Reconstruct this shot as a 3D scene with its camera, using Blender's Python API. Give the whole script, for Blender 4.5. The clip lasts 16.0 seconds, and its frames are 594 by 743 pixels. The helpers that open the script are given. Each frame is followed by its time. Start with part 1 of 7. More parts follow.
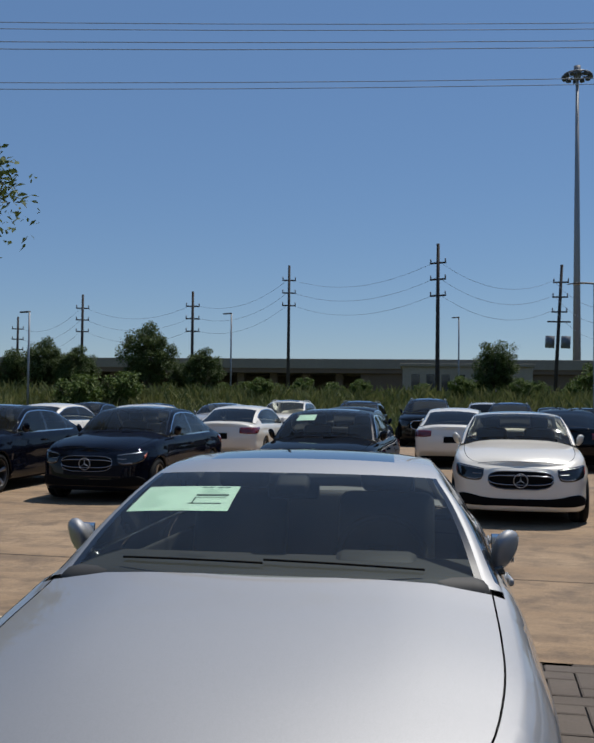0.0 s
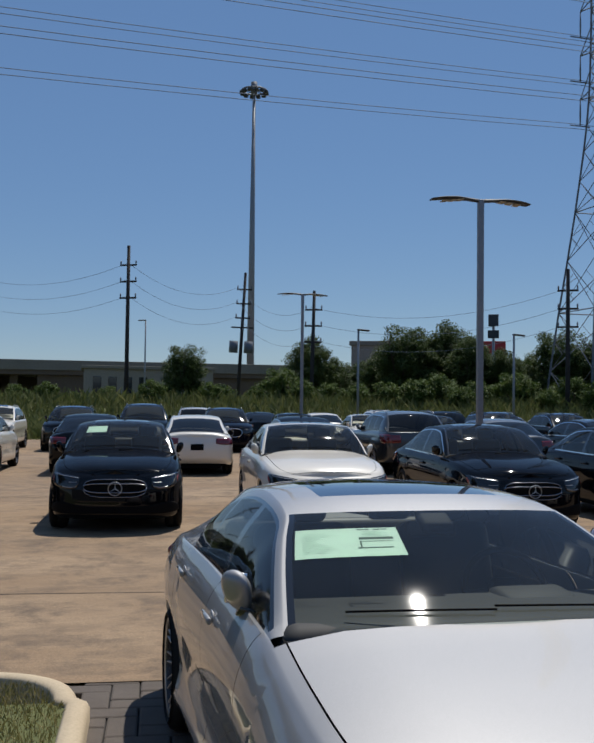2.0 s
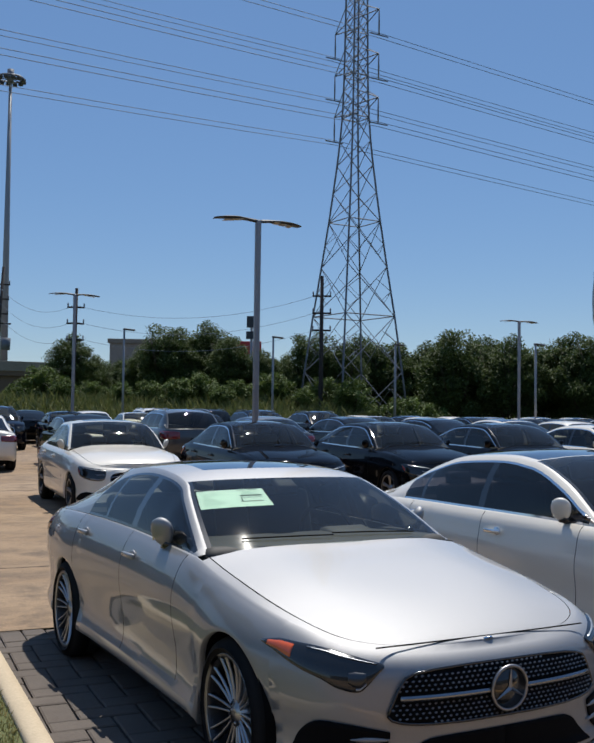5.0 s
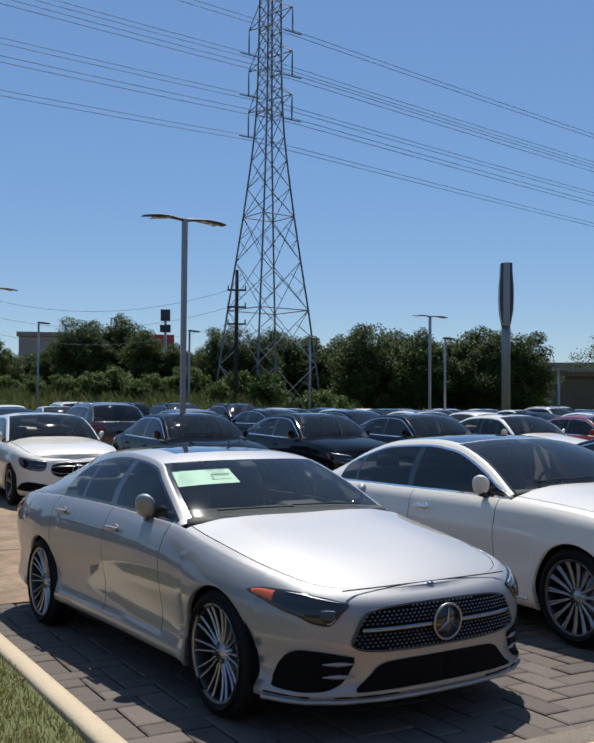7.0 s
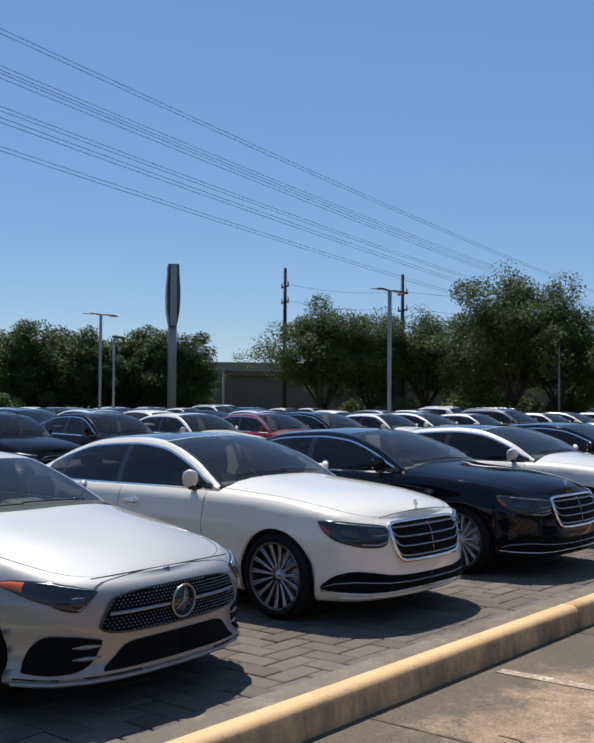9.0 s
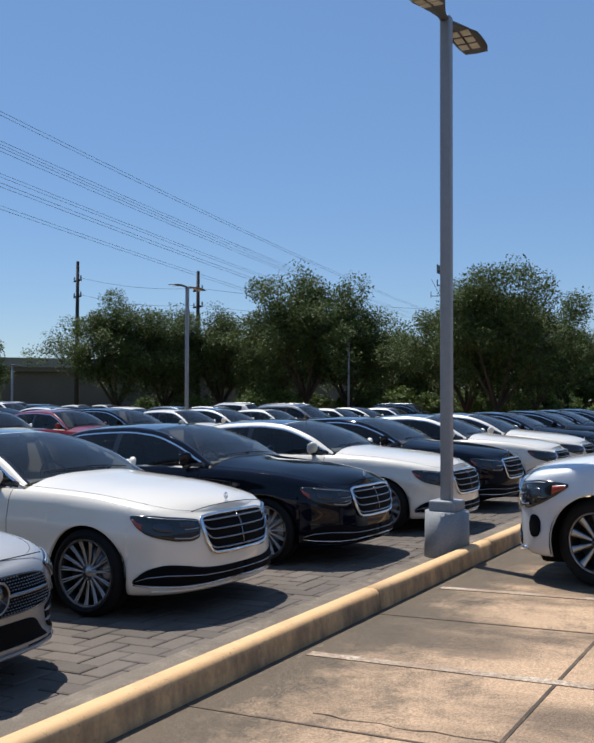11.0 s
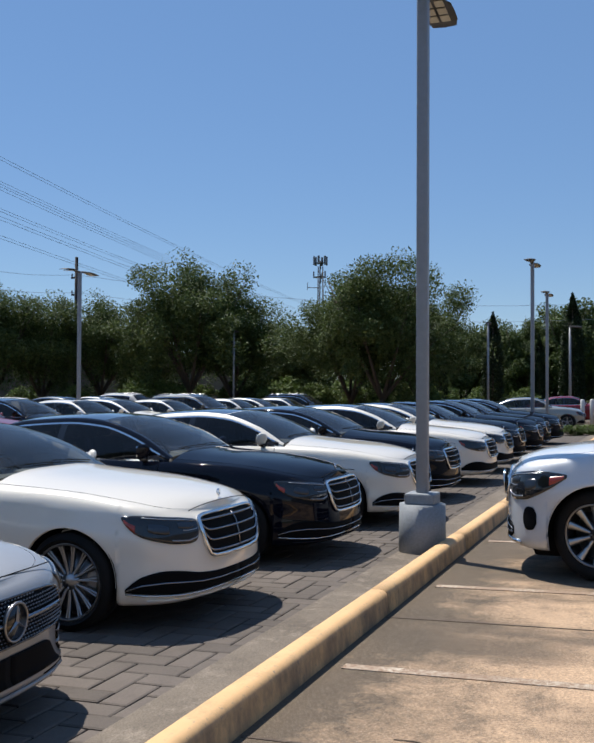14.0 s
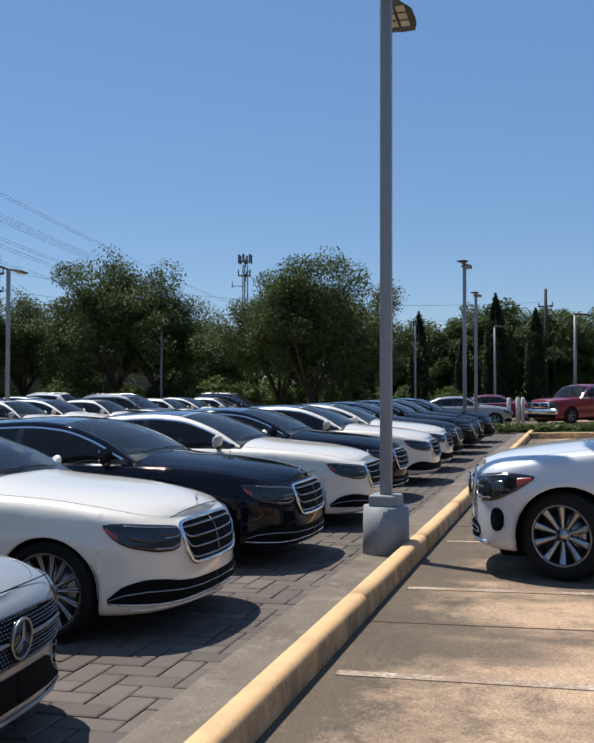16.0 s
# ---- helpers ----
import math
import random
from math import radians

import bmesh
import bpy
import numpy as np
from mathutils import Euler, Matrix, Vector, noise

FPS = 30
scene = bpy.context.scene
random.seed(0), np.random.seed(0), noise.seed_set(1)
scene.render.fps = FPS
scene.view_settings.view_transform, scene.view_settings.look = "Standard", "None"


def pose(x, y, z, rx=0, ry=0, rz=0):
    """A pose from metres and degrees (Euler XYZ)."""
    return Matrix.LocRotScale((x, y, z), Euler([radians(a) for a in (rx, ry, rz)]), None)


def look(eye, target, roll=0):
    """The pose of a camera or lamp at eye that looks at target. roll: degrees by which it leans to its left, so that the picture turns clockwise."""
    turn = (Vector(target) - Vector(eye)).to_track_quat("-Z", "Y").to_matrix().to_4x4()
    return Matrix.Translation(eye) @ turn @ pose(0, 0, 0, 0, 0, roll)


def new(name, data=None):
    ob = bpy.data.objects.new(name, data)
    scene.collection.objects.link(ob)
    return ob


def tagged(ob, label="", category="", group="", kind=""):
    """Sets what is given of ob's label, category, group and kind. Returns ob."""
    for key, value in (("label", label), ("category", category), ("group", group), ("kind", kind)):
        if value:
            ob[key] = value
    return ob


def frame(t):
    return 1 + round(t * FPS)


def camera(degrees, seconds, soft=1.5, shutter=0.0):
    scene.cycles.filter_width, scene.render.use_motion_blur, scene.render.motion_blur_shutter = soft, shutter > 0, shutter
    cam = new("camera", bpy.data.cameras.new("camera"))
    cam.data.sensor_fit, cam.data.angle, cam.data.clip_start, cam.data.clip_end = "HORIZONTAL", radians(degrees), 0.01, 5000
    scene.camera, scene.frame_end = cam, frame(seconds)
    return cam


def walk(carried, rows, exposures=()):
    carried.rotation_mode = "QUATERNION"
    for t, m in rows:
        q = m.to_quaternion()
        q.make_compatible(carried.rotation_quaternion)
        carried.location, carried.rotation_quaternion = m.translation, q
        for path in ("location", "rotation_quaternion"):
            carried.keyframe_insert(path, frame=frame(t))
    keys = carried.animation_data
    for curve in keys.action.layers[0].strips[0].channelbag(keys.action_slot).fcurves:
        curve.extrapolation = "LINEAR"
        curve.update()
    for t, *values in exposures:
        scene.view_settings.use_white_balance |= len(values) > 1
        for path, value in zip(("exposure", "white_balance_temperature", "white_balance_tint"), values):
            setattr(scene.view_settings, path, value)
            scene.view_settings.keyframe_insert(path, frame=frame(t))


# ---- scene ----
PATH = [
    (0, (0.474, -1.891, 1.727), (-0.029, 2.075, 1.855), 0.65),
    (0.5, (-0.050, -1.870, 1.710), (-0.110, 2.127, 1.841), 0.58),
    (1, (-0.590, -1.781, 1.721), (-0.360, 2.210, 1.859), 0.58),
    (1.5, (-1.086, -1.697, 1.725), (-0.543, 2.263, 1.866), 0.67),
    (2, (-1.498, -1.655, 1.852), (-0.612, 2.243, 2.002), 0.72),
    (2.5, (-1.814, -1.843, 1.873), (-0.696, 1.994, 2.023), 0.87),
    (3, (-2.049, -2.055, 1.877), (-0.666, 1.695, 2.034), 0.84),
    (3.5, (-2.153, -2.345, 1.860), (-0.573, 1.326, 2.018), 0.41),
    (4, (-2.346, -2.663, 1.841), (-0.627, 0.946, 2.004), 0.59),
    (6.3, (-3.178, -3.607, 1.887), (-1.182, -0.144, 2.020), 0.56),
    (6.5, (-3.252, -3.650, 1.880), (-1.210, -0.213, 2.013), 0.55),
    (7, (-3.447, -3.798, 1.837), (-1.274, -0.442, 1.966), 0.46),
    (7.5, (-3.627, -3.848, 1.865), (-1.304, -0.595, 1.991), 0.50),
    (8, (-3.858, -3.789, 1.852), (-1.285, -0.729, 1.977), 0.52),
    (8.5, (-3.991, -3.787, 1.851), (-1.098, -1.028, 1.980), 0.55),
    (9, (-4.119, -3.887, 1.852), (-0.920, -1.488, 1.983), 0.40),
    (9.5, (-4.278, -4.028, 1.837), (-0.873, -1.933, 1.970), 0.17),
    (10, (-4.310, -4.040, 1.845), (-0.800, -2.127, 1.974), 0.09),
    (10.2, (-4.314, -4.024, 1.851), (-0.775, -2.164, 1.978), 0.08),
    (12.3, (-4.179, -3.311, 1.820), (-0.421, -1.944, 1.923), 0.35),
    (12.5, (-4.142, -3.235, 1.834), (-0.372, -1.901, 1.932), 0.32),
    (13, (-4.111, -3.058, 1.840), (-0.324, -1.772, 1.928), 0.32),
    (13.5, (-4.129, -2.836, 1.829), (-0.326, -1.601, 1.913), 0.29),
    (14, (-4.037, -2.606, 1.802), (-0.205, -1.462, 1.887), 0.25),
    (14.5, (-3.932, -2.403, 1.833), (-0.075, -1.348, 1.913), 0.27),
    (15, (-4.022, -2.221, 1.831), (-0.149, -1.222, 1.908), 0.30),
    (15.5, (-4.117, -2.143, 1.846), (-0.227, -1.213, 1.923), 0.30),
    (16, (-4.110, -2.178, 1.847), (-0.198, -1.351, 1.926), 0.10),
]
cam = camera(34.73, 16.0, soft=2.2)
walk(cam, [(t, look(eye, aim, roll)) for t, eye, aim, roll in PATH], [(0, 0.1), (0.5, -0.05), (1.5, 0.0), (2.5, 0.14), (3.5, 0.24), (5.0, 0.34), (6.4, 0.38), (7, 0.46), (8, 0.49), (9, 0.51), (12, 0.57), (14, 0.54), (16, 0.53)])

# ---- light ----
SUN_AT = Vector((0.255, 0.37, 0.85)).normalized()
world = bpy.data.worlds.new("sky")
scene.world = world
world.use_nodes = True
nt = world.node_tree
sky = nt.nodes.new("ShaderNodeTexSky")
sky.sky_type, sky.sun_disc = "NISHITA", False
sky.sun_elevation = math.asin(SUN_AT.z)
sky.sun_rotation = math.atan2(SUN_AT.x, SUN_AT.y)
sky.altitude, sky.air_density, sky.dust_density, sky.ozone_density = 300, 1.0, 0.0, 2.4
deep = nt.nodes.new("ShaderNodeHueSaturation")
deep.inputs["Hue"].default_value, deep.inputs["Saturation"].default_value = 0.505, 1.17
nt.links.new(sky.outputs[0], deep.inputs["Color"])
haze = nt.nodes.new("ShaderNodeMix")
haze.data_type = "RGBA"
haze.inputs[0].default_value, haze.inputs[7].default_value = 0.45, (2.2, 3.95, 7.1, 1)
nt.links.new(deep.outputs[0], haze.inputs[6])
nt.links.new(haze.outputs[2], nt.nodes["Background"].inputs[0])
nt.nodes["Background"].inputs[1].default_value = 0.0685
sun = new("sun", bpy.data.lights.new("sun", "SUN"))
sun.data.energy, sun.data.angle, sun.data.color = 4.0, radians(0.53), (1.0, 0.955, 0.88)
sun.matrix_world = look(SUN_AT * 60, (0, 0, 0))


# ---- materials ----
def nodes_of(name):
    m = bpy.data.materials.new(name)
    m.use_nodes = True
    t = m.node_tree
    return m, t, t.nodes["Principled BSDF"]


def add(t, kind, **values):
    n = t.nodes.new(kind)
    for k, v in values.items():
        n.inputs[k].default_value = v
    return n


def ramp(t, fac, stops):
    r = t.nodes.new("ShaderNodeValToRGB")
    while len(r.color_ramp.elements) < len(stops):
        r.color_ramp.elements.new(0.5)
    for e, (p, c) in zip(r.color_ramp.elements, stops):
        e.position, e.color = p, (*c, 1)
    t.links.new(fac, r.inputs[0])
    return r.outputs[0]


def coords(t, world_space=True):
    if world_space:
        return t.nodes.new("ShaderNodeNewGeometry").outputs["Position"]
    return t.nodes.new("ShaderNodeTexCoord").outputs["Object"]


def noise_tex(t, where, scale, detail=4, rough=0.6):
    n = add(t, "ShaderNodeTexNoise", Scale=scale, Detail=detail, Roughness=rough)
    t.links.new(where, n.inputs["Vector"])
    return n.outputs["Fac"]


def mixed(t, fac, a, b, mode="MIX"):
    n = t.nodes.new("ShaderNodeMix")
    n.data_type, n.blend_type = "RGBA", mode
    for sock, v in ((n.inputs[0], fac), (n.inputs[6], a), (n.inputs[7], b)):
        if isinstance(v, (int, float)):
            sock.default_value = v
        elif isinstance(v, tuple):
            sock.default_value = (*v, 1)
        else:
            t.links.new(v, sock)
    return n.outputs[2]


def bumped(t, p, height, strength, distance):
    b = add(t, "ShaderNodeBump", Strength=strength, Distance=distance)
    t.links.new(height, b.inputs["Height"])
    t.links.new(b.outputs[0], p.inputs["Normal"])


def surface(name, c1, c2, scale=6.0, rough=0.8, fine=60.0, bump=0.3, dist=0.004, metal=0.0, by_object=0.0):
    """Two tones at two scales with fine relief."""
    m, t, p = nodes_of(name)
    w = coords(t)
    big, small = noise_tex(t, w, scale, 5), noise_tex(t, w, fine, 3)
    c = mixed(t, big, c1, c2)
    c = mixed(t, 0.35, c, ramp(t, small, [(0.3, (0.35, 0.35, 0.35)), (0.7, (0.65, 0.65, 0.65))]), "OVERLAY")
    if by_object:
        info = t.nodes.new("ShaderNodeObjectInfo")
        k = ramp(t, info.outputs["Random"], [(0, (1 - by_object,) * 3), (1, (1.0, 1.0, 1.0))])
        c = mixed(t, 1.0, c, k, "MULTIPLY")
    t.links.new(c, p.inputs["Base Color"])
    p.inputs["Roughness"].default_value, p.inputs["Metallic"].default_value = rough, metal
    if bump:
        bumped(t, p, small, bump, dist)
    return m


def paint(name, color, metal=0.0, rough=0.35, coat=1.0, flake=0.0, gloss=0.5):
    """Clear-coated car paint, slightly dusty and, in metallics, with flakes."""
    m, t, p = nodes_of(name)
    w = coords(t, False)
    dust_haze = noise_tex(t, w, 2.2, 5)
    c = mixed(t, ramp(t, dust_haze, [(0.45, (0, 0, 0)), (0.9, (0.012, 0.012, 0.012))]), color, (0.4, 0.37, 0.32))
    if flake:
        v = add(t, "ShaderNodeTexVoronoi", Scale=900.0)
        t.links.new(w, v.inputs["Vector"])
        c = mixed(t, flake, c, ramp(t, v.outputs["Color"], [(0.0, (0.75, 0.75, 0.75)), (1.0, (1.25, 1.25, 1.25))]), "MULTIPLY")
    t.links.new(c, p.inputs["Base Color"])
    p.inputs["Metallic"].default_value, p.inputs["Roughness"].default_value = metal, rough
    p.inputs["Coat Weight"].default_value, p.inputs["Coat Roughness"].default_value = coat, 0.03
    p.inputs["Specular IOR Level"].default_value = gloss
    return m


def glass(name, tint, rough=0.022, ior=1.5, dust_haze=0.009):
    """Thin tinted pane: it lets light through and mirrors more at a glancing angle. A pale dusty layer paints the sky's
    hazy reflection into it.
    """
    m, t, p = nodes_of(name)
    t.nodes.remove(p)
    out = t.nodes["Material Output"]
    tr, gl, fr, mx = (t.nodes.new(k) for k in ("ShaderNodeBsdfTransparent", "ShaderNodeBsdfGlossy", "ShaderNodeFresnel", "ShaderNodeMixShader"))
    tr.inputs[0].default_value = (*tint, 1)
    gl.inputs["Roughness"].default_value = rough
    fr.inputs["IOR"].default_value = ior
    t.links.new(fr.outputs[0], mx.inputs[0])
    t.links.new(tr.outputs[0], mx.inputs[1])
    t.links.new(gl.outputs[0], mx.inputs[2])
    # pale diffuse layer: hazy sky glare painted onto the panes as a dusty look
    glare_layer, over = t.nodes.new("ShaderNodeBsdfDiffuse"), t.nodes.new("ShaderNodeMixShader")
    glare_layer.inputs[0].default_value = (0.58, 0.62, 0.66, 1)
    cover = noise_tex(t, coords(t, False), 3.0, 5, 0.65)
    t.links.new(ramp(t, cover, [(0.3, (0.6 * dust_haze,) * 3), (0.7, (1.4 * dust_haze,) * 3)]), over.inputs[0])
    t.links.new(mx.outputs[0], over.inputs[1])
    t.links.new(glare_layer.outputs[0], over.inputs[2])
    t.links.new(over.outputs[0], out.inputs[0])
    return m


def simple(name, color, rough=0.5, metal=0.0, coat=0.0, vary=0.15, gloss=0.5):
    m, t, p = nodes_of(name)
    n = noise_tex(t, coords(t, False), 14.0, 4)
    lo, hi = tuple(c * (1 - vary) for c in color), tuple(min(1, c * (1 + vary)) for c in color)
    t.links.new(mixed(t, n, lo, hi), p.inputs["Base Color"])
    p.inputs["Roughness"].default_value, p.inputs["Metallic"].default_value, p.inputs["Coat Weight"].default_value = rough, metal, coat
    p.inputs["Specular IOR Level"].default_value = gloss
    return m


SILVER = paint("silver_paint", (0.305, 0.305, 0.309), 0.78, 0.62, 1.0, 0.4)
PALE_SILVER = paint("pale_silver_paint", (0.60, 0.615, 0.635), 0.5, 0.55, 1.0, 0.3)
WHITE = paint("white_paint", (0.755, 0.70, 0.605), 0.0, 0.35, 1.0)
BLACK = paint("black_paint", (0.003, 0.0033, 0.0045), 0.0, 0.3, 0.6, 0.0, 0.0)
NAVY = paint("navy_paint", (0.003, 0.004, 0.009), 0.0, 0.3, 0.55, 0.3, 0.0)
GRAPHITE = paint("graphite_paint", (0.06, 0.065, 0.07), 0.7, 0.35, 1.0, 0.4)
RED = paint("red_paint", (0.17, 0.002, 0.008), 0.0, 0.3, 0.8, 0.0, 0.2)
SAND = paint("sand_paint", (0.32, 0.30, 0.26), 0.6, 0.35, 1.0, 0.3)
M_PAINT = SILVER
M_GLASS = glass("windshield_glass", (0.58, 0.65, 0.63), 0.03, 1.5, 0.018)
M_TINT = glass("rear_glass", (0.035, 0.04, 0.043))
M_SIDEGLASS = glass("side_glass", (0.22, 0.255, 0.25))
M_DARKGLASS = glass("dark_side_glass", (0.05, 0.055, 0.08))
M_SUNROOF = simple("sunroof_glass", (0.010, 0.012, 0.016), 0.05, 0.0, 1.0)
M_LENS = simple("lens", (0.012, 0.013, 0.015), 0.10, 0.0, 0.5)
M_CHROME = simple("chrome", (0.80, 0.81, 0.82), 0.12, 1.0)
M_ALLOY = simple("alloy", (0.37, 0.38, 0.395), 0.33, 1.0)
M_BARREL = simple("dark_alloy", (0.06, 0.06, 0.063), 0.45, 0.8)
M_STEEL = simple("steel", (0.30, 0.30, 0.31), 0.4, 1.0)
M_SLAT = simple("dark_chrome", (0.25, 0.26, 0.28), 0.25, 1.0)
M_RUBBER = simple("tyre_rubber", (0.012, 0.012, 0.012), 0.8, 0.0, 0.0, 0.2, 0.2)
M_DARK = simple("black_plastic", (0.003, 0.003, 0.0035), 0.8, 0.0, 0.0, 0.15, 0.12)
M_REFLECTOR = simple("reflector", (0.085, 0.088, 0.095), 0.28, 1.0)
M_GLOSS = simple("gloss_black", (0.01, 0.01, 0.011), 0.15, 0.0, 0.6)
M_CABIN = simple("cabin_plastic", (0.011, 0.011, 0.011), 0.8)
M_DASH = simple("dashboard_plastic", (0.024, 0.024, 0.024), 0.7)
M_PALE_DASH = simple("pale_dashboard", (0.045, 0.044, 0.043), 0.65)
M_SEAT = simple("black_leather", (0.03, 0.029, 0.028), 0.5)
M_PALE_SEAT = simple("brown_leather", (0.055, 0.046, 0.040), 0.5)
M_AMBER = simple("amber_lens", (0.62, 0.09, 0.01), 0.2, 0.0, 1.0)
M_DULLAMBER = simple("dull_amber_lens", (0.30, 0.032, 0.016), 0.25, 0.0, 0.6)
M_RED = simple("red_lens", (0.13, 0.005, 0.008), 0.15, 0.0, 1.0)
M_PAPER = simple("paper", (0.68, 0.88, 0.75), 0.7, 0.0, 0.0, 0.03)
M_PRINT = simple("print", (0.50, 0.68, 0.57), 0.8)
M_INK = simple("dark_print", (0.10, 0.16, 0.12), 0.8)

# ---- cars ----
def curve(pts):
    """A smooth curve through (t, value) pairs that does not overshoot."""
    t = np.array([p[0] for p in pts], float)
    y = np.array([p[1] for p in pts], float)
    d = np.diff(y) / np.diff(t)
    m = np.zeros_like(y)
    m[0], m[-1] = d[0], d[-1]
    for i in range(1, len(y) - 1):
        m[i] = 0 if d[i - 1] * d[i] <= 0 else 2 * d[i - 1] * d[i] / (d[i - 1] + d[i])

    def at(q):
        q = min(max(q, t[0]), t[-1])
        i = min(max(int(np.searchsorted(t, q)) - 1, 0), len(t) - 2)
        h = t[i + 1] - t[i]
        u = (q - t[i]) / h
        return float((2 * u**3 - 3 * u**2 + 1) * y[i] + (u**3 - 2 * u**2 + u) * h * m[i]
                     + (-2 * u**3 + 3 * u**2) * y[i + 1] + (u**3 - u**2) * h * m[i + 1])
    return at


def mesh_of(verts, faces, material, smooth=True):
    me = bpy.data.meshes.new("mesh")
    me.from_pydata([tuple(v) for v in verts], [], faces)
    if smooth:
        me.polygons.foreach_set("use_smooth", [True] * len(me.polygons))
    me.materials.append(material)
    me.update()
    return me


def tidy(me, merge=0.0004):
    bm = bmesh.new()
    bm.from_mesh(me)
    bmesh.ops.remove_doubles(bm, verts=bm.verts, dist=merge)
    bmesh.ops.recalc_face_normals(bm, faces=bm.faces)
    bm.to_mesh(me)
    bm.free()
    return me


def piece(name, me, parent, label=""):
    ob = new(name, me)
    ob.parent = parent
    if label:
        tagged(ob, label)
    return ob


class Grid:
    """Collects quads of several parts and turns each into one mesh, mirrored to both sides."""

    def __init__(self):
        self.verts, self.faces = {}, {}

    def quad(self, key, *corners):
        vs, fs = self.verts.setdefault(key, []), self.faces.setdefault(key, [])
        n = len(vs)
        vs.extend(corners)
        fs.append(tuple(range(n, n + len(corners))))

    def mesh(self, key, material, both=True, merge=0.0004):
        vs = [tuple(v) for v in self.verts[key]]
        fs = list(self.faces[key])
        if both:
            n = len(vs)
            vs += [(-x, y, z) for x, y, z in vs]
            fs += [tuple(n + i for i in reversed(f)) for f in self.faces[key]]
        return tidy(mesh_of(vs, fs, material), merge)


class Shell:
    """The lower body of a car: nose at y = 0, tail at y = L, wheels on z = 0."""

    def __init__(self, P):
        self.P = P
        pts = [Vector((x, y)) for x, y in P["plan"]]
        ext = [Vector((-pts[1].x, pts[1].y))] + pts + [Vector((-pts[-2].x, pts[-2].y))]
        dense = []
        for i in range(1, len(ext) - 2):
            a, b, c, d = ext[i - 1:i + 3]
            for k in range(24):
                u = k / 24
                dense.append(0.5 * (2 * b + (c - a) * u + (2 * a - 5 * b + 4 * c - d) * u**2 + (3 * b - a - 3 * c + d) * u**3))
        dense.append(pts[-1])
        self.pl = np.array([(p.x, p.y) for p in dense])
        step = np.r_[0, np.linalg.norm(np.diff(self.pl, axis=0), axis=1)]
        self.s = np.cumsum(step)
        tan = np.gradient(self.pl, self.s, axis=0)
        tan[0] = (1, 0)
        tan[-1] = (-1, 0)
        tan /= np.linalg.norm(tan, axis=1)[:, None]
        self.nrm = np.stack([tan[:, 1], -tan[:, 0]], 1)
        self.low, self.sh = curve(P["low"]), curve(P["shoulder"])
        self.front, self.side, self.rear = curve(P["front"]), curve(P["side"]), curve(P["rear"])
        self.total = float(self.s[-1])
        self.wide = int(np.argmax(self.pl[:, 0]))

    def s_y(self, y):
        return float(np.interp(y, self.pl[:, 1], self.s))

    def s_x(self, x, rear=False):
        if rear:
            seg = slice(self.wide, None)
            return float(np.interp(-x, -self.pl[seg, 0], self.s[seg]))
        return float(np.interp(x, self.pl[:self.wide, 0], self.s[:self.wide]))

    def plan(self, s):
        return (np.interp(s, self.s, self.pl[:, 0]), np.interp(s, self.s, self.pl[:, 1]),
                np.interp(s, self.s, self.nrm[:, 0]), np.interp(s, self.s, self.nrm[:, 1]))

    def at(self, s, z, off=0.0):
        x, y, nx, ny = self.plan(s)
        lo, hi = self.low(y), self.sh(y)
        rel = (z - lo) / (hi - lo)
        wf, wr = max(0.0, -ny) ** 1.5, max(0.0, ny) ** 1.5
        o = wf * self.front(rel) + wr * self.rear(rel) + max(0.0, 1 - wf - wr) * self.side(rel)
        for ya in self.P["axles"]:
            d = math.hypot(y - ya, z - self.P["r"]) / self.P["arch"]
            if x > 0.6 and d < 1.5:
                o += 0.009 * max(0.0, 1 - abs(d - 1.06) / 0.42)
        o += off
        return Vector((max(0.0, x + nx * o) if x > 1e-4 else 0.0, y + ny * o, z))

    def patch(self, cols, off, rows=5, crown=0.006, depth=0.02):
        """A closed lens over columns of (s, top, bottom), lying on the body."""
        key = list(range(len(cols)))
        fine = [i / 4 for i in range(4 * (len(cols) - 1) + 1)]
        by = [curve([(k, c[j]) for k, c in zip(key, cols)]) for j in range(3)]
        cols = [tuple(f(q) for f in by) for q in fine]
        g = [[self.at(s, b + (t - b) * r / rows, off + crown * (1 - (2 * r / rows - 1) ** 2)) for r in range(rows + 1)] for s, t, b in cols]
        back = [[self.at(s, b + (t - b) * r / rows, -depth) for r in range(rows + 1)] for s, t, b in cols]
        vs, fs = [], []
        n = rows + 1
        for col in g:
            vs += col
        for i in range(len(g) - 1):
            for r in range(rows):
                a = i * n + r
                fs.append((a, a + n, a + n + 1, a + 1))
        base = len(vs)
        rim = [(i, 0) for i in range(len(g))] + [(len(g) - 1, r) for r in range(1, n)] + [(i, rows) for i in range(len(g) - 2, -1, -1)] + [(0, r) for r in range(rows - 1, 0, -1)]
        for i, r in rim:
            vs.append(back[i][r])
        for k, (i, r) in enumerate(rim):
            i2, r2 = rim[(k + 1) % len(rim)]
            fs.append((i2 * n + r2, i * n + r, base + k, base + (k + 1) % len(rim)))
        return vs, fs


def flip_x(vs, fs):
    return [Vector((-v[0], v[1], v[2])) for v in vs], [tuple(reversed(f)) for f in fs]


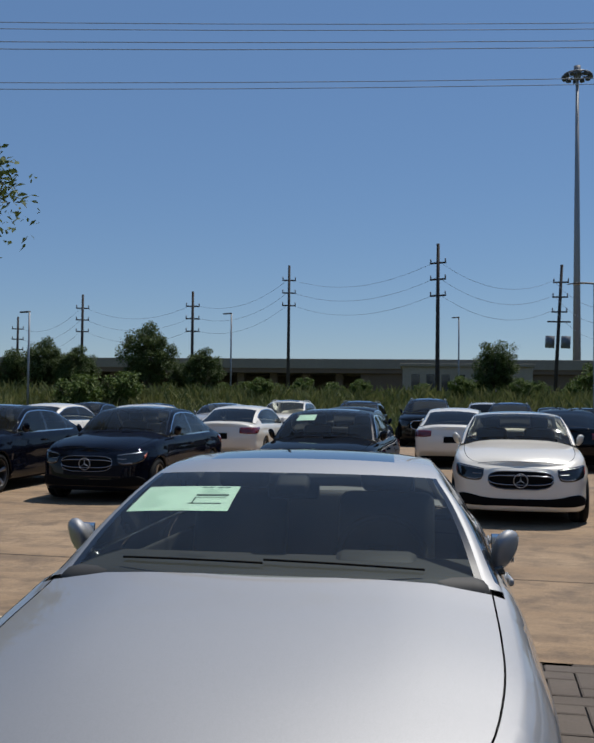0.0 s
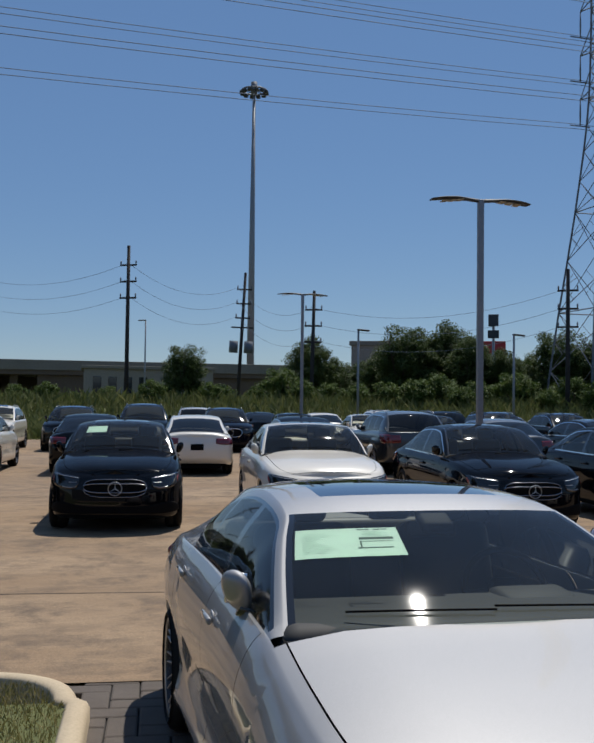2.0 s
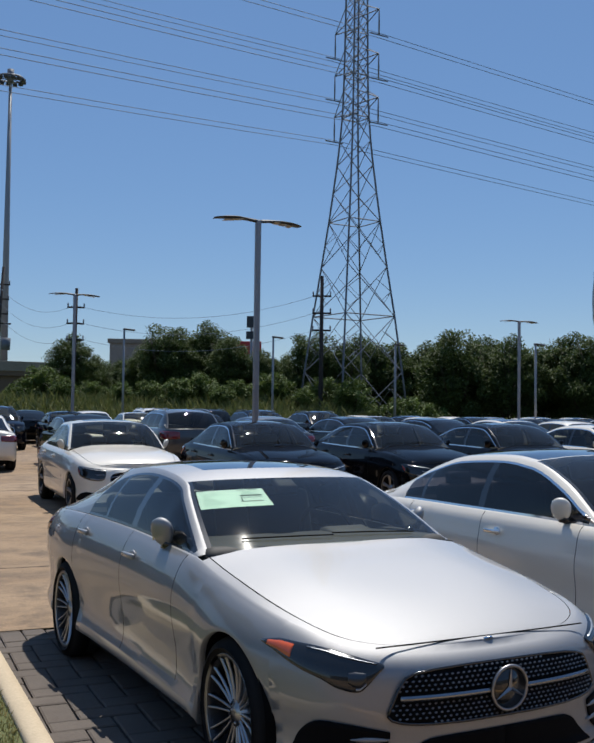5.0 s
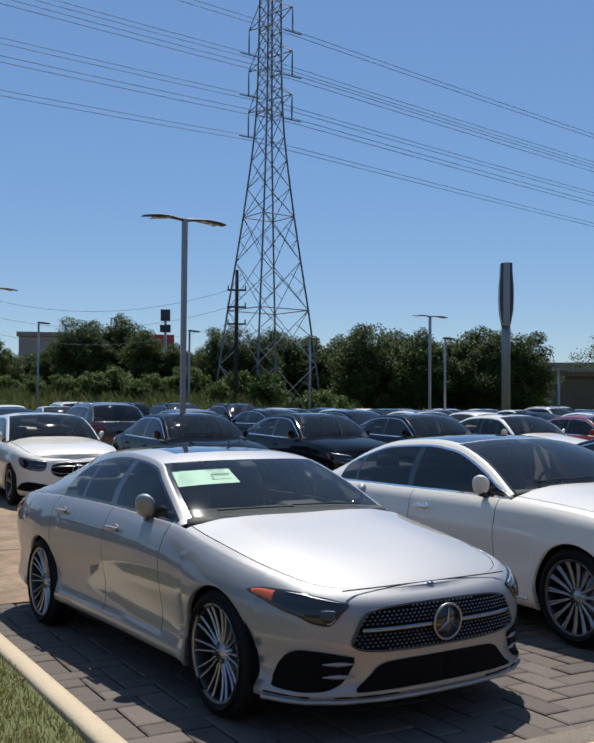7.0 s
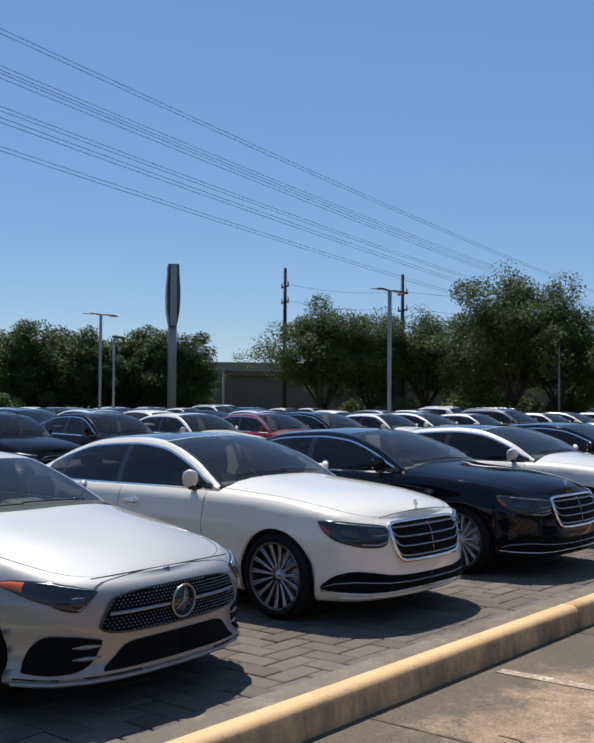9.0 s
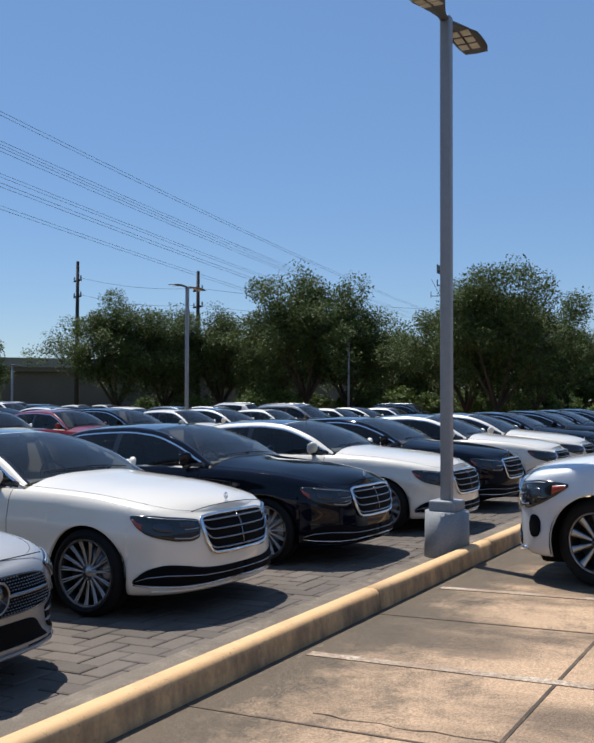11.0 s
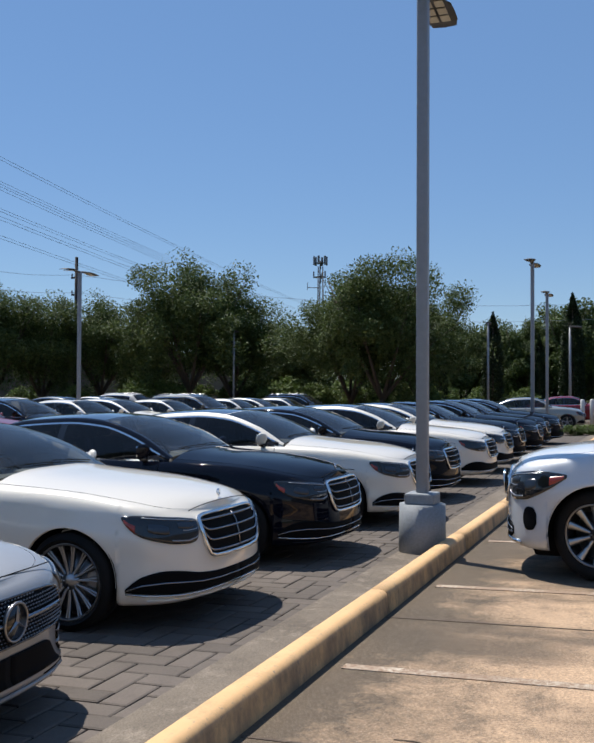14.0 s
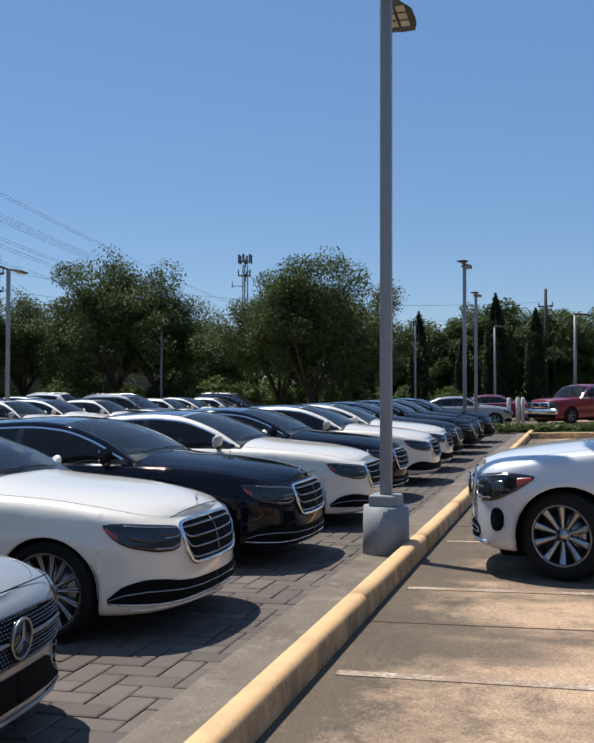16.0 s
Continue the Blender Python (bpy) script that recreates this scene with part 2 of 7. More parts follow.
def both_sides(vs, fs):
    n = len(vs)
    v2, f2 = flip_x(vs, fs)
    return list(vs) + v2, list(fs) + [tuple(n + i for i in f) for f in f2]


def tube(path, radius, sides=6, closed=False):
    vs, fs = [], []
    n = len(path)
    for i, p in enumerate(path):
        p = Vector(p)
        a = Vector(path[(i - 1) % n] if closed or i else path[0])
        b = Vector(path[(i + 1) % n] if closed or i < n - 1 else path[-1])
        d = (b - a).normalized()
        q = d.to_track_quat("Z", "Y")
        rad = radius[i] if isinstance(radius, (list, tuple)) else radius
        for k in range(sides):
            w = 2 * math.pi * k / sides
            vs.append(p + q @ Vector((math.cos(w) * rad, math.sin(w) * rad, 0)))
    for i in range(n if closed else n - 1):
        j = (i + 1) % n
        for k in range(sides):
            l = (k + 1) % sides
            fs.append((i * sides + k, i * sides + l, j * sides + l, j * sides + k))
    if not closed:
        fs.append(tuple(reversed(range(sides))))
        fs.append(tuple(range((n - 1) * sides, n * sides)))
    return vs, fs


def lathe(profile, steps=40, close=False):
    """Turns (x, radius) pairs round the x axis."""
    vs, fs = [], []
    n = len(profile)
    for k in range(steps):
        w = 2 * math.pi * k / steps
        for x, r in profile:
            vs.append(Vector((x, r * math.cos(w), r * math.sin(w))))
    for k in range(steps):
        l = (k + 1) % steps
        for i in range(n if close else n - 1):
            j = (i + 1) % n
            fs.append((k * n + i, k * n + j, l * n + j, l * n + i))
    return vs, fs


def rounded(sx, sy, sz, r=0.02, M=None, seg=2):
    """A box with rounded edges."""
    bm = bmesh.new()
    bmesh.ops.create_cube(bm, size=1)
    for v in bm.verts:
        v.co = Vector((v.co.x * sx, v.co.y * sy, v.co.z * sz))
    bmesh.ops.bevel(bm, geom=bm.edges[:], offset=min(r, 0.49 * min(sx, sy, sz)), segments=seg, profile=0.5, affect="EDGES")
    if M is not None:
        bm.transform(M)
    vs, fs = [v.co.copy() for v in bm.verts], [tuple(v.index for v in f.verts) for f in bm.faces]
    bm.free()
    return vs, fs


def ball(c, r, n=10):
    bm = bmesh.new()
    bmesh.ops.create_uvsphere(bm, u_segments=n + 4, v_segments=n, radius=1)
    vs = [Vector((c[0] + v.co.x * r[0], c[1] + v.co.y * r[1], c[2] + v.co.z * r[2])) for v in bm.verts]
    fs = [tuple(v.index for v in f.verts) for f in bm.faces]
    bm.free()
    return vs, fs


def join(*shapes):
    vs, fs = [], []
    for v, f in shapes:
        n = len(vs)
        vs += list(v)
        fs += [tuple(n + i for i in q) for q in f]
    return vs, fs


def moved(shape, M):
    return [M @ Vector(v) for v in shape[0]], shape[1]


def wheel_meshes(r, width, rim, spokes, style):
    """Tyre, rim and brake disc of a wheel whose outer face looks along +x."""
    h = width / 2
    tyre = lathe([(-h * 0.8, rim), (-h, rim + 0.03), (-h, r - 0.05), (-h * 0.85, r - 0.014), (-h * 0.6, r), (-0.012, r), (-0.012, r - 0.006), (0.012, r - 0.006),
                  (0.012, r), (h * 0.6, r), (h * 0.85, r - 0.014), (h, r - 0.05), (h * 1.0, rim + 0.03), (h * 0.9, rim + 0.004), (h * 0.8, rim)], 48)
    barrel = lathe([(-h * 0.8, rim - 0.012), (h * 0.72, rim - 0.02), (h * 0.86, rim - 0.014), (h * 0.92, rim + 0.002), (h * 0.86, rim + 0.006)], 48)
    x0, x1 = h * 0.55, h * 0.80
    lip = lathe([(h * 0.70, rim - 0.020), (h * 0.86, rim - 0.014), (h * 0.92, rim + 0.002), (h * 0.86, rim + 0.006)], 48)
    parts = [lip, lathe([(x0 - 0.05, 0.075), (x0 - 0.006, 0.072), (x0 + 0.0, 0.034), (x0 + 0.006, 0.03), (x0 + 0.006, 0.0)], 24)]
    for k in range(spokes):
        w = 2 * math.pi * k / spokes
        legs = (-0.042, 0.042) if style == "twin" else ((-0.03, 0.03) if style == "fan" else (0.0,))
        for a in legs:
            wi, wo = (0.0062, 0.0056) if style == "twin" else ((0.0078, 0.0062) if style == "fan" else (0.015, 0.040))
            vs = []
            for t in (0.0, 0.33, 0.66, 1.0):
                rad = 0.06 + (rim - 0.02 - 0.06) * t
                ww = wi + (wo - wi) * t
                off = a * (0.4 + 1.0 * t) if style != "twin" else a * (0.25 + 0.95 * t)
                xx = x0 + (x1 - x0) * t**0.7 - 0.012 * math.sin(math.pi * t)
                for sgn, dx in ((-1, -0.022), (-0.75, 0.004), (0.75, 0.004), (1, -0.022)):
                    vs.append(Vector((xx + dx, off + sgn * ww, rad)))
            fs = []
            for i in range(3):
                for j in range(4):
                    b = (j + 1) % 4
                    fs.append((i * 4 + j, i * 4 + b, (i + 1) * 4 + b, (i + 1) * 4 + j))
            M = Matrix.Rotation(w, 4, "X")
            parts.append(([M @ v for v in vs], fs))
    for k in range(5):
        w = 2 * math.pi * (k + 0.5) / 5
        parts.append(moved(lathe([(x0 - 0.02, 0.010), (x0 - 0.001, 0.009), (x0, 0)], 8), Matrix.Translation((0, 0.054 * math.cos(w), 0.054 * math.sin(w)))))
    disc = join(lathe([(0.0, 0.0), (0.0, rim * 0.78), (0.02, rim * 0.78), (0.02, 0.0)], 32), moved(rounded(0.06, 0.09, 0.2, 0.02), pose(0.02, rim * 0.62, 0)))
    well = join(barrel, lathe([(-h * 0.3, 0.0), (-h * 0.3, rim - 0.014)], 32))
    return [tidy(mesh_of(*tyre, M_RUBBER)), tidy(mesh_of(*join(*parts), M_ALLOY if style != "spoke" else M_ALLOY)), tidy(mesh_of(*disc, M_STEEL)), tidy(mesh_of(*well, M_BARREL))]


def build_car(name, P):
    """Builds a whole car at the origin, hidden nowhere: it is used as the first of its kind."""
    S = Shell(P)
    L, r, arch = P["L"], P["r"], P["arch"]
    zc = curve(P["crown"])
    root = new(name)
    G = Grid()
    # stations: (s, lower edge, gap after)
    ya, yb = P["axles"]
    st = []
    y0, y1 = 0.34, L - 0.34
    for k in range(13):
        s = S.s_y(y0) * (k / 13) ** 0.92
        st.append((s, S.low(S.plan(s)[1]), 0))
    ys = []
    y = y0
    doors = P["doors"]
    while y < y1:
        ys.append(y)
        y += 0.075
    ys = [q for q in ys if all(abs(q - a) > arch + 0.02 for a in (ya, yb)) and all(abs(q - d) > 0.03 for d in doors)]
    side = [(S.s_y(q), S.low(q), 0) for q in ys]
    for d in doors:
        side.append((S.s_y(d) - 0.0035, None, 1))
        side.append((S.s_y(d) + 0.0035, None, 2))
    for a in (ya, yb):
        side.append((S.s_y(a - arch) - 0.0008, S.low(a), 0))
        for k in range(25):
            w = math.pi * k / 24
            q = a - arch * math.cos(w)
            side.append((S.s_y(q), r + arch * math.sin(w) - (0.0 if 0 < k < 24 else 0.0), 0))
        side.append((S.s_y(a + arch) + 0.0008, S.low(a), 0))
    fixed = []
    for s, lo, gap in side:
        if lo is None:
            q = S.plan(s)[1]
            lo = S.low(q)
            for a in (ya, yb):
                if abs(q - a) < arch:
                    lo = r + math.sqrt(arch**2 - (q - a) ** 2)
        fixed.append((s, lo, gap))
    st += sorted(fixed)
    s_end = S.s_y(y1)
    for k in range(13):
        s = s_end + (S.total - s_end) * (k / 12)
        st.append((s, S.low(S.plan(s)[1]), 0))
    st.sort(key=lambda q: q[0])
    rows = [0, 0.03, 0.07, 0.11, 0.16, 0.22, 0.29, 0.37, 0.45, 0.53, 0.60, 0.66, 0.72, 0.78, 0.84, 0.89, 0.93, 0.965, 1]
    cols = []
    for s, lo, gap in st:
        hi = S.sh(S.plan(s)[1])
        cols.append([S.at(s, lo + (hi - lo) * v) for v in rows])
    body = "body"
    def region(i):
        q = S.plan(0.5 * (st[i][0] + st[i + 1][0]))[1]
        for n, (a, b) in enumerate(zip(doors[:-1], doors[1:])):
            if a < q < b:
                return "front_door" if n == 0 else "rear_door"
        return body
    for i in range(len(cols) - 1):
        key = region(i)
        for j in range(len(rows) - 1):
            z = 0.5 * (cols[i][j].z + cols[i][j + 1].z)
            q = 0.5 * (cols[i][j].y + cols[i + 1][j].y)
            part = key
            if part != body and z < P["sill"]:
                part = body
            if st[i][2] == 1 and st[i + 1][2] == 2 and z > P["sill"]:
                part = "liner"
                ins = [c + Vector((-0.012, 0, 0)) for c in (cols[i][j], cols[i + 1][j], cols[i + 1][j + 1], cols[i][j + 1])]
                G.quad(part, *ins)
                continue
            G.quad(part, cols[i][j], cols[i + 1][j], cols[i + 1][j + 1], cols[i][j + 1])
        # the lip of the opening turns inwards
        a, b = cols[i][0], cols[i + 1][0]
        G.quad(body, Vector((max(0, a.x - 0.03), a.y, a.z)), Vector((max(0, b.x - 0.03), b.y, b.z)), b, a)
    # top: hood, ledge, trunk lid
    edge = P.get("hood_edge", 0.864)
    across = [1, 0.985, 0.5 * (0.985 + edge + 0.02), edge + 0.02, edge + 0.004, edge - 0.004, 0.7, 0.5, 0.3, 0.12, 0]
    cowl, back = P["cowl"], P["deck"]
    pw = curve([(0, 2.2), (0.3, 2.3), (0.9, P.get("crown_power", 3.4)), (L, P.get("crown_power", 3.4))])
    tops = []
    for (s, lo, gap), col in zip(st, cols):
        e = col[-1]
        q = e.y
        tops.append([Vector((e.x * a, q, e.z + (zc(q) - e.z) * (1 - a ** pw(q)))) for a in across])
    hood0 = P.get("hood0", 0.13)
    for i in range(len(tops) - 1):
        q = 0.5 * (tops[i][0].y + tops[i + 1][0].y)
        if abs(tops[i][0].y - tops[i + 1][0].y) < 1e-5 and abs(tops[i][0].x - tops[i + 1][0].x) < 1e-5:
            continue
        for j in range(len(across) - 1):
            inner = j >= 5
            gap = j == 4
            c = (tops[i][j], tops[i + 1][j], tops[i + 1][j + 1], tops[i][j + 1])
            if q < cowl:
                if q > hood0 and inner:
                    part = "hood"
                elif q > hood0 and gap:
                    G.quad("liner", *[v + Vector((0, 0, -0.012)) for v in c])
                    continue
                else:
                    part = body
            elif q < back:
                if j >= 1:
                    continue
                part = body
            else:
                part = "trunk_lid" if inner and q < L - 0.1 else body
                if gap and q < L - 0.1:
                    G.quad("liner", *[v + Vector((0, 0, -0.012)) for v in c])
                    continue
            G.quad(part, *c)
    # hood's front seam
    e = S.at(S.s_y(hood0), S.sh(hood0))
    seam = []
    for k in range(-12, 13):
        q = hood0 + 0.002
        seam.append(Vector((e.x * edge * k / 12, q, e.z + (zc(q) - e.z) * (1 - abs(edge * k / 12) ** pw(q)) - 0.0015)))
    piece("panel_gap", mesh_of(*tube(seam, 0.0035, 5), M_DARK), root)
    # greenhouse
    kc = [p[0] for p in P["roof_c"]]
    cy, cz = curve([(k, y) for k, y, z in P["roof_c"]]), curve([(k, z) for k, y, z in P["roof_c"]])
    ex, ey, ez = (curve([(p[0], p[i]) for p in P["roof_e"]]) for i in (1, 2, 3))
    kw, kr = P["kw"], P["kr"]
    wins = P["windows"]
    ks = sorted(set([0, 0.02] + [i / 44 for i in range(45)] + [kw, kr, 0.98] + [k for w in wins for k in w] + list(P["sunroof"][:2])))
    ks = [k for i, k in enumerate(ks) if i == 0 or k - ks[i - 1] > 1e-4]
    rim = P["ws"] - 0.022
    aa = [0, 0.2, 0.4, 0.6, P["sunroof"][2], 0.9, rim, P["ws"] + 0.012, 0.988, 1]
    aa = sorted(set(aa))
    top, sidev = [], []
    for k in ks:
        C, E = Vector((0, cy(k), cz(k))), Vector((ex(k), ey(k), ez(k)))
        top.append([Vector((a * E.x, C.y + (E.y - C.y) * a**2, C.z + (E.z - C.z) * (0.75 * a**2.2 + 0.25 * a**7))) for a in aa])
        sh = S.at(S.s_y(E.y), S.sh(E.y))
        B = Vector((sh.x * 0.985, E.y, sh.z + 0.004))
        h = max(0.02, (E - B).length)
        wide = P.get("frame", 0.06)
        if isinstance(wide, list):
            wide = curve(wide)(k)
            foot = min(0.02 / h, 0.2)
            head = max(foot + 0.02, 1 - wide / h)
            vv = [0, foot, foot + (head - foot) * 0.35, foot + (head - foot) * 0.7, head, head + min(0.016 / h, 0.5 * (1 - head)), 1]
        else:
            vv = [0, min(0.02 / h, 0.2), 0.3, 0.65, 1 - min(wide / h, 0.42), 1 - min((wide - 0.018) / h, 0.25), 1]
        sidev.append([B.lerp(E, v) + Vector((0.035 * math.sin(math.pi * v) * min(1, h / 0.3), 0, 0)) for v in vv])
    for i in range(len(ks) - 1):
        km = 0.5 * (ks[i] + ks[i + 1])
        for j in range(len(aa) - 1):
            am = 0.5 * (aa[j] + aa[j + 1])
            c = (top[i][j], top[i][j + 1], top[i + 1][j + 1], top[i + 1][j])
            if km < kw:
                part = "windshield" if am < rim and km > 0.006 else ("windshield_trim" if am < P["ws"] + 0.012 else "roof")
            elif km > kr:
                part = "rear_window" if am < rim else "roof"
            elif P["sunroof"][0] < km < P["sunroof"][1] and am < P["sunroof"][2]:
                part = "sunroof"
            else:
                part = "roof"
            G.quad(part, *c)
        for j in range(6):
            c = (sidev[i][j], sidev[i + 1][j], sidev[i + 1][j + 1], sidev[i][j + 1])
            part = "roof"
            lo, hi = wins[0][0], wins[-1][1]
            if 0.014 < km < lo and 1 <= j <= 4:
                part = "pillar0"
            elif lo < km < hi:
                if j in (0, 4):
                    part = "window_trim"
                elif 1 <= j <= 3:
                    part = "pillar%d" % sum(km > b for a, b in wins)
                    for n, (a, b) in enumerate(wins):
                        if a < km < b:
                            part = "side_window%d" % n
            G.quad(part, *c)
    label = P.get("labels", {})
    mats = {"body": M_PAINT, "front_door": M_PAINT, "rear_door": M_PAINT, "hood": M_PAINT, "trunk_lid": M_PAINT, "roof": M_PAINT, "liner": M_DARK,
            "windshield": M_GLASS, "rear_window": M_TINT, "sunroof": M_SUNROOF, "window_trim": P.get("trim", M_CHROME), "pillar": M_GLOSS, "windshield_trim": M_GLOSS}
    painted = []
    for key in G.verts:
        if key.startswith("side_window") or key in ("front_door", "rear_door", "window_trim", "windshield_trim") or key.startswith("pillar"):
            base = key[:-1] if key.startswith("side") else ("door_pillar" if key.startswith("pillar") else key)
            me = G.mesh(key, M_SIDEGLASS if key.startswith("side") else mats[key.rstrip("0123456789")], both=False)
            if key.startswith("side"):
                tint = P.get("tint")
                if tint:
                    me.materials[0] = tint
            other = me.copy()
            other.transform(Matrix.Scale(-1, 4, (1, 0, 0)))
            other.flip_normals()
            for m in (me, other):
                piece(base, m, root)
        else:
            nm = {"liner": "panel_gap", "window_trim": "window_trim", "pillar": "door_pillar"}.get(key, key)
            piece(nm, G.mesh(key, mats[key]), root)
    # wheels
    w = P["wheel"]
    tyre, rim, disc, well = wheel_meshes(r, w[0], w[1], w[2], w[3])
    for sgn in (1, -1):
        for a in (ya, yb):
            half = S.at(S.s_y(a), r + arch * 0.999).x
            x = half - 0.012 - w[0] / 2 + w[0] * 0.04
            tyre_ob = piece("wheel", tyre, root, "black rubber tyre on a bright alloy rim")
            steer = P.get("steer", 0) if a == ya else 0
            tyre_ob.matrix_basis = pose(sgn * (x - 0.04 * (steer != 0)), a, r, 0, 0, (0 if sgn > 0 else 180) + steer)
            piece("rim", rim, tyre_ob, "polished multi-spoke alloy rim")
            piece("brake_disc", disc, tyre_ob)
            piece("wheel_back", well, tyre_ob)
    # dark tub under the body and the arch linings
    half = max(p[0] for p in P["plan"])
    tub = [rounded(2 * half - 0.62, L - 0.5, P["belly"], 0.05, pose(0, L / 2, 0.17 + P["belly"] / 2))]
    tub.append(rounded(2 * half - 0.16, yb - ya - 2 * arch - 0.04, 0.2, 0.03, pose(0, (ya + yb) / 2, 0.28)))
    for a in (ya, yb):
        for sgn in (1, -1):
            vs, fs = [], []
            for k in range(19):
                t = math.pi * (-0.08 + 1.16 * k / 18)
                for x in (half - 0.33, half - 0.045):
                    vs.append(Vector((sgn * x, a - (arch + 0.012) * math.cos(t), r + (arch + 0.012) * math.sin(t))))
            for k in range(18):
                fs.append((2 * k, 2 * k + 1, 2 * k + 3, 2 * k + 2))
            tub.append((vs, fs))
    piece("underbody", mesh_of(*join(*tub), M_DARK, False), root)
    # interior: floor, dashboard, seats, steering wheel
    belt = S.sh(cowl + 0.6)
    mid = S.at(S.s_y((cowl + back) / 2), belt).x
    fl = rounded(2 * mid - 0.12, back - cowl - 0.1, 0.06, 0.02, pose(0, (cowl + back) / 2, belt - 0.42))
    walls = [rounded(0.03, back - cowl, 0.38, 0.012, pose(sx * (mid - 0.06), (cowl + back) / 2, belt - 0.25)) for sx in (1, -1)]
    shelf = rounded(2 * mid - 0.25, 0.5, 0.03, 0.01, pose(0, back - 0.2, belt + 0.0))
    piece("cabin_floor", mesh_of(*join(fl, *walls, shelf), M_CABIN, False), root)
    dash = join(rounded(2 * mid - 0.14, 0.62, 0.24, 0.07, pose(0, cowl + 0.32, belt - 0.10), 3), rounded(0.34, 0.22, 0.1, 0.04, pose(0.36, cowl + 0.5, belt - 0.015, 8)))
    piece("dashboard", mesh_of(*dash, P.get("dash", M_DASH)), root)
    ring = [(0.19 * math.cos(2 * math.pi * k / 28), 0, 0.19 * math.sin(2 * math.pi * k / 28)) for k in range(28)]
    wheel_shape = join(tube(ring, 0.016, 8, True), rounded(0.15, 0.05, 0.13, 0.03), rounded(0.36, 0.02, 0.035, 0.01), rounded(0.03, 0.02, 0.2, 0.01, pose(0, 0, -0.1)))
    piece("steering_wheel", mesh_of(*moved(wheel_shape, pose(0.37, cowl + 0.78, belt - 0.02, -24)), M_CABIN), root)
    seat_top = P.get("seat", 0.36)
    for sx in (0.37, -0.37):
        seat = join(rounded(0.5, 0.5, 0.16, 0.06, pose(sx, cowl + 1.15, belt - 0.38), 3), rounded(0.48, 0.14, 0.62, 0.06, pose(sx, cowl + 1.46, belt - 0.08, -16), 3),
                    rounded(0.27, 0.1, 0.17, 0.045, pose(sx, cowl + 1.58, belt + seat_top - 0.06, -10), 3), rounded(0.1, 0.03, 0.12, 0.01, pose(sx, cowl + 1.56, belt + 0.22, -10)))
        piece("front_seat", mesh_of(*seat, P.get("seats", M_SEAT)), root)
    bench = join(rounded(1.25, 0.5, 0.16, 0.06, pose(0, cowl + 2.0, belt - 0.36), 3), rounded(1.25, 0.14, 0.55, 0.06, pose(0, cowl + 2.32, belt - 0.1, -20), 3),
                 *[rounded(0.26, 0.09, 0.14, 0.04, pose(sx, cowl + 2.42, belt + 0.2, -10), 3) for sx in (0.38, -0.38)])
    piece("rear_seat", mesh_of(*bench, P.get("seats", M_SEAT)), root)
    km = kw * 0.93
    piece("rear_view_mirror", mesh_of(*join(rounded(0.22, 0.03, 0.07, 0.02, pose(0, cy(km) + 0.06, cz(km) - 0.06)), rounded(0.14, 0.12, 0.05, 0.02, pose(0, cy(km) + 0.03, cz(km) - 0.03, 25))), M_CABIN), root)
    # wipers
    for x0, x1 in ((0.55, -0.02), (-0.02, -0.55)):
        pts = []
        for k in range(7):
            x = x0 + (x1 - x0) * k / 6
            a = abs(x) / ex(0.03)
            kk = 0.022 + 0.006 * k / 6
            yy, zz = cy(kk) + (ey(kk) - cy(kk)) * a**2, cz(kk) + (ez(kk) - cz(kk)) * a**2.2
            pts.append((x, yy - 0.004, zz + 0.012))
        piece("wiper", mesh_of(*tube(pts, 0.0042, 5), M_DARK), root)
    # scuttle panel between hood and windshield
    vs, fs = [], []
    for i in range(17):
        a = -1 + i / 8
        q = Vector((a * ex(0), cy(0) + (ey(0) - cy(0)) * a**2, cz(0) + (ez(0) - cz(0)) * (0.75 * abs(a)**2.2 + 0.25 * abs(a)**7)))
        f = min(q.y, cowl) - 0.018
        e = S.at(S.s_y(f), S.sh(f))
        b = min(1.0, abs(q.x) / e.x)
        vs += [q + Vector((0, 0.015, -0.004)), q + Vector((0, -0.012, -0.008)), Vector((q.x, f, e.z + (zc(f) - e.z) * (1 - b**2.6) - 0.012)), Vector((q.x, f, e.z - 0.08))]
    for i in range(16):
        for j in range(3):
            fs.append((i * 4 + j, i * 4 + 4 + j, i * 4 + 5 + j, i * 4 + 1 + j))
    piece("scuttle", mesh_of(vs, fs, M_DARK), root)
    # mirrors
    k0 = wins[0][0]
    yA = ey(k0 + 0.012) + P.get("mirror_y", 0.10)
    zb = S.sh(yA)
    xb = S.at(S.s_y(yA), zb).x + P.get("mirror_x", 0.0)
    zb += P.get("mirror_z", 0.0)
    for sgn in (1, -1):
        # a rounded drop, fuller outside and at the top, cut flat where the glass sits
        head = ball((0, 0, 0), (1, 1, 1), 14)
        shaped = []
        for v in head[0]:
            wide = 0.052 * (1 + 0.10 * v.z) * (1.12 if v.x > 0 else 0.9)
            z = math.copysign(abs(v.z) ** 0.9, v.z) * (0.078 if v.z > 0 else 0.086)
            y = v.y * 0.072 if v.y < 0 else v.y * 0.042
            shaped.append(Vector((sgn * (xb + 0.048 + v.x * wide + 0.02 * v.z), yA + 0.02 + y - 0.28 * z + 0.03 * v.x, zb + 0.106 + z)))
